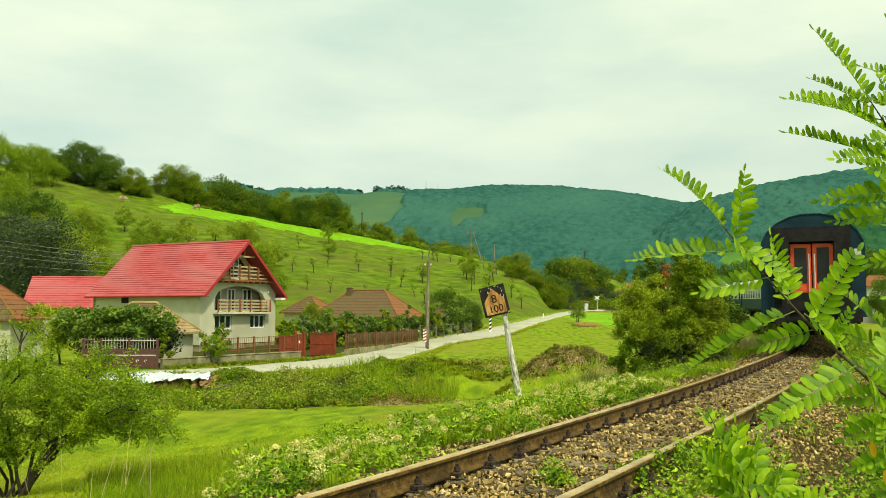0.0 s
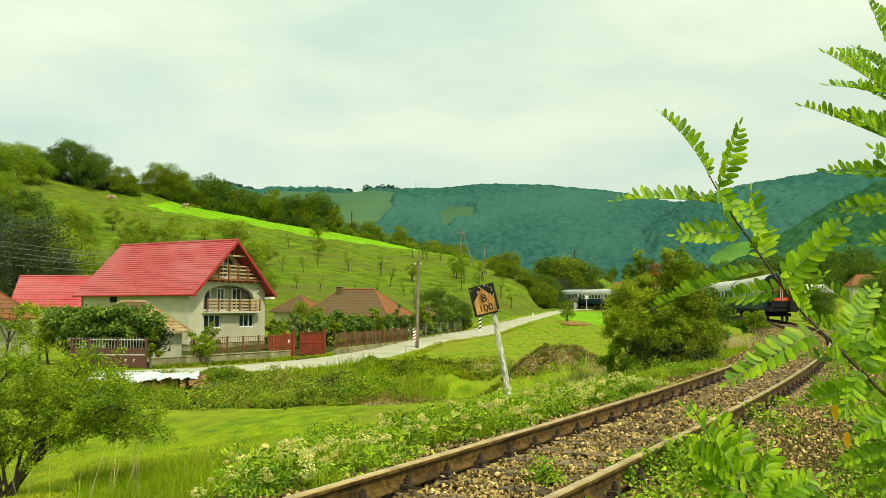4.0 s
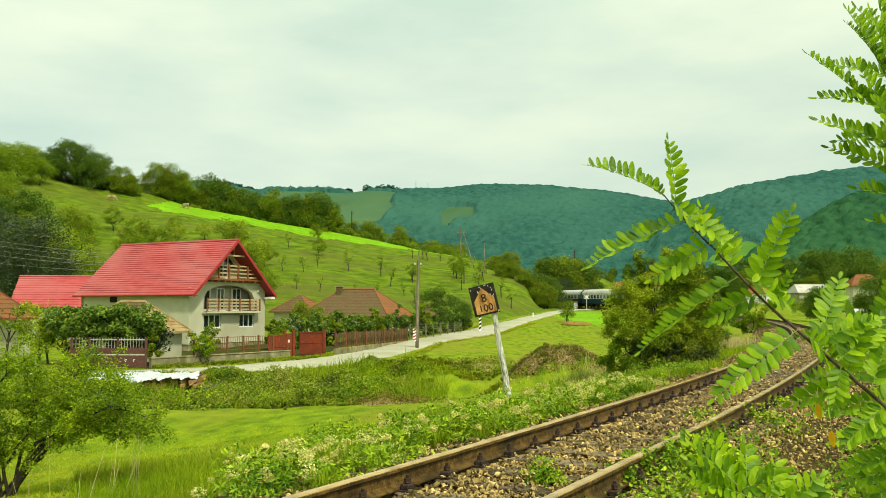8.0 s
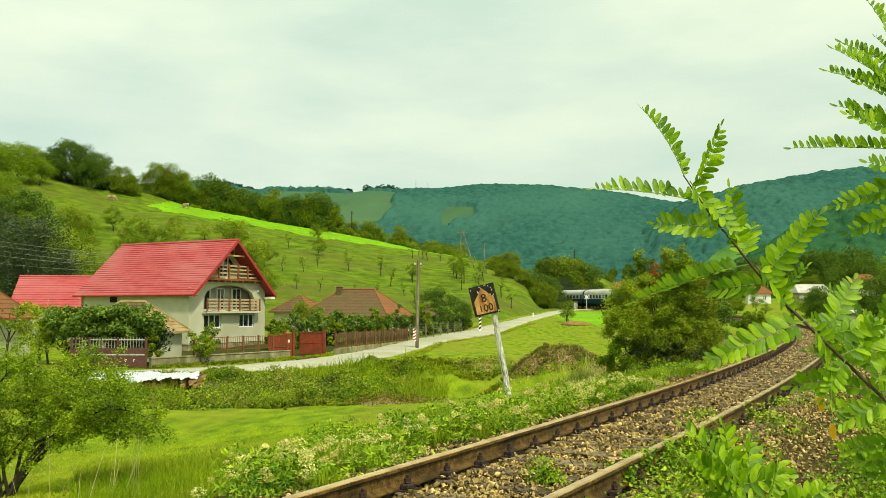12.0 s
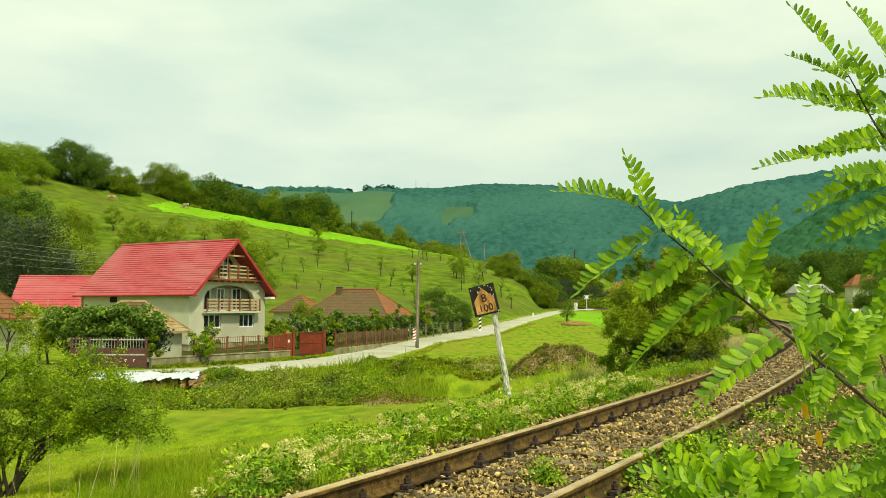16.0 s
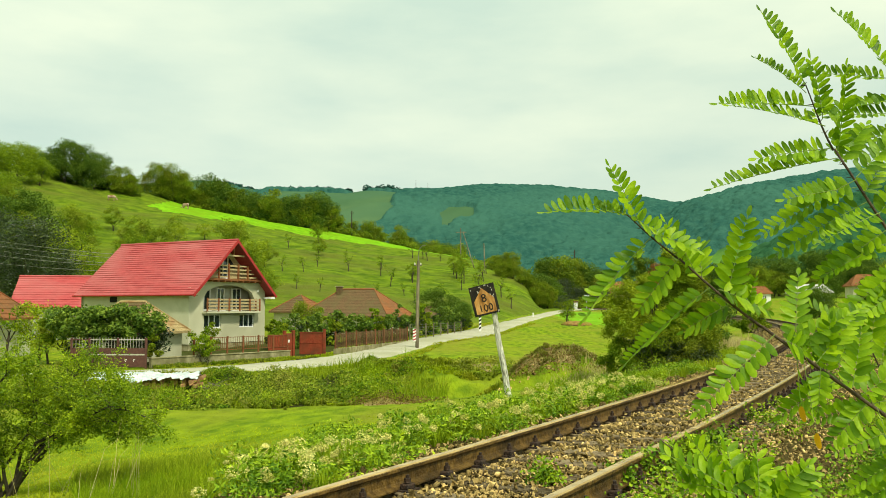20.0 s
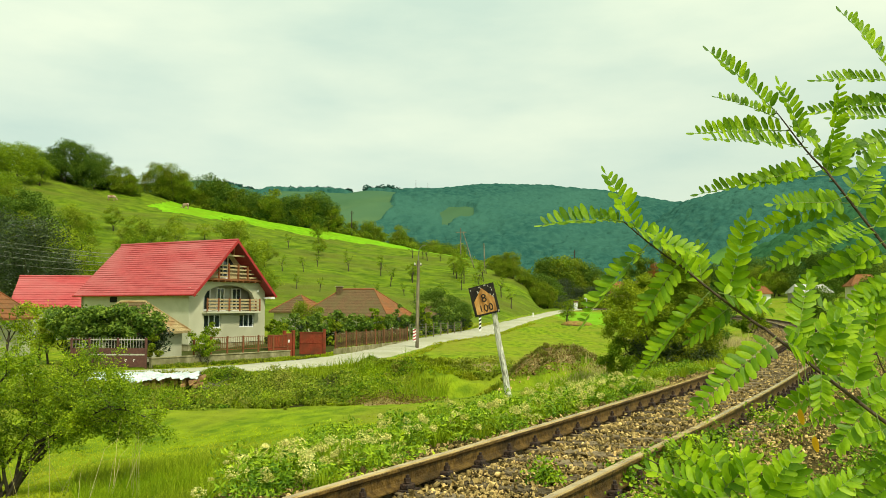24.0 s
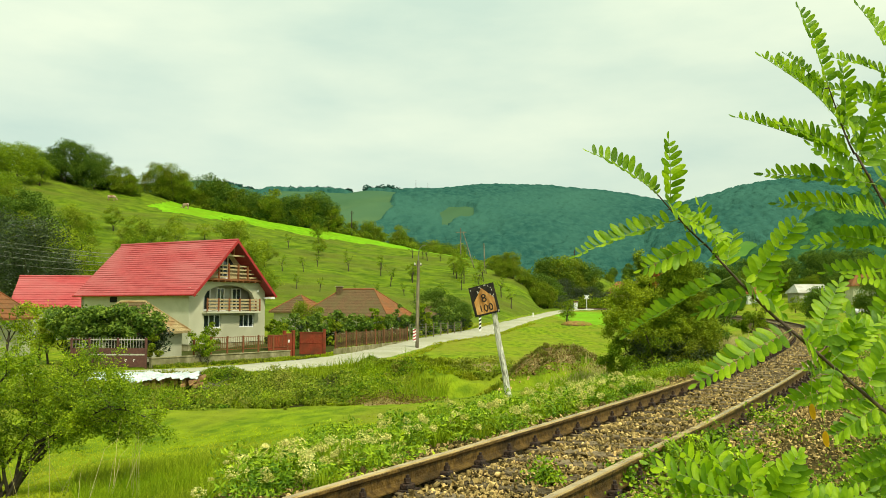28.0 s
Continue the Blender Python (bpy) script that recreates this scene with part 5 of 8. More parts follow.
def make_tree(name, label, height, width, leaves, leaf, material, seed, trunk=0.3, clumps=30, bare=0.0, category="tree"):
    """A tapered trunk, limbs reaching to the clumps, and a crown of many small leaves. Returns the thing, at the origin."""
    rng = np.random.default_rng(seed)
    th = empty(name, pose(0, 0, 0), label, category)
    hb = height * trunk
    shape = (width / 2, width / 2, (height - hb) / 2)
    pts, cl = crown_points(rng, leaves, clumps, shape)
    mid = np.array([0, 0, hb + (height - hb) / 2])
    pts, cl = pts + mid, cl + mid
    bm = bmesh.new()
    lean = rng.uniform(-0.05, 0.05, 2) * height
    fork = Vector((lean[0], lean[1], hb * 1.1 + 0.1 * height))
    tube(bm, [(0, 0, -0.3), (lean[0] * 0.3, lean[1] * 0.3, hb * 0.6), fork], height * 0.028, height * 0.017, 7)
    part("trunk", bm, M_BARK, th)
    order = rng.permutation(len(cl))[:min(12, len(cl))]
    for k in order[:5]:
        bm = bmesh.new()
        e = Vector(cl[k])
        s = fork if rng.random() < 0.6 else Vector((lean[0] * 0.6, lean[1] * 0.6, hb * 0.9))
        h = s.lerp(e, 0.5) + Vector(rng.normal(size=3) * 0.05 * height)
        tube(bm, [s, h, e], height * 0.010, height * 0.003, 5, caps=False)
        part("limb", bm, M_BARK, th)
    link("crown", leaf_mesh("crown", pts, leaf, leaf * 0.62, material, seed + 100), None, th)
    return th


def copy_tree(th, x, y, turn, size, drop=0.15, label=""):
    ob = copy_thing(th, pose(x, y, gz(x, y) - drop, 0, 0, math.degrees(turn)))
    ob.scale = (size, size, size)
    if label:
        ob["label"] = label
    return ob


STORE = []


def variant(*args, **kw):
    th = make_tree(*args, **kw)
    STORE.append(th)
    return th


ORCH = [variant("fruit_tree", "small green fruit tree on the pasture slope", 5.0, 4.4, 2600, 0.20, M_LEAF_A, 200 + k, trunk=0.22, clumps=30) for k in range(3)]
ORCH_Y = [variant("fruit_tree", "yellow-green fruit tree on the pasture slope", 5.0, 4.2, 2400, 0.20, M_LEAF_C, 210 + k, trunk=0.22, clumps=28) for k in range(2)]
THIN = [variant("young_fruit_tree", "thin young fruit tree with sparse leaves", 4.4, 2.4, 170, 0.26, M_LEAF_A, 220 + k, trunk=0.38, clumps=9) for k in range(3)]
DARK = [variant("broadleaf_tree", "tall dark green broadleaf tree", 10.0, 8.0, 12000, 0.30, M_LEAF_B, 230 + k, trunk=0.07, clumps=46) for k in range(3)]
LIGHT = [variant("broadleaf_tree", "round light green broadleaf tree on the hillside", 9.0, 8.2, 8000, 0.27, M_LEAF_F, 260 + k, trunk=0.06, clumps=46) for k in range(2)]
BLACK = [variant("broadleaf_tree", "very dark dense broadleaf tree beside the village", 10.0, 8.0, 22000, 0.17, M_LEAF_D, 250 + k, trunk=0.07, clumps=46) for k in range(2)]
MIDT = [variant("broadleaf_tree", "full mid-green broadleaf tree", 9.0, 7.4, 11000, 0.28, M_LEAF_A, 240 + k, trunk=0.07, clumps=42) for k in range(3)]

rnd = random.Random(77)


# wood on the hill's crest
for x, y, k, v in ((-97.5, 214, 0.85, DARK[0]), (-93.5, 213, 1.12, DARK[1]), (-90, 215, 1.10, DARK[2]), (-86.5, 213, 1.0, DARK[0]), (-83.2, 215, 0.95, MIDT[0]), (-80, 214, 0.80, MIDT[1]), (-77.5, 214, 0.62, MIDT[2]),
                   (-102, 216, 0.75, MIDT[0]), (-106, 217, 0.72, MIDT[1]), (-110, 214, 0.8, LIGHT[0]), (-116, 214, 0.95, LIGHT[1])):
    copy_tree(v, x, y, rnd.uniform(0, 6), k * rnd.uniform(0.95, 1.05), 1.2)
# row along the crest
for k in range(22):
    f = k / 21
    x = -74 + f * 43 + rnd.uniform(-0.8, 0.8)
    y = float(np.interp(x, CREST_X, CREST_Y)) + rnd.uniform(3, 7)
    copy_tree(rnd.choice(MIDT + DARK[:1]), x, y, rnd.uniform(0, 6), rnd.uniform(0.92, 1.2), 1.0)
copy_tree(MIDT[0], -69.5, 223, 1.0, 1.15, 0.4)
for k in range(10):
    f = k / 9
    copy_tree(rnd.choice(MIDT + ORCH), -32 + f * 20, 239 + rnd.uniform(0, 4), rnd.uniform(0, 6), rnd.uniform(0.55, 0.8), 0.6)
for k in range(16):
    f = k / 15
    copy_tree(rnd.choice(MIDT + DARK), -11 + f * 27, 244 - 18 * f + rnd.uniform(-3, 3), rnd.uniform(0, 6), rnd.uniform(0.62, 0.95) * (1 - 0.36 * f), 1.5)
# trees at the foot of the hill that hide the line past the crossing
for x, y, k in ((12.5, 186, 0.40), (14.8, 185, 0.48), (16.8, 183, 0.50), (18.6, 184, 0.62), (20.4, 182, 0.66), (21.9, 182, 0.58), (15.5, 195, 0.55), (19.0, 197, 0.80), (22.0, 198, 0.85), (24.4, 199, 0.8), (11, 194, 0.42), (13.5, 197, 0.48)):
    copy_tree(rnd.choice(DARK + MIDT + MIDT), x, y, rnd.uniform(0, 6), k, 0.6)
for x, y, k in ((25.0, 222, 0.95), (28.5, 226, 1.35), (31.5, 224, 1.48), (34, 228, 1.5), (37, 226, 1.2), (28, 232, 1.3), (36, 236, 1.25), (40.5, 230, 0.72), (44, 231, 0.58), (48, 228, 0.5), (58, 240, 0.7), (64, 246, 0.8)):
    copy_tree(rnd.choice(DARK + MIDT + MIDT), x, y, rnd.uniform(0, 6), k, 0.4)
# small wood on the knoll past the bend
for k in range(14):
    copy_tree(rnd.choice(MIDT + DARK), 54 + 2.2 * k + rnd.uniform(-0.8, 0.8), rnd.uniform(318, 332), rnd.uniform(0, 6), rnd.uniform(0.38, 0.62), 0.4)
# dark thicket that closes in on the line past the crossing
for x, y, k in ((25.6, 192, 0.36), (27.5, 193.5, 0.35), (26.3, 207, 0.62), (28.6, 213, 0.75), (31.0, 219, 0.8), (34.6, 216, 0.6), (37.5, 219, 0.62), (40.5, 217, 0.5)):
    copy_tree(rnd.choice(BLACK), x, y, rnd.uniform(0, 6), k, 0.5)
# orchard on the slope
for k in range(42):
    b, y = rnd.uniform(-0.44, -0.19), rnd.uniform(124, 178)
    x = b * y
    copy_tree(rnd.choice(ORCH + ORCH + ORCH_Y), x, y, rnd.uniform(0, 6), rnd.uniform(0.8, 1.25), 0.3)
for x, y, k in ((11.6, 148, 0.9), (10.6, 158, 1.0), (8.0, 172, 1.0), (3.5, 165, 0.8), (9.3, 186, 0.8)):
    copy_tree(rnd.choice(THIN), x, y, rnd.uniform(0, 6), k, 0.2)
for k in range(34):
    b, y = rnd.uniform(-0.19, 0.07), rnd.uniform(130, 202)
    copy_tree(rnd.choice(THIN + THIN + ORCH[:1]), b * y, y, rnd.uniform(0, 6), rnd.uniform(0.5, 1.0), 0.2)
copy_tree(ORCH[1], -29.5, 205, 0.4, 0.95, 0.2)
# tall trees by the left of the village
for x, y, k, v in ((-49.8, 104, 1.35, BLACK[0]), (-45.8, 103, 0.9, BLACK[1]), (-48.6, 107, 0.95, BLACK[1]), (-56, 107, 1.3, BLACK[0]), (-60, 112, 1.3, BLACK[1]), (-46.5, 122, 0.9, ORCH_Y[0]), (-43.5, 119, 0.85, ORCH_Y[1]), (-40.5, 117, 0.8, ORCH[0]),
                   (-99, 200, 1.15, LIGHT[0]), (-94.5, 202, 0.75, LIGHT[1]), (-103, 196, 1.1, LIGHT[1]), (-92, 180, 0.8, LIGHT[0]), (-86, 172, 0.7, MIDT[1]), (-72.5, 150, 1.05, DARK[0]), (-79, 152, 0.8, DARK[1]), (-69, 140, 0.9, MIDT[1])):
    copy_tree(v, x, y, rnd.uniform(0, 6), k, 0.4)
# trees round the village houses
for x, y, k, v in ((-1.4, 107, 0.50, DARK[1]), (0.9, 106, 0.42, DARK[0]), (2.4, 101, 0.34, DARK[2]), (-14.3, 92, 0.42, MIDT[0]), (-28.6, 57.0, 0.9, THIN[0]), (-26.9, 58.0, 0.8, ORCH_Y[0]), (-25.6, 56.5, 0.62, ORCH_Y[0]), (-30.5, 55, 0.75, ORCH_Y[1])):
    copy_tree(v, x, y, rnd.uniform(0, 6), k, 0.1)
copy_tree(THIN[1], 17.3, 120, 0.5, 0.75, 0.1)
copy_tree(ORCH[2], 17.2, 121, 0.5, 0.62, 0.1)
# beyond the bend on the right
for k in range(44):
    b, y = rnd.uniform(0.27, 0.56), rnd.uniform(222, 300)
    copy_tree(rnd.choice(DARK + MIDT), b * y, y, rnd.uniform(0, 6), rnd.uniform(0.7, 1.35), 0.3)
for k in range(16):
    b, y = rnd.uniform(0.33, 0.58), rnd.uniform(120, 200)
    copy_tree(rnd.choice(ORCH + MIDT[:1]), b * y, y, rnd.uniform(0, 6), rnd.uniform(0.4, 0.7), 0.2)
for x, y, k in ((49, 98, 0.55), (53.5, 99, 0.75), (56, 101, 0.8), (47, 110, 0.4), (40, 92, 0.4)):
    copy_tree(rnd.choice(DARK), x, y, rnd.uniform(0, 6), k, 0.2)
for th in STORE:
    for ob in (*th.children_recursive, th):
        bpy.data.objects.remove(ob)


def shrub(name, label, x, y, parts_, leaf, seed, stems=9, group="", base=None, stem_r=0.03, tight=0.3, loose=0.0, size=1.0, more=1.0, drop=0.0):
    """A many-stemmed shrub. parts_: (offset x, y, z, half-sizes, leaves, material, clumps)."""
    rng = np.random.default_rng(seed)
    th = empty(name, pose(x, y, gz(x, y)), label, "shrub", group)
    ends = []
    for ox, oy, oz, shape, n, m, c in parts_:
        ox, oy, oz, shape, n = ox * size, oy * size, oz * size - drop, [q * size for q in shape], int(n * more)
        p, cl = crown_points(rng, n, c, shape, 0.1, tight, 0.3)
        o = np.array([ox, oy, oz])
        p = p + rng.normal(size=p.shape) * loose
        link("foliage", leaf_mesh("foliage", p + o, leaf, leaf * 0.5, m, seed + 7), None, th)
        ends += [Vector(q + o) for q in cl]
    base = base or (0, 0)
    for k in range(stems):
        e = ends[int(rng.integers(0, len(ends)))]
        s = Vector((base[0] + rng.uniform(-0.2, 0.2), base[1] + rng.uniform(-0.2, 0.2), -0.2))
        h = s.lerp(e, 0.45) + Vector((rng.normal() * 0.2, rng.normal() * 0.2, -0.08 + rng.normal() * 0.12))
        part("stem", tube(bmesh.new(), [s, s.lerp(h, 0.5), h, h.lerp(e, 0.6), e], stem_r, stem_r * 0.2, 6), M_BARK, th)
    return th


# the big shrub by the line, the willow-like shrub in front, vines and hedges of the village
# its lower lobes take near-black leaves that stand in for shade
shrub("roadside_shrub", "large shrub beside the track, yellow-green above, glossy leaves darkened as shade below", 6.02, 23.9,
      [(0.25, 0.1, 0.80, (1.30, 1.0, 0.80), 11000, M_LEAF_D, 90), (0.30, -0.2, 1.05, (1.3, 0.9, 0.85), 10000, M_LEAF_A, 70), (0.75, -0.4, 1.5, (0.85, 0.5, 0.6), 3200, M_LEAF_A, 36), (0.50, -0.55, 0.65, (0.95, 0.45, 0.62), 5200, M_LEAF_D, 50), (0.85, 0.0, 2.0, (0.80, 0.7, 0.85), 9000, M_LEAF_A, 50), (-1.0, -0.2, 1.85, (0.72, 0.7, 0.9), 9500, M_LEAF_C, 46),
       (-0.75, -0.1, 2.6, (0.68, 0.6, 0.60), 6500, M_LEAF_C, 50), (-0.55, 0.1, 3.2, (0.45, 0.45, 0.45), 2600, M_LEAF_B, 20), (0.60, 0.0, 2.95, (0.70, 0.6, 0.75), 8000, M_LEAF_A, 54),
       (0.15, 0.1, 2.3, (0.95, 0.7, 0.95), 9000, M_LEAF_A, 50), (-1.35, -0.2, 0.65, (0.45, 0.5, 0.65), 4500, M_LEAF_A, 22), (0.1, -0.5, 1.7, (0.55, 0.5, 0.55), 3200, M_LEAF_C, 20), (1.05, -0.2, 1.5, (0.5, 0.5, 0.6), 2600, M_LEAF_C, 18),
       (-0.25, -0.3, 3.1, (0.12, 0.1, 0.34), 300, M_REDSPRIG, 7), (0.15, 0.0, 3.55, (0.22, 0.2, 0.42), 950, M_LEAF_C, 26), (0.62, 0.0, 3.60, (0.24, 0.2, 0.40), 1000, M_LEAF_A, 26), (1.05, 0.0, 3.05, (0.18, 0.2, 0.42), 600, M_LEAF_C, 8),
       (-0.62, 0.0, 3.55, (0.14, 0.15, 0.32), 380, M_LEAF_C, 7), (-1.38, -0.1, 2.55, (0.15, 0.15, 0.40), 450, M_LEAF_C, 8), (-1.62, -0.1, 1.7, (0.14, 0.15, 0.35), 350, M_LEAF_C, 6), (1.42, 0.0, 2.2, (0.15, 0.15, 0.45), 450, M_LEAF_A, 7)],
      0.056, 301, stems=16, tight=0.24, loose=0.045, size=0.96, more=1.5, drop=0.30)


def twig_shrub():
    """A loose shrub grown stem by stem: curved stems, side branches, twigs, and leaves along the twigs."""
    rng = np.random.default_rng(302)
    bx, by = -5.72, 11.4
    th = empty("foreground_shrub", pose(bx, by, gz(bx, by)), "broad loose green shrub with dark branching stems at the field's edge", "shrub")
    stems = [((0.35, 0.62), (0.62, 0.94), (0.82, 1.28), (1.05, 1.50)), ((0.27, 0.45), (0.66, 0.95), (0.98, 1.2), (1.48, 1.25)), ((0.20, 0.94), (0.27, 1.48), (0.66, 1.80), (0.78, 2.06)),
             ((-0.27, 0.62), (-0.43, 1.3), (-0.35, 2.0)), ((0.04, 0.78), (-0.04, 1.4), (0.27, 1.95)), ((0.5, 0.8), (1.05, 1.3), (1.50, 1.5), (1.88, 1.42)), ((-0.6, 0.7), (-1.2, 1.4), (-1.5, 1.9)),
             ((0.5, 0.95), (0.95, 1.45), (1.20, 1.62)), ((-0.3, 0.5), (-0.75, 0.95), (-1.1, 1.25)), ((0.42, 0.85), (0.85, 1.15), (1.35, 1.32), (1.68, 1.25)), ((-0.1, 0.9), (-0.6, 1.6), (-0.8, 2.1)), ((0.1, 0.6), (0.45, 1.2), (0.45, 1.7))]
    leaves = []
    for st in stems:
        dy = rng.uniform(-0.75, 0.75)
        base = np.array([rng.uniform(-0.16, 0.12), rng.uniform(-0.12, 0.12), -0.15])
        key = [base] + [np.array([x * 1.02 + 0.05, dy * (k + 1) / len(st), z * (0.80 if x > 0.6 else 0.84)]) for k, (x, z) in enumerate(st)]
        f = np.linspace(0, len(key) - 1, 12)
        line = np.stack([np.interp(f, np.arange(len(key)), [p[i] for p in key]) for i in range(3)], 1)
        line[1:-1] += rng.normal(size=(10, 3)) * 0.022
        bm = tube(bmesh.new(), [tuple(p) for p in line], 0.026, 0.006, 6)
        for _ in range(23):
            k = int(rng.integers(3, 12))
            p = line[k]
            d = (line[min(k + 1, 11)] - line[k - 1])
            d = d / np.linalg.norm(d) + rng.normal(size=3) * (0.75, 0.75, 0.55) + (0, 0, 0.12)
            d /= np.linalg.norm(d)
            ln = rng.uniform(0.28, 0.62)
            mid, end = p + d * ln * 0.5 + (0, 0, 0.03), p + d * ln
            tube(bm, [tuple(p), tuple(mid), tuple(end)], 0.006, 0.002, 4, caps=False)
            for _ in range(6):
                s = p + (end - p) * rng.uniform(0.25, 1.0)
                e = d + rng.normal(size=3) * 0.8 + (0, 0, 0.1)
                e = s + e / np.linalg.norm(e) * rng.uniform(0.10, 0.26)
                q = rng.random(40)[:, None]
                leaves.append(s + (e - s) * q + rng.normal(size=(40, 3)) * 0.034)
        part("stem", bm, M_BARK, th)
    pts = np.concatenate(leaves)
    pts = pts[pts[:, 2] < 2.22 - 0.85 * np.maximum(pts[:, 0] - 1.2, 0) + 0.10 * wave(pts[:, 0], pts[:, 1], 6.0, 3)]
    pts = pts[pts[:, 2] > 0.25 + 0.42 * smooth01((pts[:, 0] - 0.4) / 0.7) + 0.14 * wave(pts[:, 0], pts[:, 1], 5.0, 2)]
    link("foliage", leaf_mesh("foliage", pts, 0.037, 0.0165, M_LEAF_F, 309), None, th)


twig_shrub()
shrub("garden_bush", "light green bush in front of the low garden wall", -15.05, 54.9, [(0, 0, 1.35, (0.8, 0.6, 0.85), 2600, M_LEAF_F, 30)], 0.11, 330, stems=7)
# the near-black leaf mass at the back imitates the shadow under the vine
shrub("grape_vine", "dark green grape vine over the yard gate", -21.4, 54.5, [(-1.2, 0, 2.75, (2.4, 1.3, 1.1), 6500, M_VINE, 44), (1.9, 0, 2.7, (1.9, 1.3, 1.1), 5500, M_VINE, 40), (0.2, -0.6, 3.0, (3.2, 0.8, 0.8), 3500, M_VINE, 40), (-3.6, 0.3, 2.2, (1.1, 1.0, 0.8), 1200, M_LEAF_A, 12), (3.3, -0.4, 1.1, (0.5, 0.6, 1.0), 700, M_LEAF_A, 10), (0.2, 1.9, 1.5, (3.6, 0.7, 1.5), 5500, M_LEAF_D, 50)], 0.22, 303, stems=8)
for k in range(17):
    f = k / 16
    x, y = float(np.interp(f, [0, 0.5, 1], [-14.2, -6.9, 2.3])), float(np.interp(f, [0, 0.5, 1], [74.5, 84.5, 101.0]))
    h = 2.0 + 0.3 * math.sin(2.7 * k)
    # a near-black leaf layer stands low at the back of each row
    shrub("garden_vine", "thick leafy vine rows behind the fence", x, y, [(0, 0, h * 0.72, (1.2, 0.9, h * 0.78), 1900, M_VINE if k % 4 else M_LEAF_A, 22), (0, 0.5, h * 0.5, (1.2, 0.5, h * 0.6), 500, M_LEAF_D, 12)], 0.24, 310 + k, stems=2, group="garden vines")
shrub("garden_shrub", "loose green shrub in front of the house wall", -16.9, 61.8, [(0, 0, 1.5, (1.15, 0.9, 1.05), 1500, M_LEAF_A, 26), (0.5, 0, 1.0, (0.6, 0.6, 0.8), 500, M_VINE, 10)], 0.16, 332, stems=6)
shrub("bank_bush", "low green bush on the inner bank of the curve", 20.2, 57.0, [(0, 0, 0.8, (1.3, 1.0, 0.8), 2600, M_LEAF_A, 20), (0.6, 0.5, 0.9, (0.7, 0.8, 0.7), 1000, M_LEAF_C, 10)], 0.14, 330, stems=5)
shrub("bank_bush", "dense green bush behind the big shrub", 11.2, 37.0, [(0, 0, 1.4, (1.5, 1.2, 1.5), 5200, M_LEAF_B, 34), (-1.2, 0.6, 1.9, (1.3, 1.1, 1.5), 4200, M_LEAF_A, 28)], 0.13, 331, stems=6)


def scatter(rng, n, b0, b1, y0, y1, power=1.0):
    """Plan places spread over a fan in front of the camera."""
    y = y0 * (y1 / y0) ** (rng.random(n) ** power)
    return rng.uniform(b0, b1, n) * y, y


def build_grass(name, label, x, y, h, w, material, seed, lean=0.45):
    rng = np.random.default_rng(seed)
    n = len(x)
    z = ground(x, y) - 0.01
    hh = h * rng.uniform(0.5, 1.3, n)
    ww = w * rng.uniform(0.7, 1.3, n) * (0.6 + y / 40)
    a = rng.uniform(0, math.pi, n)
    dx, dy = np.cos(a) * ww, np.sin(a) * ww * 0.5
    lx, ly = rng.normal(0, lean, n) * hh, rng.normal(0, lean, n) * hh
    base = np.stack([x, y, z], 1)
    side = np.stack([dx, dy, 0 * dx], 1)
    up = np.stack([lx * 0.35, ly * 0.35, hh * 0.6], 1)
    tip = np.stack([lx, ly, hh * (1 - 0.3 * np.minimum(1, np.hypot(lx, ly) / hh))], 1)
    v = np.stack([base - side, base + side, base + up + side * 0.6, base + tip, base + up - side * 0.6], 1).reshape(-1, 3)
    k = (np.arange(n) * 5)[:, None]
    f = np.concatenate([k + np.array([0, 1, 2]), k + np.array([0, 2, 4]), k + np.array([4, 2, 3])], 1).reshape(-1, 3)
    me = raw(name, v, f, material)
    tagged(link(name, me, None), label, "grass", kind="stuff")


def build_tufts(name, label, x, y, h, per, material, seed, lift=0.0, width=0.010, flat=0.0):
    """Grass tufts: blades that rise from one foot, spread outward and arch over."""
    rng = np.random.default_rng(seed)
    i = np.repeat(np.arange(len(x)), per)
    n = len(i)
    a, r = rng.uniform(0, 2 * math.pi, n), np.sqrt(rng.random(n))
    hh = h[i] * rng.uniform(0.55, 1.15, n)
    out = np.stack([np.cos(a), np.sin(a), 0 * a], 1)
    foot = np.stack([x[i], y[i], ground(x[i], y[i]) + lift], 1) + out * (0.28 * h[i] * r)[:, None]
    side = np.stack([-np.sin(a), np.cos(a), 0 * a], 1) * (width * rng.uniform(0.7, 1.4, n))[:, None]
    reach = hh * (0.15 + flat + 0.75 * r * rng.uniform(0.5, 1.2, n))
    hh = hh * (1 - 0.55 * flat)
    up = np.array([0, 0, 1.0])
    mid = foot + out * (0.35 * reach)[:, None] + up * (0.68 * hh)[:, None]
    tip = foot + out * reach[:, None] + up * (hh * (1.0 - 0.5 * r))[:, None]
    v = np.stack([foot - side, foot + side, mid + side * 0.8, tip, mid - side * 0.8], 1).reshape(-1, 3)
    k = (np.arange(n) * 5)[:, None]
    f = np.concatenate([k + np.array([0, 1, 2]), k + np.array([0, 2, 4]), k + np.array([4, 2, 3])], 1).reshape(-1, 3)
    tagged(link(name, raw(name, v, f, material), None), label, "grass", kind="stuff")


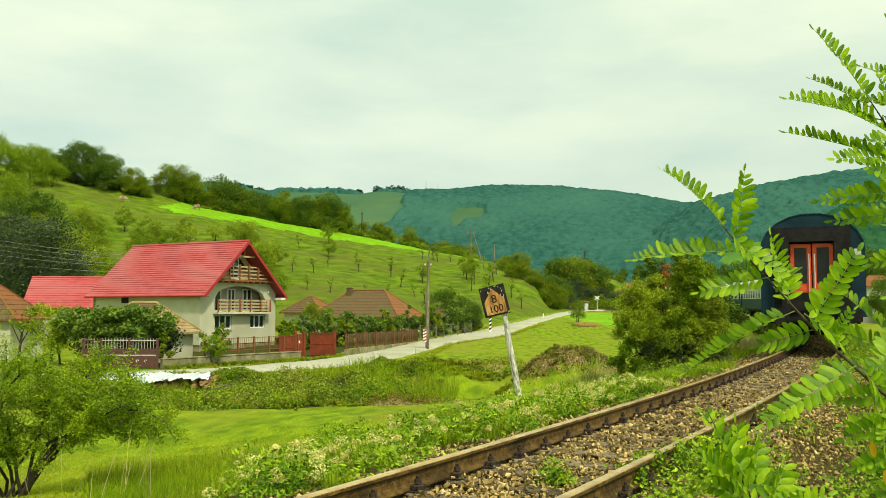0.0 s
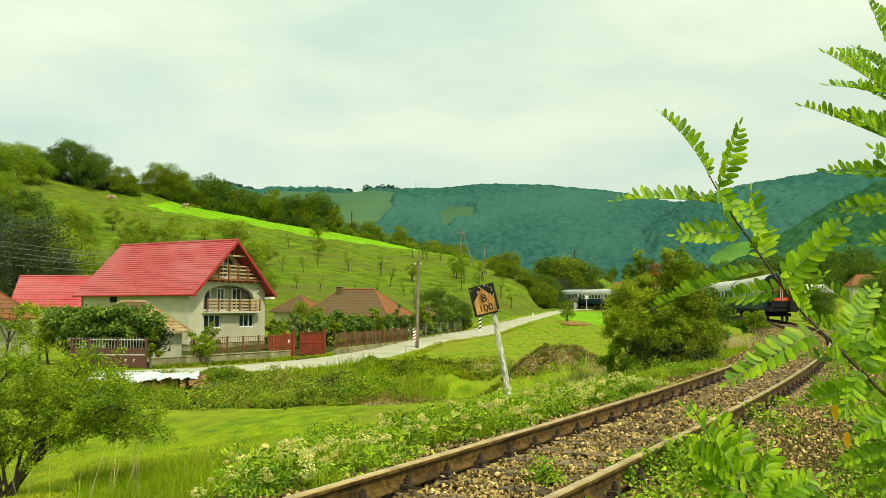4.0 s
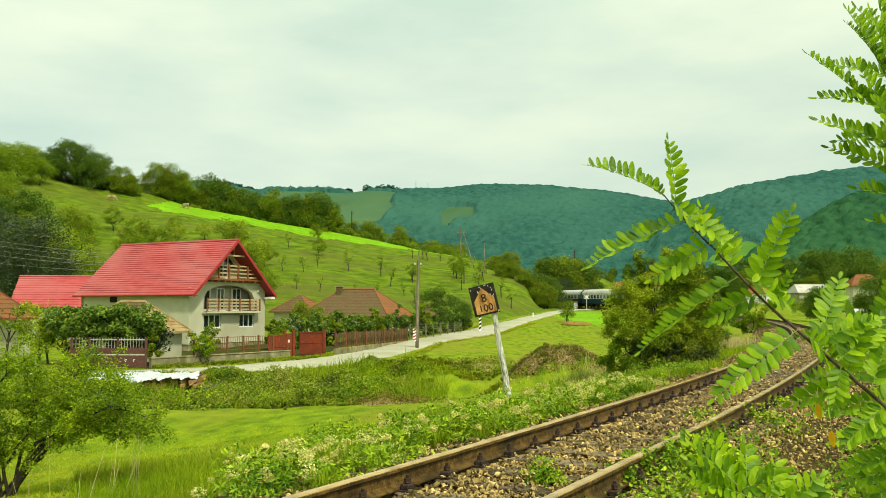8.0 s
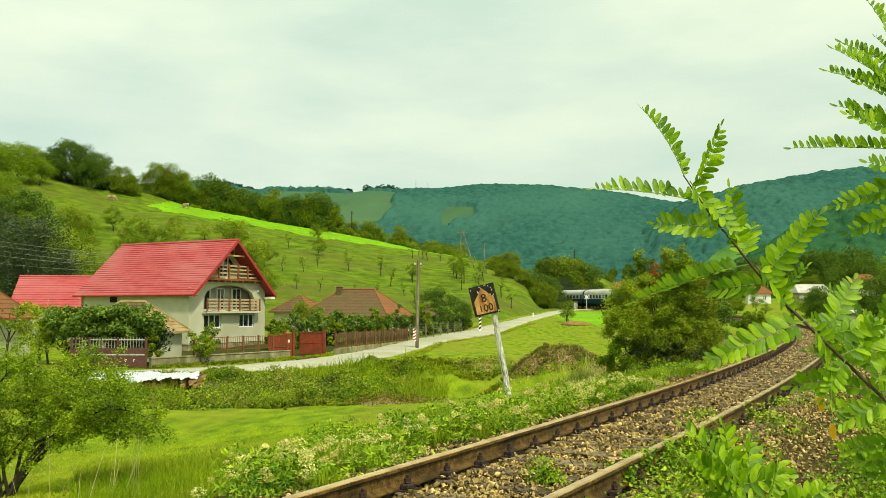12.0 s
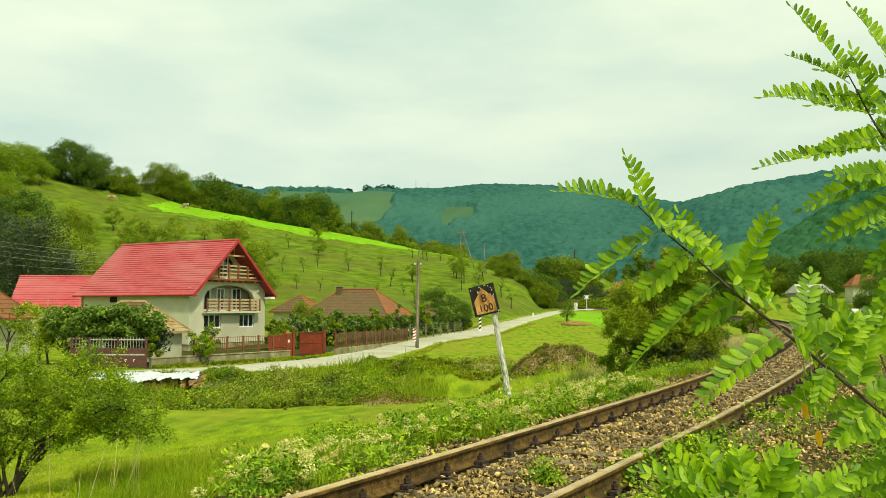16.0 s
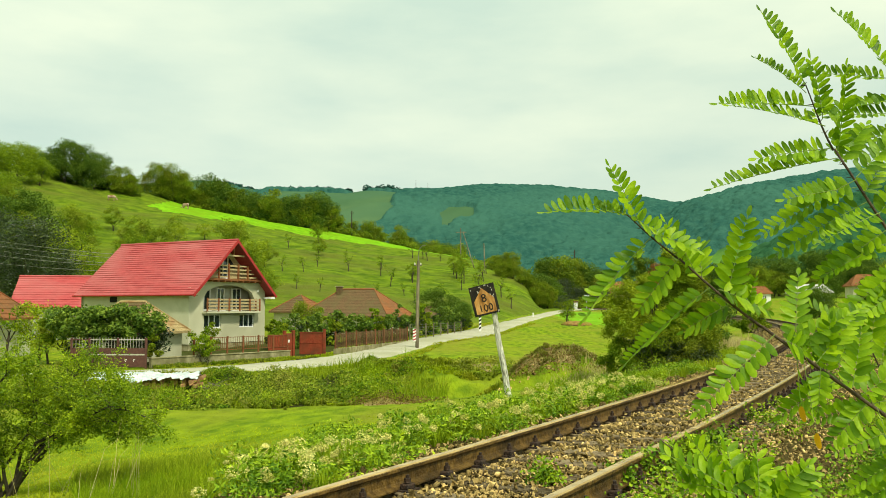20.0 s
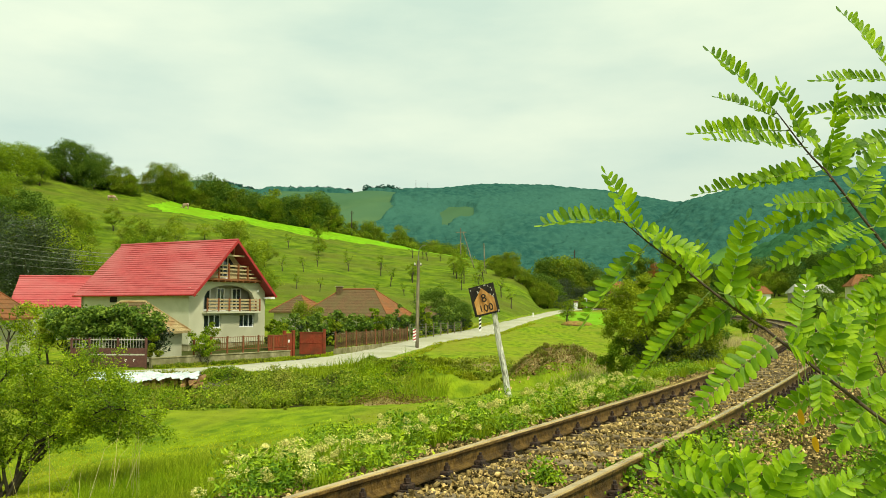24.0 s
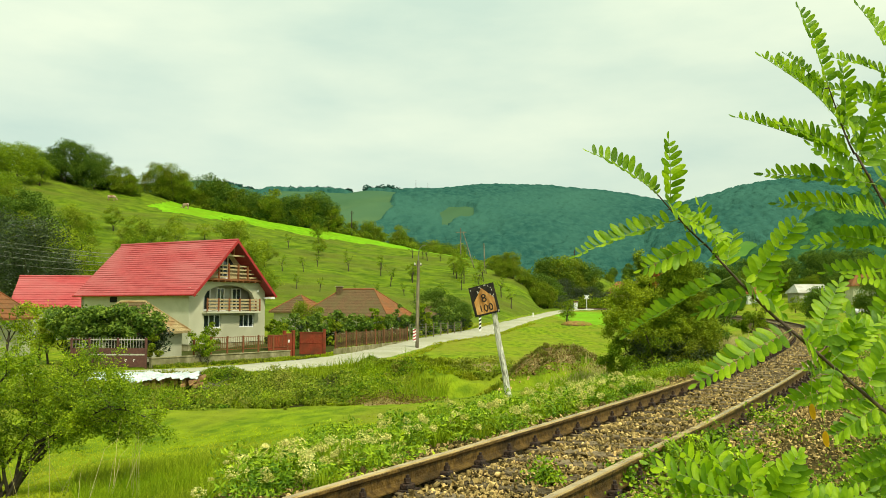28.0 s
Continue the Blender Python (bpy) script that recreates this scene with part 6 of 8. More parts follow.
def build_ground_cover():
    rng = np.random.default_rng(5)
    x, y = scatter(rng, 130000, -0.60, 0.30, 8.5, 27, 0.8)
    s, d = along(x, y)
    rx = np.interp(y, ROAD_Y, ROAD_X)
    keep = (d < -3.0) & (np.abs(x - rx) > 4.0) & (rng.random(len(x)) < np.clip((21 - y) / 7, 0, 1))
    x, y = x[keep], y[keep]
    build_grass("meadow_grass", "short bright green meadow grass", x, y, 0.05, 0.008, M_TURF, 1, 1.0)
    x, y = scatter(rng, 60000, -0.2, 0.35, 12, 40, 0.8)
    s, d = along(x, y)
    keep = (d < -2.0) & (d > -5.2) & (y > 13) & ((s > -6.5) | (wave(x, y, 1.2, 7) > -0.1)) & (x > -0.26 * y) | (((x - 4.8) ** 2 / 6 + (y - 23) ** 2 / 10) < 1)
    build_grass("tall_grass", "tall pale green grass along the ballast's edge", x[keep], y[keep], 0.26, 0.008, M_BLADE, 2, 0.38)
    c = rng.normal(size=(5200, 2)) * (0.75, 1.6) + (5.0, 24.6)
    s, d = along(c[:, 0], c[:, 1])
    c = c[d < -1.9]
    build_grass("dry_stalks", "pale half-dry grass at the shrub's foot", c[:, 0], c[:, 1], 0.26, 0.006, M_DRY, 12, 0.4)
    # tufts of taller grass near the camera on the left
    x, y = scatter(rng, 9000, -0.42, -0.16, 8.5, 14, 1.0)
    build_grass("tall_grass", "tall bright grass tufts in front", x, y, 0.20, 0.006, M_BLADE, 3, 0.4)
    x, y = scatter(rng, 34, -0.49, -0.34, 9.2, 11.5, 1.0)
    build_grass("dry_stalks", "few dry straw-coloured stalks", x, y, 0.8, 0.004, M_DRY, 4, 0.4)
    c = rng.normal(size=(1500, 2)) * (0.35, 1.3) + (11.9, 37)
    build_grass("dry_stalks", "patch of tan dry grass on the bank", c[:, 0], c[:, 1], 0.6, 0.006, M_DRY, 6, 0.3)
    x, y = scatter(rng, 26000, 0.02, 0.62, 3.5, 40, 0.9)
    s, d = along(x, y)
    keep = (d > 2.6)
    build_grass("verge_grass", "green grass on the verge right of the rails", x[keep], y[keep], 0.16, 0.008, M_BLADE, 7)


build_ground_cover()


def build_scrub():
    """The dense nettles and brambles on the far side of the field, and weeds by the rails."""
    rng = np.random.default_rng(31)
    hummocks = []
    while len(hummocks) < 170:
        x, y = rng.uniform(-17, -1.2), rng.uniform(24.0, 38.3)
        edge = 26.6 + 0.10 * (x + 8) + 1.3 * float(wave(x, 0.0, 0.55, 4)) + (3.4 if x > -1 else 0.0)
        bare = ((x + 1.2) / 1.2) ** 2 + ((y - 27.0) / 1.2) ** 2 < 1 or ((x - 1.6) / 1.1) ** 2 + ((y - 34.6) / 2.4) ** 2 < 1
        if y < edge or bare or (x > 0.7 and y < 33.5) or (abs(x + 11.2) < 2.6 and 30.2 < y < 34.6) or ((x - HEAP[0]) / 1.8) ** 2 + ((y - HEAP[1]) / 2.2) ** 2 < 1:
            continue
        h = rng.uniform(0.22, 0.95) * (0.55 if y > 36 else 1.0) * (0.45 if x > -6.5 and y > 32.5 else 1.0) * min(1.0, 0.45 + 0.35 * (y - edge)) * (0.5 if x > 1.8 or (y > 28.5 and abs(x + 11.2) < 4) else 1.0)
        hummocks.append((x, y, h, rng.uniform(0.4, 0.9)))
    hm = np.array(hummocks)
    i = np.repeat(np.arange(len(hm)), 460)
    d = rng.normal(size=(len(i), 3))
    d /= np.linalg.norm(d, axis=1)[:, None]
    d[:, 2] = np.abs(d[:, 2])
    k = rng.uniform(0.72, 1.06, len(i)) * (1 + 0.22 * wave(d[:, 0] * 3 + i, d[:, 1] * 3, 2.1, 2))
    x, y = hm[i, 0] + d[:, 0] * k * hm[i, 3], hm[i, 1] + d[:, 1] * k * hm[i, 3]
    z = ground(x, y) + d[:, 2] * k * hm[i, 2] + 0.02
    light = (np.arange(len(hm)) % 5 < 2)[i]
    p = np.stack([x, y, z], 1)
    tagged(link("scrub", leaf_mesh("scrub", p[~light], 0.095, 0.05, M_SCRUB, 32, flat=0.6), None), "dense dark green nettle scrub on the field's far bank", "scrub", kind="stuff")
    tagged(link("bramble_scrub", leaf_mesh("bramble_scrub", p[light] + (0, 0, 0.05), 0.085, 0.04, M_BRAMBLE, 37, flat=0.6), None), "lighter yellow-green bramble scrub among the nettles", "scrub", kind="stuff")
    # rank grass tufts on and between the hummocks
    tx, ty = rng.uniform(-17, 3.4, 4200), rng.uniform(25.5, 39.5, 4200)
    edge = 26.9 + 0.10 * (tx + 8) + 1.3 * wave(tx, 0 * tx, 0.55, 4) + 0.9 * wave(tx, ty, 1.7, 8) + np.where(tx > -1, 3.0, 0.0)
    keep = (ty > edge) & ~((np.abs(tx + 11.2) < 2.5) & (ty > 30.5) & (ty < 34.6)) & (wave(tx, ty, 0.9, 13) > -0.45) & (tx < -1.0 + 1.6 * wave(tx, ty, 0.8, 3))
    tx, ty = tx[keep], ty[keep]
    build_tufts("rank_tufts", "arching rank grass tufts on the overgrown bank", tx, ty, rng.uniform(0.16, 0.50, len(tx)) * np.where(ty > 37, 0.5, 1.0) * np.clip(0.75 + 0.7 * wave(tx, ty, 0.6, 21), 0.3, 1.4) * np.clip((ty - edge[keep]) / 1.3, 0.25, 1.0) * np.where((tx > -6.5) & (ty > 32.5), 0.55, 1.0), 60, M_RANK, 46, width=0.011)
    # withered brown weeds where the soil shows through
    a, rr = rng.uniform(0, 6.28, 1500), np.sqrt(rng.random(1500))
    x, y = -1.4 + 1.6 * rr * np.cos(a), 27.2 + 1.2 * rr * np.sin(a)
    me = leaf_mesh("withered_weeds", np.stack([x, y, ground(x, y) + 0.34 * (1 - rr * 0.6) * rng.random(1500)], 1), 0.08, 0.03, M_BROWNWEED, 38, flat=0.7)
    tagged(link("withered_weeds", me, None), "withered brown weeds on bare soil", "weeds", kind="stuff")
    a, rr = rng.uniform(0, 6.28, 2600), np.sqrt(rng.random(2600))
    x, y = 1.7 + 1.25 * rr * np.cos(a), 34.9 + 2.3 * rr * np.sin(a)
    keep = (((x - 1.75) / 0.4) ** 2 + ((y - 34.6) / 0.9) ** 2 > 1)
    me = leaf_mesh("bank_weeds", np.stack([x, y, ground(x, y) + 0.24 * rng.random(2600)], 1)[keep], 0.09, 0.045, M_BRAMBLE, 41, flat=0.7)
    tagged(link("bank_weeds", me, None), "low weeds round an eroded soil patch", "weeds", kind="stuff")
    n = 15000
    x, y = rng.uniform(-16, 0.2, n), rng.uniform(27.5, 37.5, n)
    keep = (wave(x, y, 0.7, 11) > 0.1) & ~((np.abs(x + 11.2) < 2.3) & (y < 33.9) & (y > 31.0))
    build_grass("rank_grass", "rank tall grass among the scrub", x[keep], y[keep], 0.62, 0.008, M_BLADE, 40, 0.4)
    # leafy weeds between the field and the ballast
    cx, cy = [], []
    while len(cx) < 440:
        s, d = rng.uniform(-17, 1), rng.uniform(-5.6, -1.45)
        if rng.random() < (0.5 + 0.5 * smooth01((s + 13) / 6)) * (1 if d > -4.4 else 0.4) and not (s > -6 and (d < -3.4 or rng.random() < 0.75)) and float(wave(s, d * 1.5, 1.4, 3)) > -0.2:
            px, py, th = track(s, d)
            if px > (-0.20 - 0.05 * rng.random()) * py:
                cx.append(px), cy.append(py)
    cx, cy = np.array(cx), np.array(cy)
    cz = ground(cx, cy)
    hgt = rng.uniform(0.08, 0.36, len(cx)) * np.where(rng.random(len(cx)) < 0.15, 1.5, 1.0)
    per = 180
    i = np.repeat(np.arange(len(cx)), per)
    r = rng.normal(size=(len(i), 2)) * 0.15
    z = cz[i] + hgt[i] * rng.random(len(i)) ** 0.55 * np.exp(-3 * (r ** 2).sum(1))
    me = leaf_mesh("lineside_weeds", np.stack([cx[i] + r[:, 0], cy[i] + r[:, 1], z], 1), 0.062, 0.021, M_WEED, 33, flat=0.9)
    tagged(link("lineside_weeds", me, None), "leafy green weeds along the rails", "weeds", kind="stuff")
    keep = rng.random(len(cx)) < 0.55
    build_tufts("lineside_tufts", "fresh grass tufts among the lineside weeds", cx[keep] + rng.normal(0, 0.2, keep.sum()), cy[keep] + rng.normal(0, 0.2, keep.sum()), rng.uniform(0.15, 0.38, keep.sum()), 46, M_BLADE, 47, width=0.0045)
    # fluffy faded flower heads, in clusters along the ballast's edge
    hx, hy, hz = [], [], []
    for _ in range(120):
        s = rng.uniform(-17, -4.5)
        d = -1.5 - (abs(rng.normal()) * 0.45 if rng.random() < 0.72 else rng.uniform(0.4, 3.2))
        px, py, th = track(s, d)
        if px < -0.25 * py or (s < -9 and rng.random() < 0.1):
            continue
        top, wide = rng.uniform(0.16, 0.42), rng.uniform(0.10, 0.28)
        for _ in range(int(rng.integers(1, 6))):
            u, v = rng.normal(size=2) * wide
            hx.append(px + u), hy.append(py + v), hz.append(top - 0.9 * (u * u + v * v) + rng.normal() * 0.03)
    hx, hy = np.array(hx), np.array(hy)
    hz = ground(hx, hy) + np.maximum(hz, 0.12)
    i = np.repeat(np.arange(len(hx)), 110)
    d = rng.normal(size=(len(i), 3))
    d *= (rng.uniform(0.035, 0.085, len(hx))[i] * rng.random(len(i)) ** 0.3 / np.linalg.norm(d, axis=1))[:, None]
    me = leaf_mesh("flower_heads", np.stack([hx[i], hy[i], hz[i]], 1) + d * (1, 1, 0.75), 0.026, 0.011, M_HEAD, 34, flat=1.0)
    tagged(link("flower_heads", me, None), "fluffy faded cream flower heads of lineside weeds", "flowers", kind="stuff")
    # weeds on the verge right of the rails and between the rails
    cx, cy = [], []
    for _ in range(760):
        s = rng.uniform(-17, 26)
        d = rng.choice([rng.uniform(1.0, 1.7), rng.uniform(1.9, 5.5), rng.uniform(2.4, 7.5)])
        if 0.9 < d < 2.6 and -12 < s < 4 and rng.random() < 0.86:
            continue
        px, py, th = track(s, d)
        if math.hypot(px, py) > 2.6:
            cx.append(px), cy.append(py)
    for _ in range(620):
        px, py, th = track(rng.uniform(-17, 4), 2.9 + 5.0 * rng.random())
        if math.hypot(px, py) > 2.6:
            cx.append(px), cy.append(py)
    for s, d in ((-9.5, 0.35), (-11.2, 0.95), (-12.4, 1.0), (-9.2, 0.98), (-7.2, 1.0), (-13.4, 0.98)):
        px, py, th = track(s, d)
        cx += [px] * 2
        cy += [py] * 2
    for _ in range(420):
        px, py, th = track(rng.uniform(-14.5, -1), 2.2 + 3.4 * rng.random())
        if math.hypot(px, py) > 2.6 and float(wave(px, py, 1.6, 4)) > -0.25:
            cx.append(px), cy.append(py)
    loose = len(cx)
    for x, y, n in ((0.85, 7.35, 4), (1.75, 7.75, 4), (2.12, 8.2, 4), (2.45, 8.6, 4), (1.48, 7.35, 4), (2.8, 9.0, 3), (2.6, 7.6, 6), (2.2, 7.4, 6)):
        cx += [x + rng.normal() * 0.02 for _ in range(n)]
        cy += [y + rng.normal() * 0.03 for _ in range(n)]
    cx, cy = np.array(cx), np.array(cy)
    i = np.repeat(np.arange(len(cx)), 120)
    r = rng.normal(size=(len(i), 2)) * np.where(i < loose, 0.14, 0.07)[:, None]
    s, d = along(cx[i] + r[:, 0], cy[i] + r[:, 1])
    z = np.maximum(ground(cx[i] + r[:, 0], cy[i] + r[:, 1]), np.where(np.abs(d) < 1.4, -0.2, -9)) + 0.22 * rng.random(len(i)) * rng.uniform(0.4, 1.2, len(cx))[i]
    me = leaf_mesh("verge_weeds", np.stack([cx[i] + r[:, 0], cy[i] + r[:, 1], z], 1), 0.045, 0.026, M_WEED, 35, flat=0.9)
    tagged(link("verge_weeds", me, None), "low green weeds on the stony verge", "weeds", kind="stuff")
    # short turf over the bank and the hollow beside it
    tx, ty = rng.uniform(-3.6, 6.4, 6500), rng.uniform(27.5, 41.5, 6500)
    ty = ty + 1.2 * wave(tx, 0 * tx, 0.9, 4) * (ty < 30)
    sd = along(tx, ty)[1]
    heap = ((tx - HEAP[0]) / 1.9) ** 2 + ((ty - HEAP[1]) / 2.2) ** 2 < 1 + 0.3 * wave(tx, ty, 1.9, 2)
    bare = ((tx - 1.6) / 0.42) ** 2 + ((ty - 34.6) / 1.5) ** 2 < 1 + 0.5 * wave(tx, ty, 2.1, 6)
    keep = (sd < -3.2) & ~heap & ~bare & ~((ty > 28.0) & (ty < 32.6 + 0.7 * wave(tx, ty, 1.1, 3)) & (tx > -0.6 + 0.5 * wave(tx, ty, 1.3, 6))) & ((ty < 39.5) | (np.abs(tx - np.interp(ty, ROAD_Y, ROAD_X)) > 3.0)) & (tx < 0.19 * ty)
    u, w = tx[keep], ty[keep]
    tall = np.clip(0.13 + 0.15 * wave(u, w, 0.75, 9) + 0.09 * wave(u, w, 2.2, 5), 0.045, 0.34)
    lush = wave(u, w, 0.6, 17) + rng.normal(0, 0.35, len(u)) > 0.25
    build_tufts("bank_turf", "short bright turf on the grassy bank", u[~lush], w[~lush], tall[~lush], 26, M_TURF, 47, width=0.012, flat=0.2)
    build_tufts("bank_turf", "darker rank tufts in the grassy bank", u[lush], w[lush], tall[lush] * 1.3, 30, M_RANK, 48, width=0.011, flat=0.15)
    u, w = tx[heap], ty[heap]
    front = (w < HEAP[1] - 0.35) & (u < HEAP[0] + 0.5) & (wave(u, w, 2.3, 8) > -0.5)
    u, w = u[~front], w[~front]
    build_tufts("heap_grass", "dull olive grass over an old soil heap", u, w, rng.uniform(0.07, 0.20, len(u)), 26, M_MOSSY, 49, width=0.012, flat=0.25)
    # grass along the road's edges
    ty = rng.uniform(44, 118, 1500)
    rx, side = np.interp(ty, ROAD_Y, ROAD_X), np.where(rng.random(1500) < 0.5, -1, 1)
    slope = np.interp(ty, [44, 50, 60, 82, 94, 118], [1.0, 0.85, 0.45, 0.35, 0.5, 0.3])
    tx = rx + side * (np.interp(ty, [44, 60, 85, 110], [2.9, 2.6, 2.1, 2.2]) * np.sqrt(1 + slope ** 2) * 1.08 + rng.random(1500) * 0.9)
    build_tufts("road_edge_grass", "grass that creeps over the gravel road's edges", tx, ty, rng.uniform(0.08, 0.26, 1500), 14, M_TURF, 51, width=0.014, flat=0.3)
    k, o = rng.random(420), 0.2 + 0.9 * rng.random(420) ** 1.5
    build_tufts("wall_foot_grass", "uncut grass along the foot of the garden wall", -17.6 + 6.7 * k + 0.81 * o, 52.4 + 9.4 * k - 0.58 * o, rng.uniform(0.10, 0.36, 420), 18, M_RANK, 52, width=0.012)
    # pale stones that have rolled down the heap
    bm = bmesh.new()
    for _ in range(46):
        x, y = HEAP[0] + rng.normal(-0.55, 0.8), HEAP[1] + rng.normal(-1.35, 0.45)
        r = rng.uniform(0.03, 0.085)
        m = pose(x, y, gz(x, y) + 0.3 * r, rng.uniform(0, 360), rng.uniform(0, 360), 0) @ Matrix.Diagonal((r, r * rng.uniform(0.6, 1), r * rng.uniform(0.5, 0.9), 1))
        bmesh.ops.create_icosphere(bm, subdivisions=1, radius=1.0, matrix=m)
    ob = part("heap_stones", bm, M_STONE, None)
    tagged(ob, "pale stones scattered below the soil heap", "stones", kind="stuff")
    # dry weeds and creeper on the soil heap
    a, rr = rng.uniform(0, 6.28, 2600), np.sqrt(rng.random(2600)) * 1.6
    x, y = HEAP[0] + rr * np.cos(a) * 1.1, HEAP[1] + rr * np.sin(a) * 1.2
    me = leaf_mesh("heap_weeds", np.stack([x, y, ground(x, y) + 0.10 * rng.random(len(x))], 1), 0.05, 0.025, M_SCRUB, 36, flat=0.9)
    tagged(link("heap_weeds", me, None), "creeping weeds on the overgrown soil heap", "weeds", kind="stuff")
    a, rr = rng.uniform(0, 6.28, 1800), np.sqrt(rng.random(1800))
    x, y = HEAP[0] + 0.1 + 1.5 * rr * np.cos(a), HEAP[1] - 1.0 + 1.0 * rr * np.sin(a)
    me = leaf_mesh("withered_weeds", np.stack([x, y, ground(x, y) + 0.16 * rng.random(1800)], 1), 0.075, 0.03, M_BROWNWEED, 39, flat=0.7)
    tagged(link("withered_weeds", me, None), "withered brown weeds on the soil heap's flank", "weeds", kind="stuff")


build_scrub()


def build_hedgerow():
    """Bushes that close the view behind the level crossing and along the far side of the line."""
    rng = np.random.default_rng(91)
    n = 15000
    t = rng.random(n)
    x, y = 20 + 46 * t + rng.normal(0, 1.2, n), 201 + 30 * t + rng.normal(0, 1.5, n)
    h = 2.2 + 1.6 * wave(x, y, 0.55, 3) + 0.8 * wave(x, y, 1.7, 5)
    z = ground(x, y) + np.maximum(h, 0.7) * rng.random(n) ** 0.6
    tagged(link("hedgerow", leaf_mesh("hedgerow", np.stack([x, y, z], 1), 0.42, 0.26, M_LEAF_A, 92), None), "green hedgerow beyond the level crossing", "hedge", kind="stuff")


build_hedgerow()


def build_crest_hedge():
    """A broken hedge of low bushes along the top of the pasture hill."""
    rng = np.random.default_rng(95)
    n = 17000
    x = rng.uniform(-112, 14, n)
    y = np.interp(x, CREST_X, CREST_Y) + rng.normal(0, 1.6, n) + 3.5
    h = np.where(x < -76, 0.9, 1.9) * np.clip(0.9 + 1.2 * wave(x, y * 0.2, 0.45, 8), 0.25, 2.0)
    z = ground(x, y) + h * rng.random(n) ** 0.6
    tagged(link("crest_hedge", leaf_mesh("crest_hedge", np.stack([x, y, z], 1), 0.40, 0.25, M_LEAF_A, 96), None), "broken hedge of low bushes along the hilltop", "hedge", kind="stuff")


build_crest_hedge()


def cow(x, y, turn):
    """A small grazing cow."""
    th = empty("cow", pose(x, y, gz(x, y) - 0.05, 0, 0, turn), "white and tan cow grazing on the hillside", "cow", "cows on the hill")
    part("body", boxes((-0.85, 0.75, -0.32, 0.32, 0.65, 1.38), bevel=0.16), M_COW, th)
    part("head", boxes((0.9, 1.3, -0.13, 0.13, 0.45, 0.75), bevel=0.06, m=pose(0, 0, 0.1, 0, 12, 0)), M_COW, th)
    part("neck", tube(bmesh.new(), [(0.6, 0, 1.15), (0.85, 0, 0.95), (1.0, 0, 0.7)], 0.22, 0.13, 7), M_COW, th)
    for lx in (-0.65, 0.55):
        for ly in (-0.2, 0.2):
            part("leg", tube(bmesh.new(), [(lx, ly, 0.75), (lx, ly, 0.0)], 0.09, 0.06, 6), M_COW, th)
    part("tail", tube(bmesh.new(), [(-0.83, 0, 1.25), (-0.95, 0, 0.9), (-0.93, 0, 0.5)], 0.03, 0.02, 5), M_COW, th)


cow(-79.3, 206.0, 20)
cow(-64.5, 216.0, 160)


def soil_mound(x, y, wide, deep, high, seed):
    """A small trodden mound of dug earth."""
    rng = random.Random(seed)
    bm = bmesh.new()
    bmesh.ops.create_icosphere(bm, subdivisions=4, radius=1.0)
    for v in bm.verts:
        k = 1 + rng.uniform(-0.06, 0.06)
        v.co = Vector((v.co.x * wide * k, v.co.y * deep * k, max(v.co.z, -0.3) * high * k))
    ob = part("soil_mound", bm, M_REDSOIL, None, smooth=True)
    ob.matrix_basis = pose(x, y, gz(x, y))
    tagged(ob, "small mound of reddish dug soil in the meadow", "soil mound")


soil_mound(17.4, 113.5, 2.0, 1.6, 0.55, 3)


# ---- the train ----
SIDE = [(-1.41, 1.02), (-1.41, 2.95), (-1.37, 3.22), (-1.22, 3.52), (-0.95, 3.78), (-0.6, 3.95), (-0.25, 4.03), (0.25, 4.03), (0.6, 3.95), (0.95, 3.78), (1.22, 3.52), (1.37, 3.22), (1.41, 2.95), (1.41, 1.02)]


def band(z0, z1, y0, y1, x=1.41):
    return boxes((-x, x, y0, y1, z0, z1))


def build_bogie(th, y):
    bg = part("bogie", boxes((-1.05, -0.88, y - 1.6, y + 1.6, 0.42, 0.72), (0.88, 1.05, y - 1.6, y + 1.6, 0.42, 0.72), (-0.9, 0.9, y - 0.25, y + 0.25, 0.40, 0.8), bevel=0.03), M_SOOT, th, "sooty bogie frame")
    for dy in (-1.25, 1.25):
        for x in (-0.75, 0.75):
            bm = bmesh.new()
            tube(bm, [(x - 0.065, y + dy, 0.46), (x + 0.065, y + dy, 0.46)], 0.46, 0.46, 20)
            tube(bm, [(x - 0.09, y + dy, 0.46), (x + 0.09, y + dy, 0.46)], 0.16, 0.16, 10)
            part("wheel", bm, M_IRON, bg, "dark steel wheel")


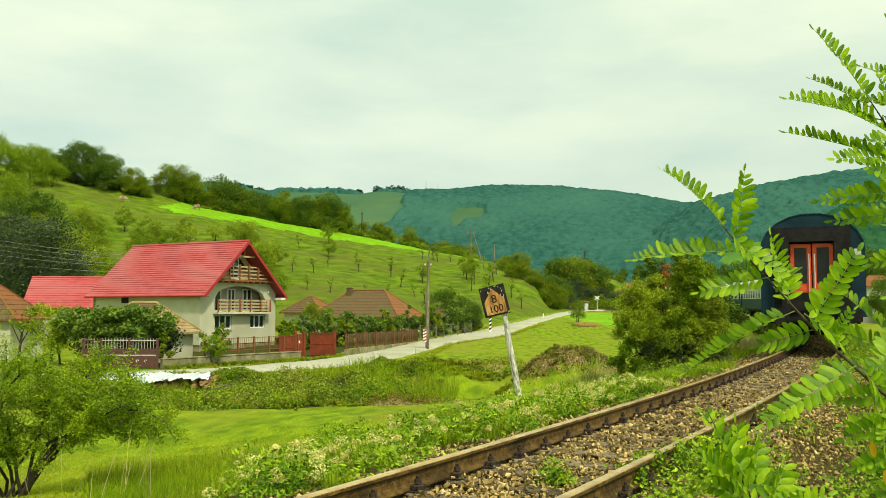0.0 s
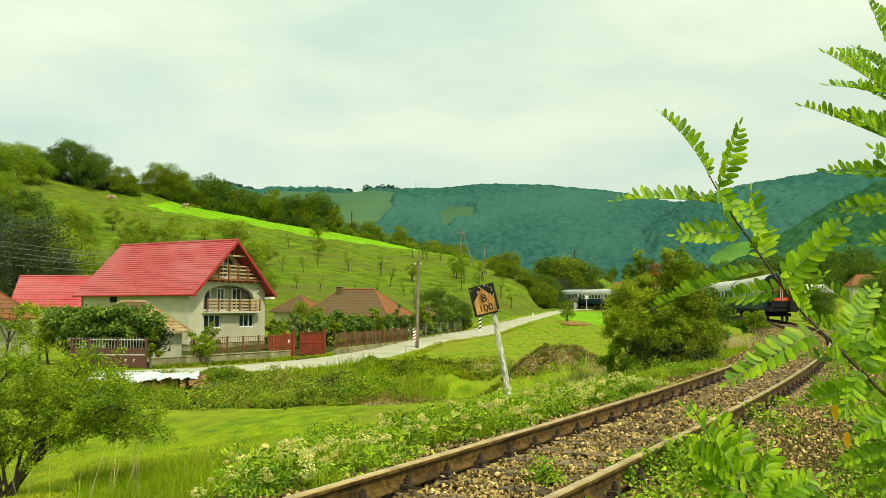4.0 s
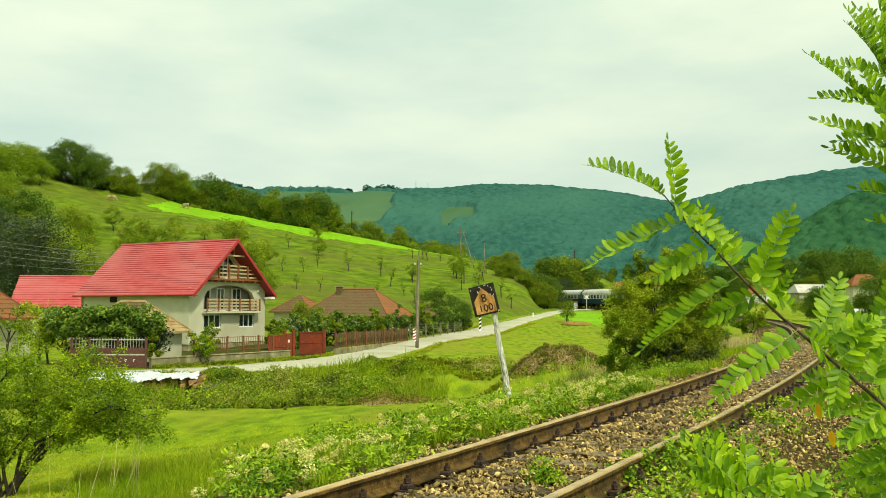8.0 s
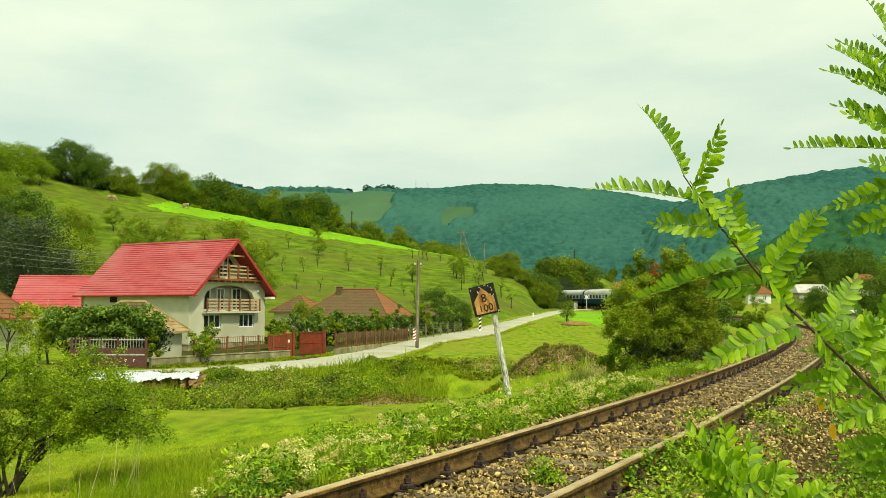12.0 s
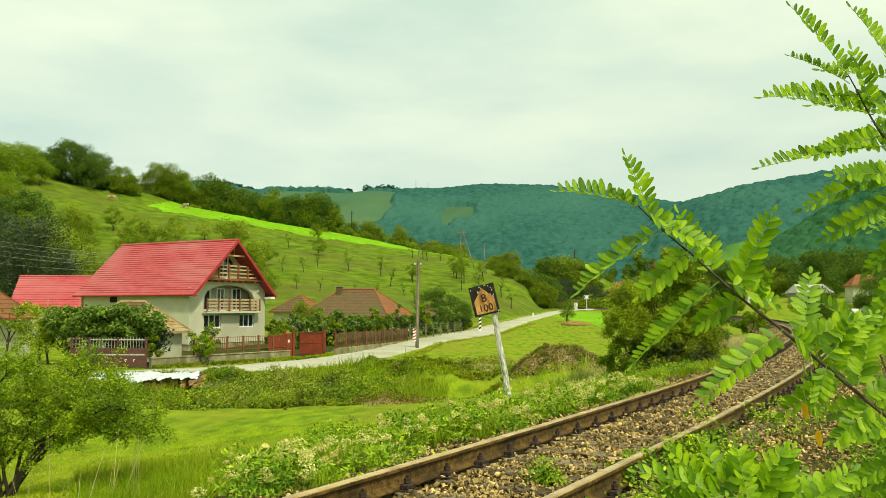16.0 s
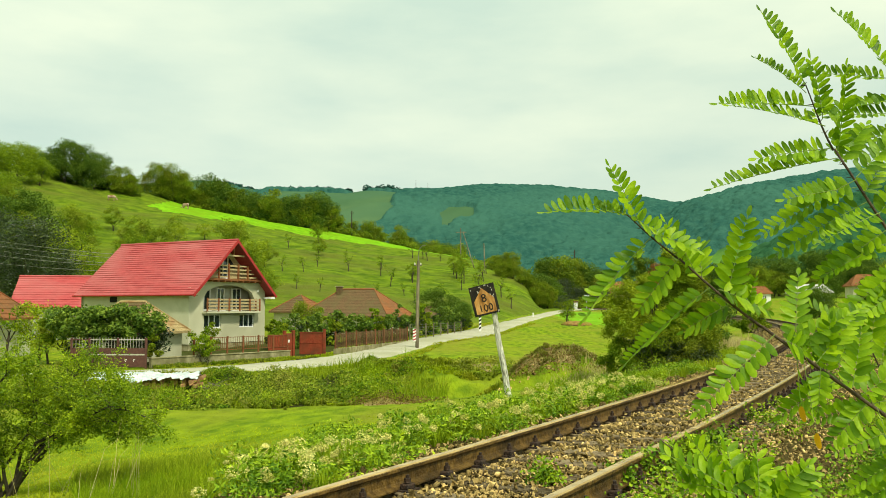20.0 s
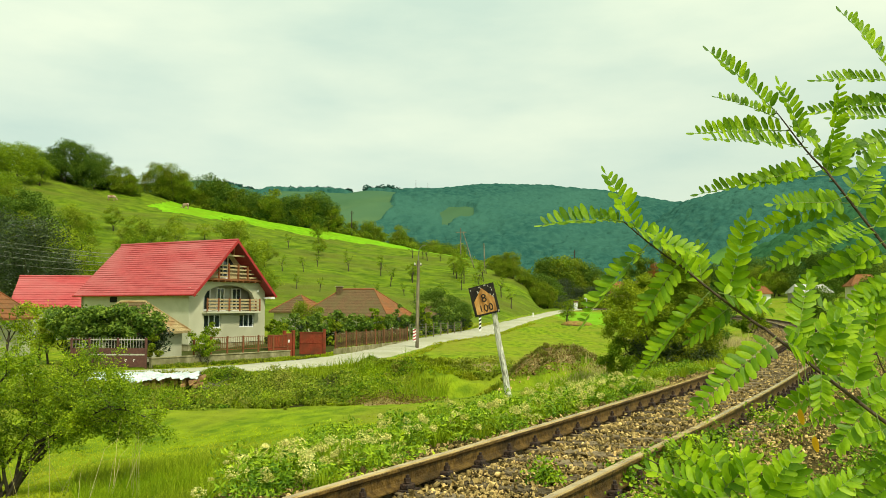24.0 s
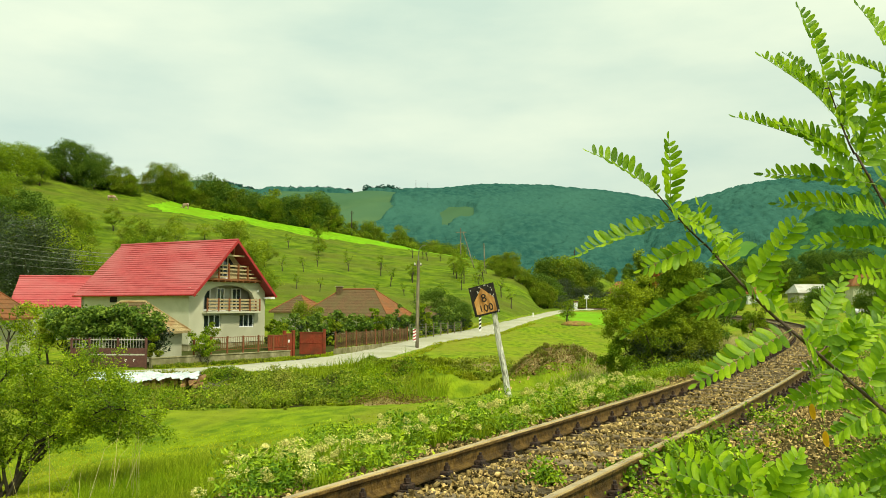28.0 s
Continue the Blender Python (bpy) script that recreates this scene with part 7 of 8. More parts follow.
def build_coach(label, rear=False):
    th = empty("railway_coach", pose(0, 0, 0), label, "railway coach", "coaches of the train")
    H = 12.1
    bm = bmesh.new()
    prism(bm, SIDE[1:13], -H, H)
    part("roof", bm, M_ROOFGREY, th, "pale grey arched roof")
    for k in range(23):
        y = -H + 0.5 + k * 1.05
        bm = bmesh.new()
        outer = [(x * 1.006, z + 0.012) for x, z in SIDE[2:12]]
        prism(bm, outer + [(x * 0.98, z - 0.03) for x, z in SIDE[11:1:-1]], y - 0.02, y + 0.02)
        bmesh.ops.recalc_face_normals(bm, faces=bm.faces)
        part("roof_rib", bm, M_ROOFGREY, th)
    part("lower_body", band(1.02, 2.0, -H, H), M_BLUE, th, "deep blue lower body side")
    part("window_band", band(2.0, 2.946, -H, H, 1.405), M_GREY, th, "pale grey window band")
    for sx in (-1, 1):
        for k in range(10):
            y = -9.1 + k * 2.02
            f = part("window_frame", boxes(*[(sx * 1.406 - 0.008, sx * 1.406 + 0.012, *q) for q in ((y - 0.66, y + 0.66, 2.04, 2.09), (y - 0.66, y + 0.66, 2.80, 2.85), (y - 0.66, y - 0.61, 2.09, 2.80), (y + 0.61, y + 0.66, 2.09, 2.80), (y - 0.6, y + 0.6, 2.55, 2.58))]), M_GREY, th)
            part("pane", boxes((sx * 1.407 - 0.004, sx * 1.407 + 0.004, y - 0.6, y + 0.6, 2.09, 2.80)), M_GLASS, f, "dark coach window pane")
        for y in (-11.3, 11.3):
            d = part("side_door", boxes((sx * 1.409 - 0.006, sx * 1.409 + 0.012, y - 0.4, y + 0.4, 1.04, 2.93)), M_BLUE, th, "blue side door")
            part("pane", boxes((sx * 1.412 - 0.004, sx * 1.412 + 0.014, y - 0.22, y + 0.22, 2.05, 2.75)), M_GLASS, d)
    part("underframe", boxes((-1.25, 1.25, -H + 0.2, H - 0.2, 0.82, 1.016), (-0.9, 0.9, -4.5, -1.5, 0.35, 0.82), (-1.0, 1.0, 1.2, 4.2, 0.4, 0.82)), M_SOOT, th, "sooty underframe with boxes")
    for y in (-8.6, 8.6):
        build_bogie(th, y)
    for e in (-1, 1):
        bm = bmesh.new()
        prism(bm, [(x * 1.004, z + 0.006 if z > 3 else z) for x, z in SIDE], e * H - (0.0 if e > 0 else 0.05), e * H + (0.05 if e > 0 else 0.0))
        bmesh.ops.recalc_face_normals(bm, faces=bm.faces)
        part("end_wall", bm, M_NAVY, th, "sooty navy end wall")
        part("gangway", boxes((-0.82, -0.60, e * (H + 0.05) - 0.0, e * (H + 0.05) + e * 0.32, 1.15, 3.2) if e > 0 else (-0.82, -0.60, e * (H + 0.37), e * (H + 0.05), 1.15, 3.2),
                              (0.60, 0.82, min(e * (H + 0.05), e * (H + 0.37)), max(e * (H + 0.05), e * (H + 0.37)), 1.15, 3.2),
                              (-0.82, 0.82, min(e * (H + 0.05), e * (H + 0.37)), max(e * (H + 0.05), e * (H + 0.37)), 3.2, 3.42)), M_SOOT, th, "black rubber gangway frame")
        part("end_recess", boxes((-1.05, 1.05, min(e * (H + 0.05), e * (H + 0.065)), max(e * (H + 0.05), e * (H + 0.065)), 1.03, 3.65)), M_SOOT, th, "sooty recessed end panel")
        for x in (-0.88, 0.88):
            bm = bmesh.new()
            tube(bm, [(x, e * H, 1.05), (x, e * (H + 0.5), 1.05)], 0.10, 0.09, 10)
            tube(bm, [(x, e * (H + 0.5), 1.05), (x, e * (H + 0.56), 1.05)], 0.24, 0.24, 16)
            part("buffer", bm, M_SOOT, th, "round black buffer")
        part("buffer_beam", boxes((-1.3, 1.3, e * H - 0.1, e * H + 0.1, 0.88, 1.2)), M_SOOT, th)
    if rear:
        y = -H - 0.12
        for x0, x1 in ((-0.585, -0.015), (0.015, 0.585)):
            d = part("gangway_door", boxes((x0, x1, y - 0.05, y, 1.72, 3.15), bevel=0.01), M_ORANGE, th, "orange-red gangway door leaf")
            bm = boxes((x0 + 0.12, x1 - 0.12, y - 0.065, y - 0.05, 2.0, 3.03), bevel=0.006)
            part("pane", bm, M_DOORGLASS, d, "dark rounded door pane")
            part("door_handle", tube(bmesh.new(), [(x1 - 0.06 if x0 < 0 else x0 + 0.06, y - 0.09, 1.75), (x1 - 0.06 if x0 < 0 else x0 + 0.06, y - 0.09, 2.85)], 0.018, seg=6), M_GREY, d, "pale grab handle")
        part("step_plate", boxes((-0.62, 0.62, y - 0.06, y, 1.20, 1.70)), M_SOOT, th)
        for x in (-1.22, 1.22):
            part("tail_lamp", tube(bmesh.new(), [(x, -H - 0.05, 2.35), (x, -H - 0.17, 2.35)], 0.065, 0.06, 12), M_LAMP, th, "red tail lamp")
            part("marker_plate", boxes((x - 0.09, x + 0.09, -H - 0.06, -H - 0.052, 2.78, 2.98)), M_ROOFGREY, th, "pale lettered plate")
        outer = [(x * 1.008, z + 0.012) for x, z in SIDE[1:13]]
        inner = [(x * 0.988, z - 0.016) for x, z in SIDE[12:0:-1]]
        bm = bmesh.new()
        prism(bm, outer + inner, -H - 0.075, -H + 0.02)
        bmesh.ops.recalc_face_normals(bm, faces=bm.faces)
        part("roof_rim", bm, M_NAVY, th, "dark roof rim")
    return th


def build_locomotive():
    th = empty("locomotive", pose(0, 0, 0), "pale blue and white diesel locomotive at the head of the train", "locomotive")
    H = 8.3
    bm = bmesh.new()
    prism(bm, [(-1.45, 1.05), (-1.45, 3.2), (-1.2, 3.75), (-0.6, 4.1), (0.6, 4.1), (1.2, 3.75), (1.45, 3.2), (1.45, 1.05)], -H, H)
    part("body", bm, M_GREY, th, "pale grey locomotive body")
    part("blue_stripe", boxes((-1.46, 1.46, -H - 0.02, H + 0.02, 1.1, 1.3)), M_BLUE, th, "blue lower stripe")
    for e in (-1, 1):
        c = part("cab_front", boxes((-1.40, 1.40, min(e * H, e * (H + 0.25)), max(e * H, e * (H + 0.25)), 1.05, 2.5), bevel=0.05), M_BLUE, th)
        for x in (-0.7, 0.7):
            part("cab_window", boxes((x - 0.5, x + 0.5, min(e * H, e * (H + 0.03)), max(e * H, e * (H + 0.03)), 2.6, 3.3)), M_GLASS, th, "dark cab window")
        for sx in (-1, 1):
            part("cab_side_window", boxes((sx * 1.455 - 0.006, sx * 1.455 + 0.006, e * (H - 1.2) - 0.45, e * (H - 1.2) + 0.45, 2.4, 3.1)), M_GLASS, th)
    for sx in (-1, 1):
        for k in range(6):
            part("grille", boxes((sx * 1.455 - 0.006, sx * 1.455 + 0.006, -5 + k * 2.0 - 0.4, -5 + k * 2.0 + 0.4, 2.3, 2.9)), M_SOOT, th, "dark side grille")
    part("underframe", boxes((-1.3, 1.3, -H + 0.3, H - 0.3, 0.7, 1.046), (-1.0, 1.0, -2, 2, 0.35, 0.7)), M_SOOT, th)
    for y in (-5.0, 5.0):
        build_bogie(th, y)
    return th


TRAIN = [(build_coach("rear coach of the train, deep blue with orange-red gangway doors", True), 12.2, 8.6)]
for k in range(1, 5):
    TRAIN.append((build_coach("blue and grey passenger coach with a pale grey roof"), 12.2 + 24.9 * k, 8.6))
TRAIN.append((build_locomotive(), 12.2 + 24.9 * 4 + 12.3 + 8.9, 5.0))
S_REAR, SPEED = 6.08, 12.14


def train_rows(centre, half):
    rows = []
    for k in range(57):
        t = 0.5 * k
        s = S_REAR + SPEED * t + centre
        a, b = track(s - half), track(s + half)
        x, y = (a[0] + b[0]) / 2, (a[1] + b[1]) / 2
        turn = math.degrees(math.atan2(b[0] - a[0], b[1] - a[1]))
        tilt = math.degrees(math.atan2(rise(s + half) - rise(s - half), 2 * half))
        rows.append((t, pose(x, y, rise(s), tilt, 0, -turn)))
    return rows


# ---- locust branches that sway close to the camera ----
def leaflet_mesh(name, length, width, material):
    """An oval leaflet, folded a little along its midrib, growing along +y from the origin."""
    ts = [0.0, 0.07, 0.22, 0.45, 0.70, 0.88, 0.97]
    ws = [0.10, 0.52, 0.90, 1.0, 0.88, 0.58, 0.24]
    v, f = [], []
    for t, w in zip(ts, ws):
        y, h = t * length, -0.13 * length * t * t
        v += [(-w * width / 2, y, h + 0.11 * w * width), (0, y, h), (w * width / 2, y, h + 0.11 * w * width)]
    for k in range(len(ts) - 1):
        a = 3 * k
        f += [(a, a + 1, a + 4, a + 3), (a + 1, a + 2, a + 5, a + 4)]
    return raw(name, v, f, material, True)


LEAFLETS = [leaflet_mesh("leaflet", 0.048, 0.0192, M_LEAFLET), leaflet_mesh("leaflet", 0.042, 0.0176, M_LEAFLET), leaflet_mesh("leaflet", 0.035, 0.0152, M_LEAFLET)]
YELLOW = leaflet_mesh("yellow_leaflet", 0.044, 0.019, M_YELLOWLEAF)
lrng = random.Random(15)


def turned(angle, axis):
    return Matrix.Rotation(radians(angle), 4, axis)


def build_leaf(branch, length, curl, size, lift):
    """A pinnate leaf: a bent stalk along +x with pairs of leaflets, raised by lift degrees like the halves of an open book."""
    pts = [(length * t, 0, -curl * length * t * t) for t in np.linspace(0, 1, 9)]
    leaf = part("leaf", tube(bmesh.new(), pts, 0.0015, 0.0006, 5), M_TWIG, branch, "bright green pinnate leaf")
    n = max(5, int(length * 0.90 / (0.0165 * size)))
    skew = lrng.uniform(-14, 14)
    for k in range(n + 1):
        t = 0.11 + 0.89 * k / n
        x, z = length * t, -curl * length * t * t
        slope = math.atan(2 * curl * t)
        fit = (0.66 + 0.46 * math.sin(math.pi * min(1, 0.22 + t * 0.74))) * size * 0.90
        for side in ((1, -1) if k < n else (0,)):
            ob = link("leaflet", lrng.choice(LEAFLETS[:2] if fit > 0.8 else LEAFLETS[1:]), None, leaf)
            ahead = 24 + 16 * t + lrng.uniform(-7, 7)
            turn = -90 if side == 0 else -ahead if side > 0 else -180 + ahead
            up = lift + lrng.uniform(-10, 10) if side else 0
            ob.matrix_basis = Matrix.Translation((x, 0, z)) @ Matrix.Rotation(slope, 4, "Y") @ turned(turn, "Z") @ turned(up, "X") @ turned(side * skew + lrng.uniform(-16, 16), "Y") @ Matrix.Scale(fit * lrng.uniform(0.86, 1.1), 4)
    return leaf


class Branch:
    """A branch of straight stem pieces end to end, from a base out of view to its tip; leaves sit at s metres along a piece."""

    def __init__(self, label, depth, lengths, radius, lead=0.3):
        self.thing = empty("locust_branch", pose(0, depth, 0), label, "branch", "swaying branches")
        self.depth, self.lengths, self.pieces, self.leaves = depth, lengths, [], []
        total, at = sum(lengths), 0.0
        for k, ln in enumerate(lengths):
            r0, r1 = radius * (1 - 0.72 * at / total), radius * (1 - 0.72 * (at + ln) / total)
            x0 = -lead if k == 0 else -0.004
            pts = [(x0 + (ln - x0) * f, 0.004 * math.sin(5 * f + k), 0.005 * math.sin(math.pi * f)) for f in np.linspace(0, 1, 7)]
            ob = part("stem", tube(bmesh.new(), pts, r0, r1, 8), M_STEM, self.thing, "dark thin thorny stem", True)
            for f in np.arange(0.04, ln, 0.05):
                c = Vector((f + lrng.uniform(-0.012, 0.012), 0, 0.004))
                for sgn in (-1, 1):
                    part("thorn", tube(bmesh.new(), [c, c + Vector((0.006, lrng.uniform(-0.005, 0.005), sgn * 0.011))], 0.0018, 0.0003, 5), M_STEM, ob)
            self.pieces.append(ob)
            at += ln

    def leaf(self, piece, s, heading, length, roll=45, yaw=0, y=0.0, curl=0.12, size=1.0, lift=18, rest=138, swings=None):
        """heading: degrees from the piece's own direction; roll: how far the blade faces the viewer."""
        left = math.cos(radians(rest + heading)) < 0
        leaf = build_leaf(self.thing, length, -curl if left else curl, size, -lift if left else lift)
        m = turned(-heading, "Y") @ turned(yaw, "Z") @ turned(-roll if left else roll, "X")
        share = swings if swings is not None else (1.0 if heading > 20 else 0.3)
        self.leaves.append((leaf, piece, Matrix.Translation((s, y * 0.3, 0)), m, share))

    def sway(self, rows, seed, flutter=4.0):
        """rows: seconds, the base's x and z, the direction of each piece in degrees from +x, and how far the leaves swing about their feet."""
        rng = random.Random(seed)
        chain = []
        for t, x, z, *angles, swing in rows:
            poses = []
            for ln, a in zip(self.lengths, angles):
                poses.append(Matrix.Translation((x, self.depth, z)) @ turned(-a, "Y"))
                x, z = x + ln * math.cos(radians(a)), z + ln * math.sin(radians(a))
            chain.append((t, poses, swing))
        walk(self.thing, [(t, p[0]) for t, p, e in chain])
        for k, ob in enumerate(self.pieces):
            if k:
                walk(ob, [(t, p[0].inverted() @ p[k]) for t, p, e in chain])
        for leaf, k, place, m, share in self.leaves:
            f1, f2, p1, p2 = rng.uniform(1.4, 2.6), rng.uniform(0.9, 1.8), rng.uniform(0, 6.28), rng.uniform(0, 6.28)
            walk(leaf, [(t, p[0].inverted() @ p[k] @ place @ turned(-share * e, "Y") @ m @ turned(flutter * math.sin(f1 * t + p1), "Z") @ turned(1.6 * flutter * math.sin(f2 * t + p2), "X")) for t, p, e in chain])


LOW = Branch("long locust branch with fresh green pinnate leaves", 2.30, (0.40, 0.28, 0.18), 0.0062)
LOW.leaf(2, 0.180, 0, 0.215, roll=42, yaw=8, curl=0.22, lift=24, swings=1.0)
LOW.leaf(2, 0.134, -44, 0.180, roll=58, yaw=-12, curl=0.10, lift=14, swings=0.8)
LOW.leaf(2, 0.176, -22, 0.090, roll=60, yaw=20, y=0.03, curl=0.25, size=0.62, lift=20, swings=1.0)
LOW.leaf(2, 0.092, 58, 0.291, roll=35, yaw=10, y=0.02, curl=0.14, lift=26)
LOW.leaf(2, 0.159, -172, 0.120, roll=62, yaw=15, y=-0.04)
LOW.leaf(2, 0.100, -166, 0.125, roll=55, yaw=-20, y=-0.06)
LOW.leaf(2, 0.003, 70, 0.181, roll=64, yaw=10, y=-0.04, curl=0.10, lift=8)
LOW.leaf(1, 0.217, -26, 0.166, roll=64, yaw=-20, y=0.04, lift=10, swings=0.35)
LOW.leaf(1, 0.190, -60, 0.130, roll=50, yaw=30, y=0.08, swings=0.35)
LOW.leaf(1, 0.164, 72, 0.330, roll=36, yaw=15, y=0.06, curl=0.16, size=0.9, lift=28, swings=0.35)
LOW.leaf(1, 0.118, -74, 0.224, roll=72, yaw=-12, y=0.02, curl=0.10, size=1.08, lift=8, swings=0.35)
LOW.leaf(1, 0.096, 66, 0.153, roll=66, yaw=25, y=0.05, lift=6, swings=0.35)
LOW.leaf(1, 0.153, -166, 0.165, roll=58, yaw=12, y=-0.06, size=1.08, swings=0.35)
LOW.leaf(1, 0.038, -63, 0.115, roll=30, yaw=-25, y=0.1, size=0.72, swings=0.35)
LOW.leaf(0, 0.365, 69, 0.290, roll=60, yaw=-8, y=-0.06, curl=0.12, size=1.12, lift=10, swings=0.35)
LOW.leaf(0, 0.345, -173, 0.130, roll=66, yaw=18, y=-0.08, size=1.05, swings=0.35)
LOW.leaf(0, 0.287, -77, 0.225, roll=70, yaw=15, y=0.05, curl=0.10, size=1.05, lift=8, swings=0.35)
LOW.leaf(0, 0.300, -118, 0.180, roll=52, yaw=-15, y=0.1, swings=0.35)
LOW.leaf(0, 0.234, -104, 0.215, roll=58, yaw=10, y=-0.05, size=1.05, swings=0.35)
LOW.leaf(0, 0.218, 112, 0.120, roll=70, yaw=0, y=-0.04, size=0.85, swings=0.35)
LOW.leaf(0, 0.179, -60, 0.150, roll=38, yaw=-20, y=0.08, swings=0.35)
LOW.leaf(0, 0.150, 62, 0.170, roll=55, yaw=20, y=0.1, swings=0.35)
LOW.leaf(0, 0.125, -81, 0.175, roll=64, yaw=10, y=-0.08, size=1.05, swings=0.35)
LOW.leaf(0, 0.080, -120, 0.160, roll=55, yaw=-10, y=0.05, swings=0.35)
LOW.leaf(0, 0.060, 80, 0.150, roll=60, yaw=10, y=0.0, swings=0.35)

HIGH = Branch("tall locust branch with fresh pinnate leaves against the sky", 2.45, (0.33, 0.20), 0.0060)
HIGH.leaf(1, 0.195, -2, 0.270, roll=55, yaw=6, curl=0.10, lift=22)
HIGH.leaf(1, 0.180, 14, 0.190, roll=60, yaw=18, y=0.05, curl=0.16, size=0.78)
HIGH.leaf(1, 0.150, -150, 0.110, roll=62, yaw=10, y=-0.03)
HIGH.leaf(1, 0.135, 48, 0.265, roll=48, yaw=10, y=0.02, curl=0.08, lift=30)
HIGH.leaf(1, 0.090, -14, 0.175, roll=64, yaw=-15, y=-0.04, lift=10)
HIGH.leaf(1, 0.069, 42, 0.281, roll=44, yaw=-8, y=-0.03, curl=0.12)
HIGH.leaf(1, 0.040, -120, 0.130, roll=58, yaw=20, y=0.05)
HIGH.leaf(0, 0.300, 53, 0.365, roll=40, yaw=6, y=0.0, curl=0.10, lift=30)
HIGH.leaf(1, 0.005, 66, 0.225, roll=66, yaw=-14, y=0.06, lift=10)
HIGH.leaf(0, 0.310, -42, 0.250, roll=66, yaw=-18, y=0.02, curl=0.08, lift=16)
HIGH.leaf(0, 0.285, -70, 0.170, roll=50, yaw=15, y=0.06)
HIGH.leaf(0, 0.224, 72, 0.300, roll=62, yaw=10, y=-0.05, curl=0.14, size=1.05, lift=8)
HIGH.leaf(0, 0.200, 50, 0.240, roll=70, yaw=-18, y=0.06, size=1.05, lift=8)
HIGH.leaf(0, 0.230, -77, 0.196, roll=56, yaw=0, y=-0.05)
HIGH.leaf(0, 0.173, -78, 0.170, roll=62, yaw=20, y=0.05)
HIGH.leaf(0, 0.151, 76, 0.287, roll=64, yaw=8, y=0.04, curl=0.16, size=1.05, lift=8)
HIGH.leaf(0, 0.111, 69, 0.220, roll=48, yaw=-15, y=-0.06)
HIGH.leaf(0, 0.100, -70, 0.170, roll=60, yaw=0, y=0.05)
HIGH.leaf(0, 0.060, 84, 0.250, roll=58, yaw=12, y=-0.04, size=1.05)
HIGH.leaf(0, 0.020, 72, 0.220, roll=60, yaw=-10, y=0.05)
HIGH.leaf(0, -0.05, 82, 0.260, roll=52, yaw=5, y=0.0, size=1.05)
HIGH.leaf(0, -0.11, 70, 0.240, roll=60, yaw=-12, y=0.04, size=1.05)

# a second shoot that rises past the picture's edge
TOP = Branch("locust shoot high at the thicket's edge", 2.60, (0.30,), 0.0045)
for s, h, ln, rl in ((0.295, 10, 0.24, 55), (0.27, 48, 0.22, 50), (0.24, -40, 0.20, 60), (0.20, 60, 0.26, 46), (0.15, 52, 0.22, 62), (0.10, 70, 0.26, 50), (0.04, 60, 0.24, 58)):
    TOP.leaf(0, s, h, ln, roll=rl, yaw=lrng.uniform(-15, 15), y=lrng.uniform(-0.1, 0.1), rest=118)

SPRIG = Branch("low locust sprig with fresh pinnate leaves", 2.10, (0.313,), 0.0045)
for s, h, ln, rl, yw in ((0.142, 1, 0.172, 40, 8), (0.120, -24, 0.140, 60, -12), (0.089, -52, 0.140, 66, 20), (0.100, 22, 0.150, 55, -10), (0.082, 14, 0.155, 62, 12), (0.113, -111, 0.115, 58, -18), (0.045, -61, 0.135, 68, 8),
                         (0.060, 34, 0.140, 56, 16), (0.024, -132, 0.176, 60, 10), (0.024, -96, 0.160, 66, -14), (0.009, -139, 0.225, 56, 6), (0.0, -106, 0.195, 62, 18), (-0.03, -80, 0.150, 70, -10), (-0.04, 30, 0.180, 60, 4), (-0.06, -120, 0.200, 60, -6), (-0.02, 60, 0.150, 58, 14)):
    SPRIG.leaf(0, s, h, ln, roll=rl, yaw=yw, y=lrng.uniform(-0.12, 0.12), rest=152)

EDGE = Branch("leafy locust branch at the thicket's edge", 2.70, (0.34, 0.24), 0.0060)
for k, s, h, ln, rl, yw in ((1, 0.235, 20, 0.20, 45, 10), (1, 0.22, -34, 0.20, 50, 0), (1, 0.19, 52, 0.24, 58, -10), (1, 0.15, -50, 0.20, 62, 8), (1, 0.11, 62, 0.26, 52, 12), (1, 0.07, -40, 0.22, 60, -8), (1, 0.03, 70, 0.26, 64, 0),
                            (0, 0.33, -60, 0.20, 55, 14), (0, 0.30, 58, 0.28, 60, -6), (0, 0.26, -44, 0.22, 68, 10), (0, 0.22, 72, 0.28, 50, 6), (0, 0.18, 30, 0.24, 62, -12), (0, 0.14, 66, 0.30, 58, 4), (0, 0.09, -50, 0.22, 60, 0), (0, 0.05, 60, 0.28, 66, 8), (0, 0.0, 74, 0.28, 54, -8), (0, -0.06, 62, 0.30, 60, 6), (0, -0.12, 74, 0.28, 62, 0)):
    EDGE.leaf(k, s, h, ln, roll=rl, yaw=yw, y=lrng.uniform(-0.2, 0.2), rest=120, size=1.05)

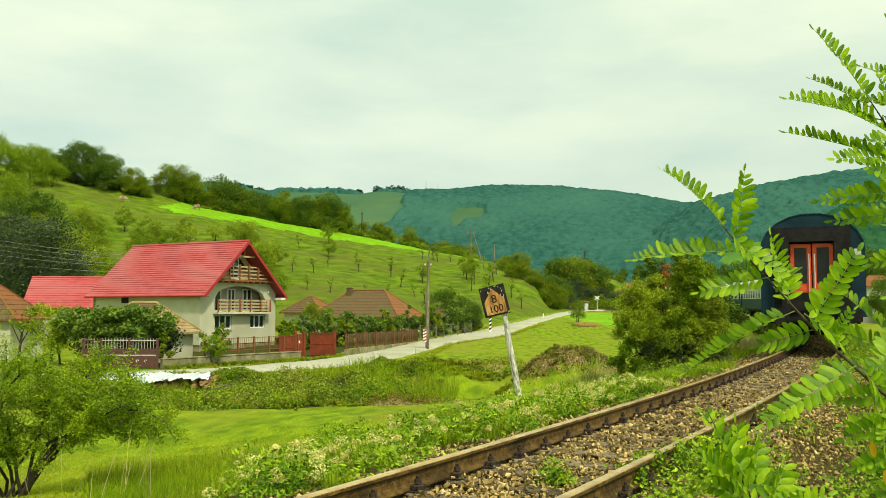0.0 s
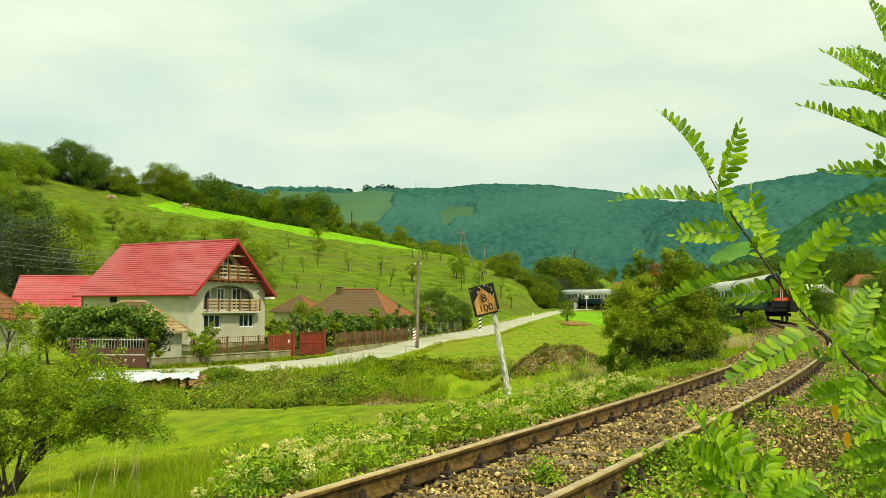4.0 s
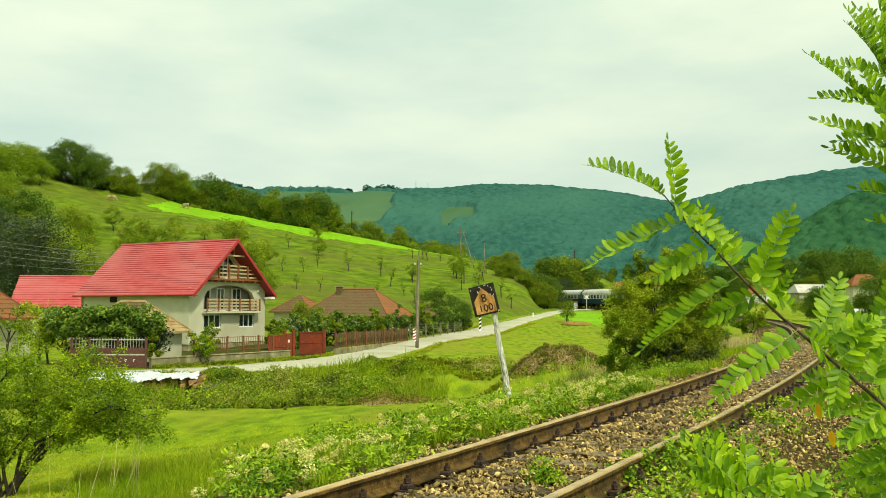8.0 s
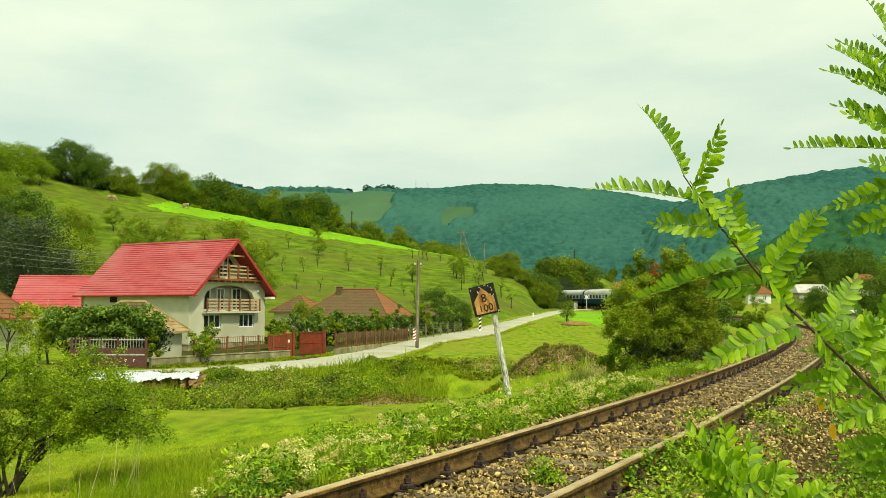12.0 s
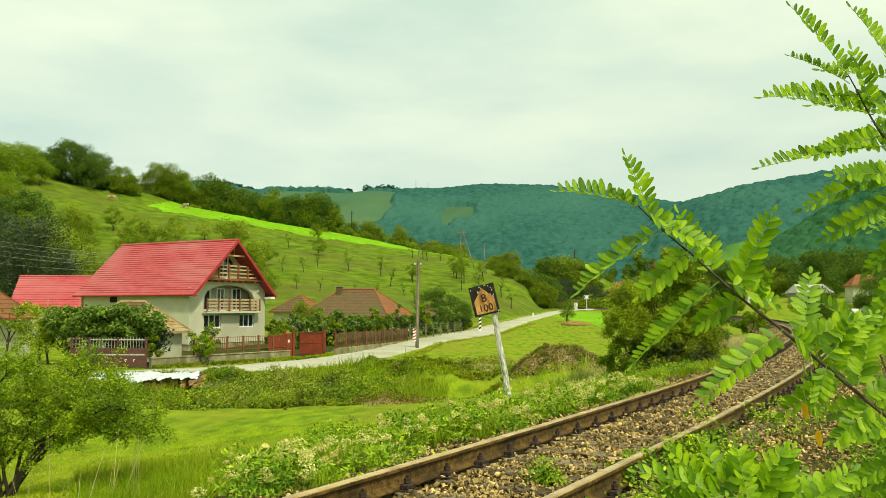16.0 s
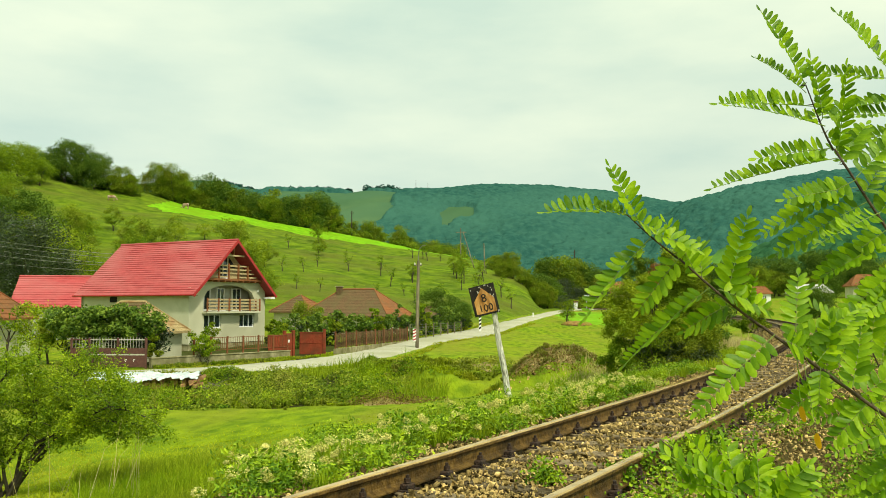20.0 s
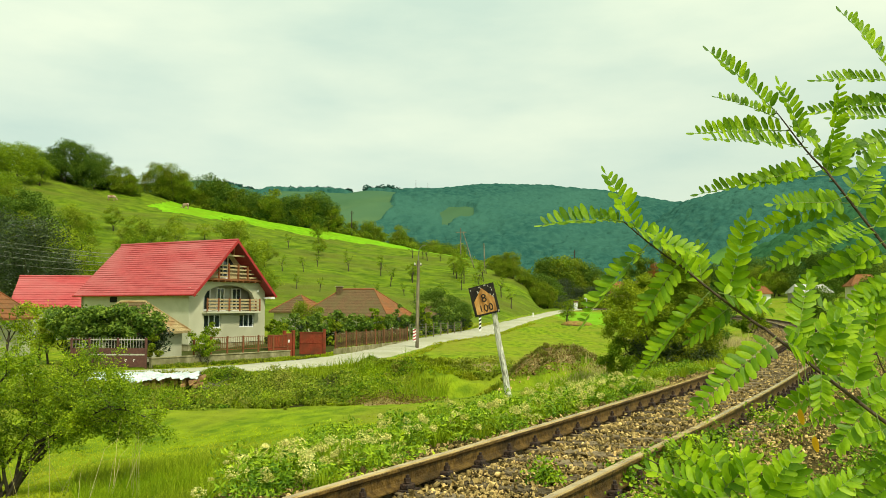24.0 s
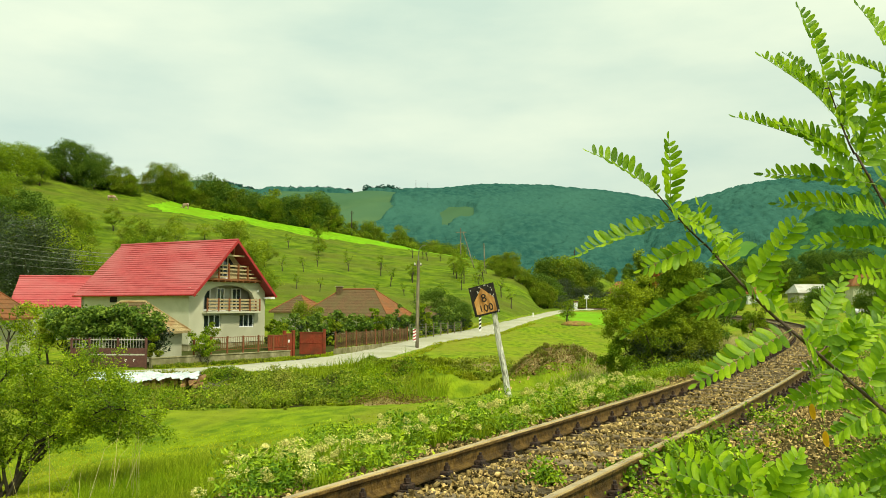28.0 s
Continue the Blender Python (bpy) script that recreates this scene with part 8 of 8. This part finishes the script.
# single yellowed leaflets on thin drooping stalks of the low branch
DOWN = Vector((-0.669, 0, 0.743))
for s, y, z in ((0.135, -0.02, 0.150), (0.190, 0.02, 0.110), (-0.065, -0.06, 0.110)):
    stalk = part("stalk", tube(bmesh.new(), [(s + 0.9 * z, 0, 0), (s + 0.5 * z, y / 2, z * 0.45), (s, y, z)], 0.0012, 0.0006, 5), M_TWIG, LOW.thing, "thin drooping stalk")
    ob = link("leaflet", YELLOW, None, stalk, "yellowed hanging leaflet")
    ob.matrix_basis = Matrix.Translation((s, y, z)) @ Vector((0, 1, 0)).rotation_difference(DOWN).to_matrix().to_4x4() @ turned(12, "Y")
    for k in (0.3, 0.7):
        ob = link("leaflet", LEAFLETS[2], None, stalk)
        ob.matrix_basis = Matrix.Translation((s + 0.9 * z * (1 - k), y * k, z * k)) @ Vector((0, 1, 0)).rotation_difference(DOWN).to_matrix().to_4x4() @ turned(40 + 60 * k, "Y") @ turned(30, "Z")


def motions():
    for thing, centre, half in TRAIN:
        walk(thing, train_rows(centre, half))
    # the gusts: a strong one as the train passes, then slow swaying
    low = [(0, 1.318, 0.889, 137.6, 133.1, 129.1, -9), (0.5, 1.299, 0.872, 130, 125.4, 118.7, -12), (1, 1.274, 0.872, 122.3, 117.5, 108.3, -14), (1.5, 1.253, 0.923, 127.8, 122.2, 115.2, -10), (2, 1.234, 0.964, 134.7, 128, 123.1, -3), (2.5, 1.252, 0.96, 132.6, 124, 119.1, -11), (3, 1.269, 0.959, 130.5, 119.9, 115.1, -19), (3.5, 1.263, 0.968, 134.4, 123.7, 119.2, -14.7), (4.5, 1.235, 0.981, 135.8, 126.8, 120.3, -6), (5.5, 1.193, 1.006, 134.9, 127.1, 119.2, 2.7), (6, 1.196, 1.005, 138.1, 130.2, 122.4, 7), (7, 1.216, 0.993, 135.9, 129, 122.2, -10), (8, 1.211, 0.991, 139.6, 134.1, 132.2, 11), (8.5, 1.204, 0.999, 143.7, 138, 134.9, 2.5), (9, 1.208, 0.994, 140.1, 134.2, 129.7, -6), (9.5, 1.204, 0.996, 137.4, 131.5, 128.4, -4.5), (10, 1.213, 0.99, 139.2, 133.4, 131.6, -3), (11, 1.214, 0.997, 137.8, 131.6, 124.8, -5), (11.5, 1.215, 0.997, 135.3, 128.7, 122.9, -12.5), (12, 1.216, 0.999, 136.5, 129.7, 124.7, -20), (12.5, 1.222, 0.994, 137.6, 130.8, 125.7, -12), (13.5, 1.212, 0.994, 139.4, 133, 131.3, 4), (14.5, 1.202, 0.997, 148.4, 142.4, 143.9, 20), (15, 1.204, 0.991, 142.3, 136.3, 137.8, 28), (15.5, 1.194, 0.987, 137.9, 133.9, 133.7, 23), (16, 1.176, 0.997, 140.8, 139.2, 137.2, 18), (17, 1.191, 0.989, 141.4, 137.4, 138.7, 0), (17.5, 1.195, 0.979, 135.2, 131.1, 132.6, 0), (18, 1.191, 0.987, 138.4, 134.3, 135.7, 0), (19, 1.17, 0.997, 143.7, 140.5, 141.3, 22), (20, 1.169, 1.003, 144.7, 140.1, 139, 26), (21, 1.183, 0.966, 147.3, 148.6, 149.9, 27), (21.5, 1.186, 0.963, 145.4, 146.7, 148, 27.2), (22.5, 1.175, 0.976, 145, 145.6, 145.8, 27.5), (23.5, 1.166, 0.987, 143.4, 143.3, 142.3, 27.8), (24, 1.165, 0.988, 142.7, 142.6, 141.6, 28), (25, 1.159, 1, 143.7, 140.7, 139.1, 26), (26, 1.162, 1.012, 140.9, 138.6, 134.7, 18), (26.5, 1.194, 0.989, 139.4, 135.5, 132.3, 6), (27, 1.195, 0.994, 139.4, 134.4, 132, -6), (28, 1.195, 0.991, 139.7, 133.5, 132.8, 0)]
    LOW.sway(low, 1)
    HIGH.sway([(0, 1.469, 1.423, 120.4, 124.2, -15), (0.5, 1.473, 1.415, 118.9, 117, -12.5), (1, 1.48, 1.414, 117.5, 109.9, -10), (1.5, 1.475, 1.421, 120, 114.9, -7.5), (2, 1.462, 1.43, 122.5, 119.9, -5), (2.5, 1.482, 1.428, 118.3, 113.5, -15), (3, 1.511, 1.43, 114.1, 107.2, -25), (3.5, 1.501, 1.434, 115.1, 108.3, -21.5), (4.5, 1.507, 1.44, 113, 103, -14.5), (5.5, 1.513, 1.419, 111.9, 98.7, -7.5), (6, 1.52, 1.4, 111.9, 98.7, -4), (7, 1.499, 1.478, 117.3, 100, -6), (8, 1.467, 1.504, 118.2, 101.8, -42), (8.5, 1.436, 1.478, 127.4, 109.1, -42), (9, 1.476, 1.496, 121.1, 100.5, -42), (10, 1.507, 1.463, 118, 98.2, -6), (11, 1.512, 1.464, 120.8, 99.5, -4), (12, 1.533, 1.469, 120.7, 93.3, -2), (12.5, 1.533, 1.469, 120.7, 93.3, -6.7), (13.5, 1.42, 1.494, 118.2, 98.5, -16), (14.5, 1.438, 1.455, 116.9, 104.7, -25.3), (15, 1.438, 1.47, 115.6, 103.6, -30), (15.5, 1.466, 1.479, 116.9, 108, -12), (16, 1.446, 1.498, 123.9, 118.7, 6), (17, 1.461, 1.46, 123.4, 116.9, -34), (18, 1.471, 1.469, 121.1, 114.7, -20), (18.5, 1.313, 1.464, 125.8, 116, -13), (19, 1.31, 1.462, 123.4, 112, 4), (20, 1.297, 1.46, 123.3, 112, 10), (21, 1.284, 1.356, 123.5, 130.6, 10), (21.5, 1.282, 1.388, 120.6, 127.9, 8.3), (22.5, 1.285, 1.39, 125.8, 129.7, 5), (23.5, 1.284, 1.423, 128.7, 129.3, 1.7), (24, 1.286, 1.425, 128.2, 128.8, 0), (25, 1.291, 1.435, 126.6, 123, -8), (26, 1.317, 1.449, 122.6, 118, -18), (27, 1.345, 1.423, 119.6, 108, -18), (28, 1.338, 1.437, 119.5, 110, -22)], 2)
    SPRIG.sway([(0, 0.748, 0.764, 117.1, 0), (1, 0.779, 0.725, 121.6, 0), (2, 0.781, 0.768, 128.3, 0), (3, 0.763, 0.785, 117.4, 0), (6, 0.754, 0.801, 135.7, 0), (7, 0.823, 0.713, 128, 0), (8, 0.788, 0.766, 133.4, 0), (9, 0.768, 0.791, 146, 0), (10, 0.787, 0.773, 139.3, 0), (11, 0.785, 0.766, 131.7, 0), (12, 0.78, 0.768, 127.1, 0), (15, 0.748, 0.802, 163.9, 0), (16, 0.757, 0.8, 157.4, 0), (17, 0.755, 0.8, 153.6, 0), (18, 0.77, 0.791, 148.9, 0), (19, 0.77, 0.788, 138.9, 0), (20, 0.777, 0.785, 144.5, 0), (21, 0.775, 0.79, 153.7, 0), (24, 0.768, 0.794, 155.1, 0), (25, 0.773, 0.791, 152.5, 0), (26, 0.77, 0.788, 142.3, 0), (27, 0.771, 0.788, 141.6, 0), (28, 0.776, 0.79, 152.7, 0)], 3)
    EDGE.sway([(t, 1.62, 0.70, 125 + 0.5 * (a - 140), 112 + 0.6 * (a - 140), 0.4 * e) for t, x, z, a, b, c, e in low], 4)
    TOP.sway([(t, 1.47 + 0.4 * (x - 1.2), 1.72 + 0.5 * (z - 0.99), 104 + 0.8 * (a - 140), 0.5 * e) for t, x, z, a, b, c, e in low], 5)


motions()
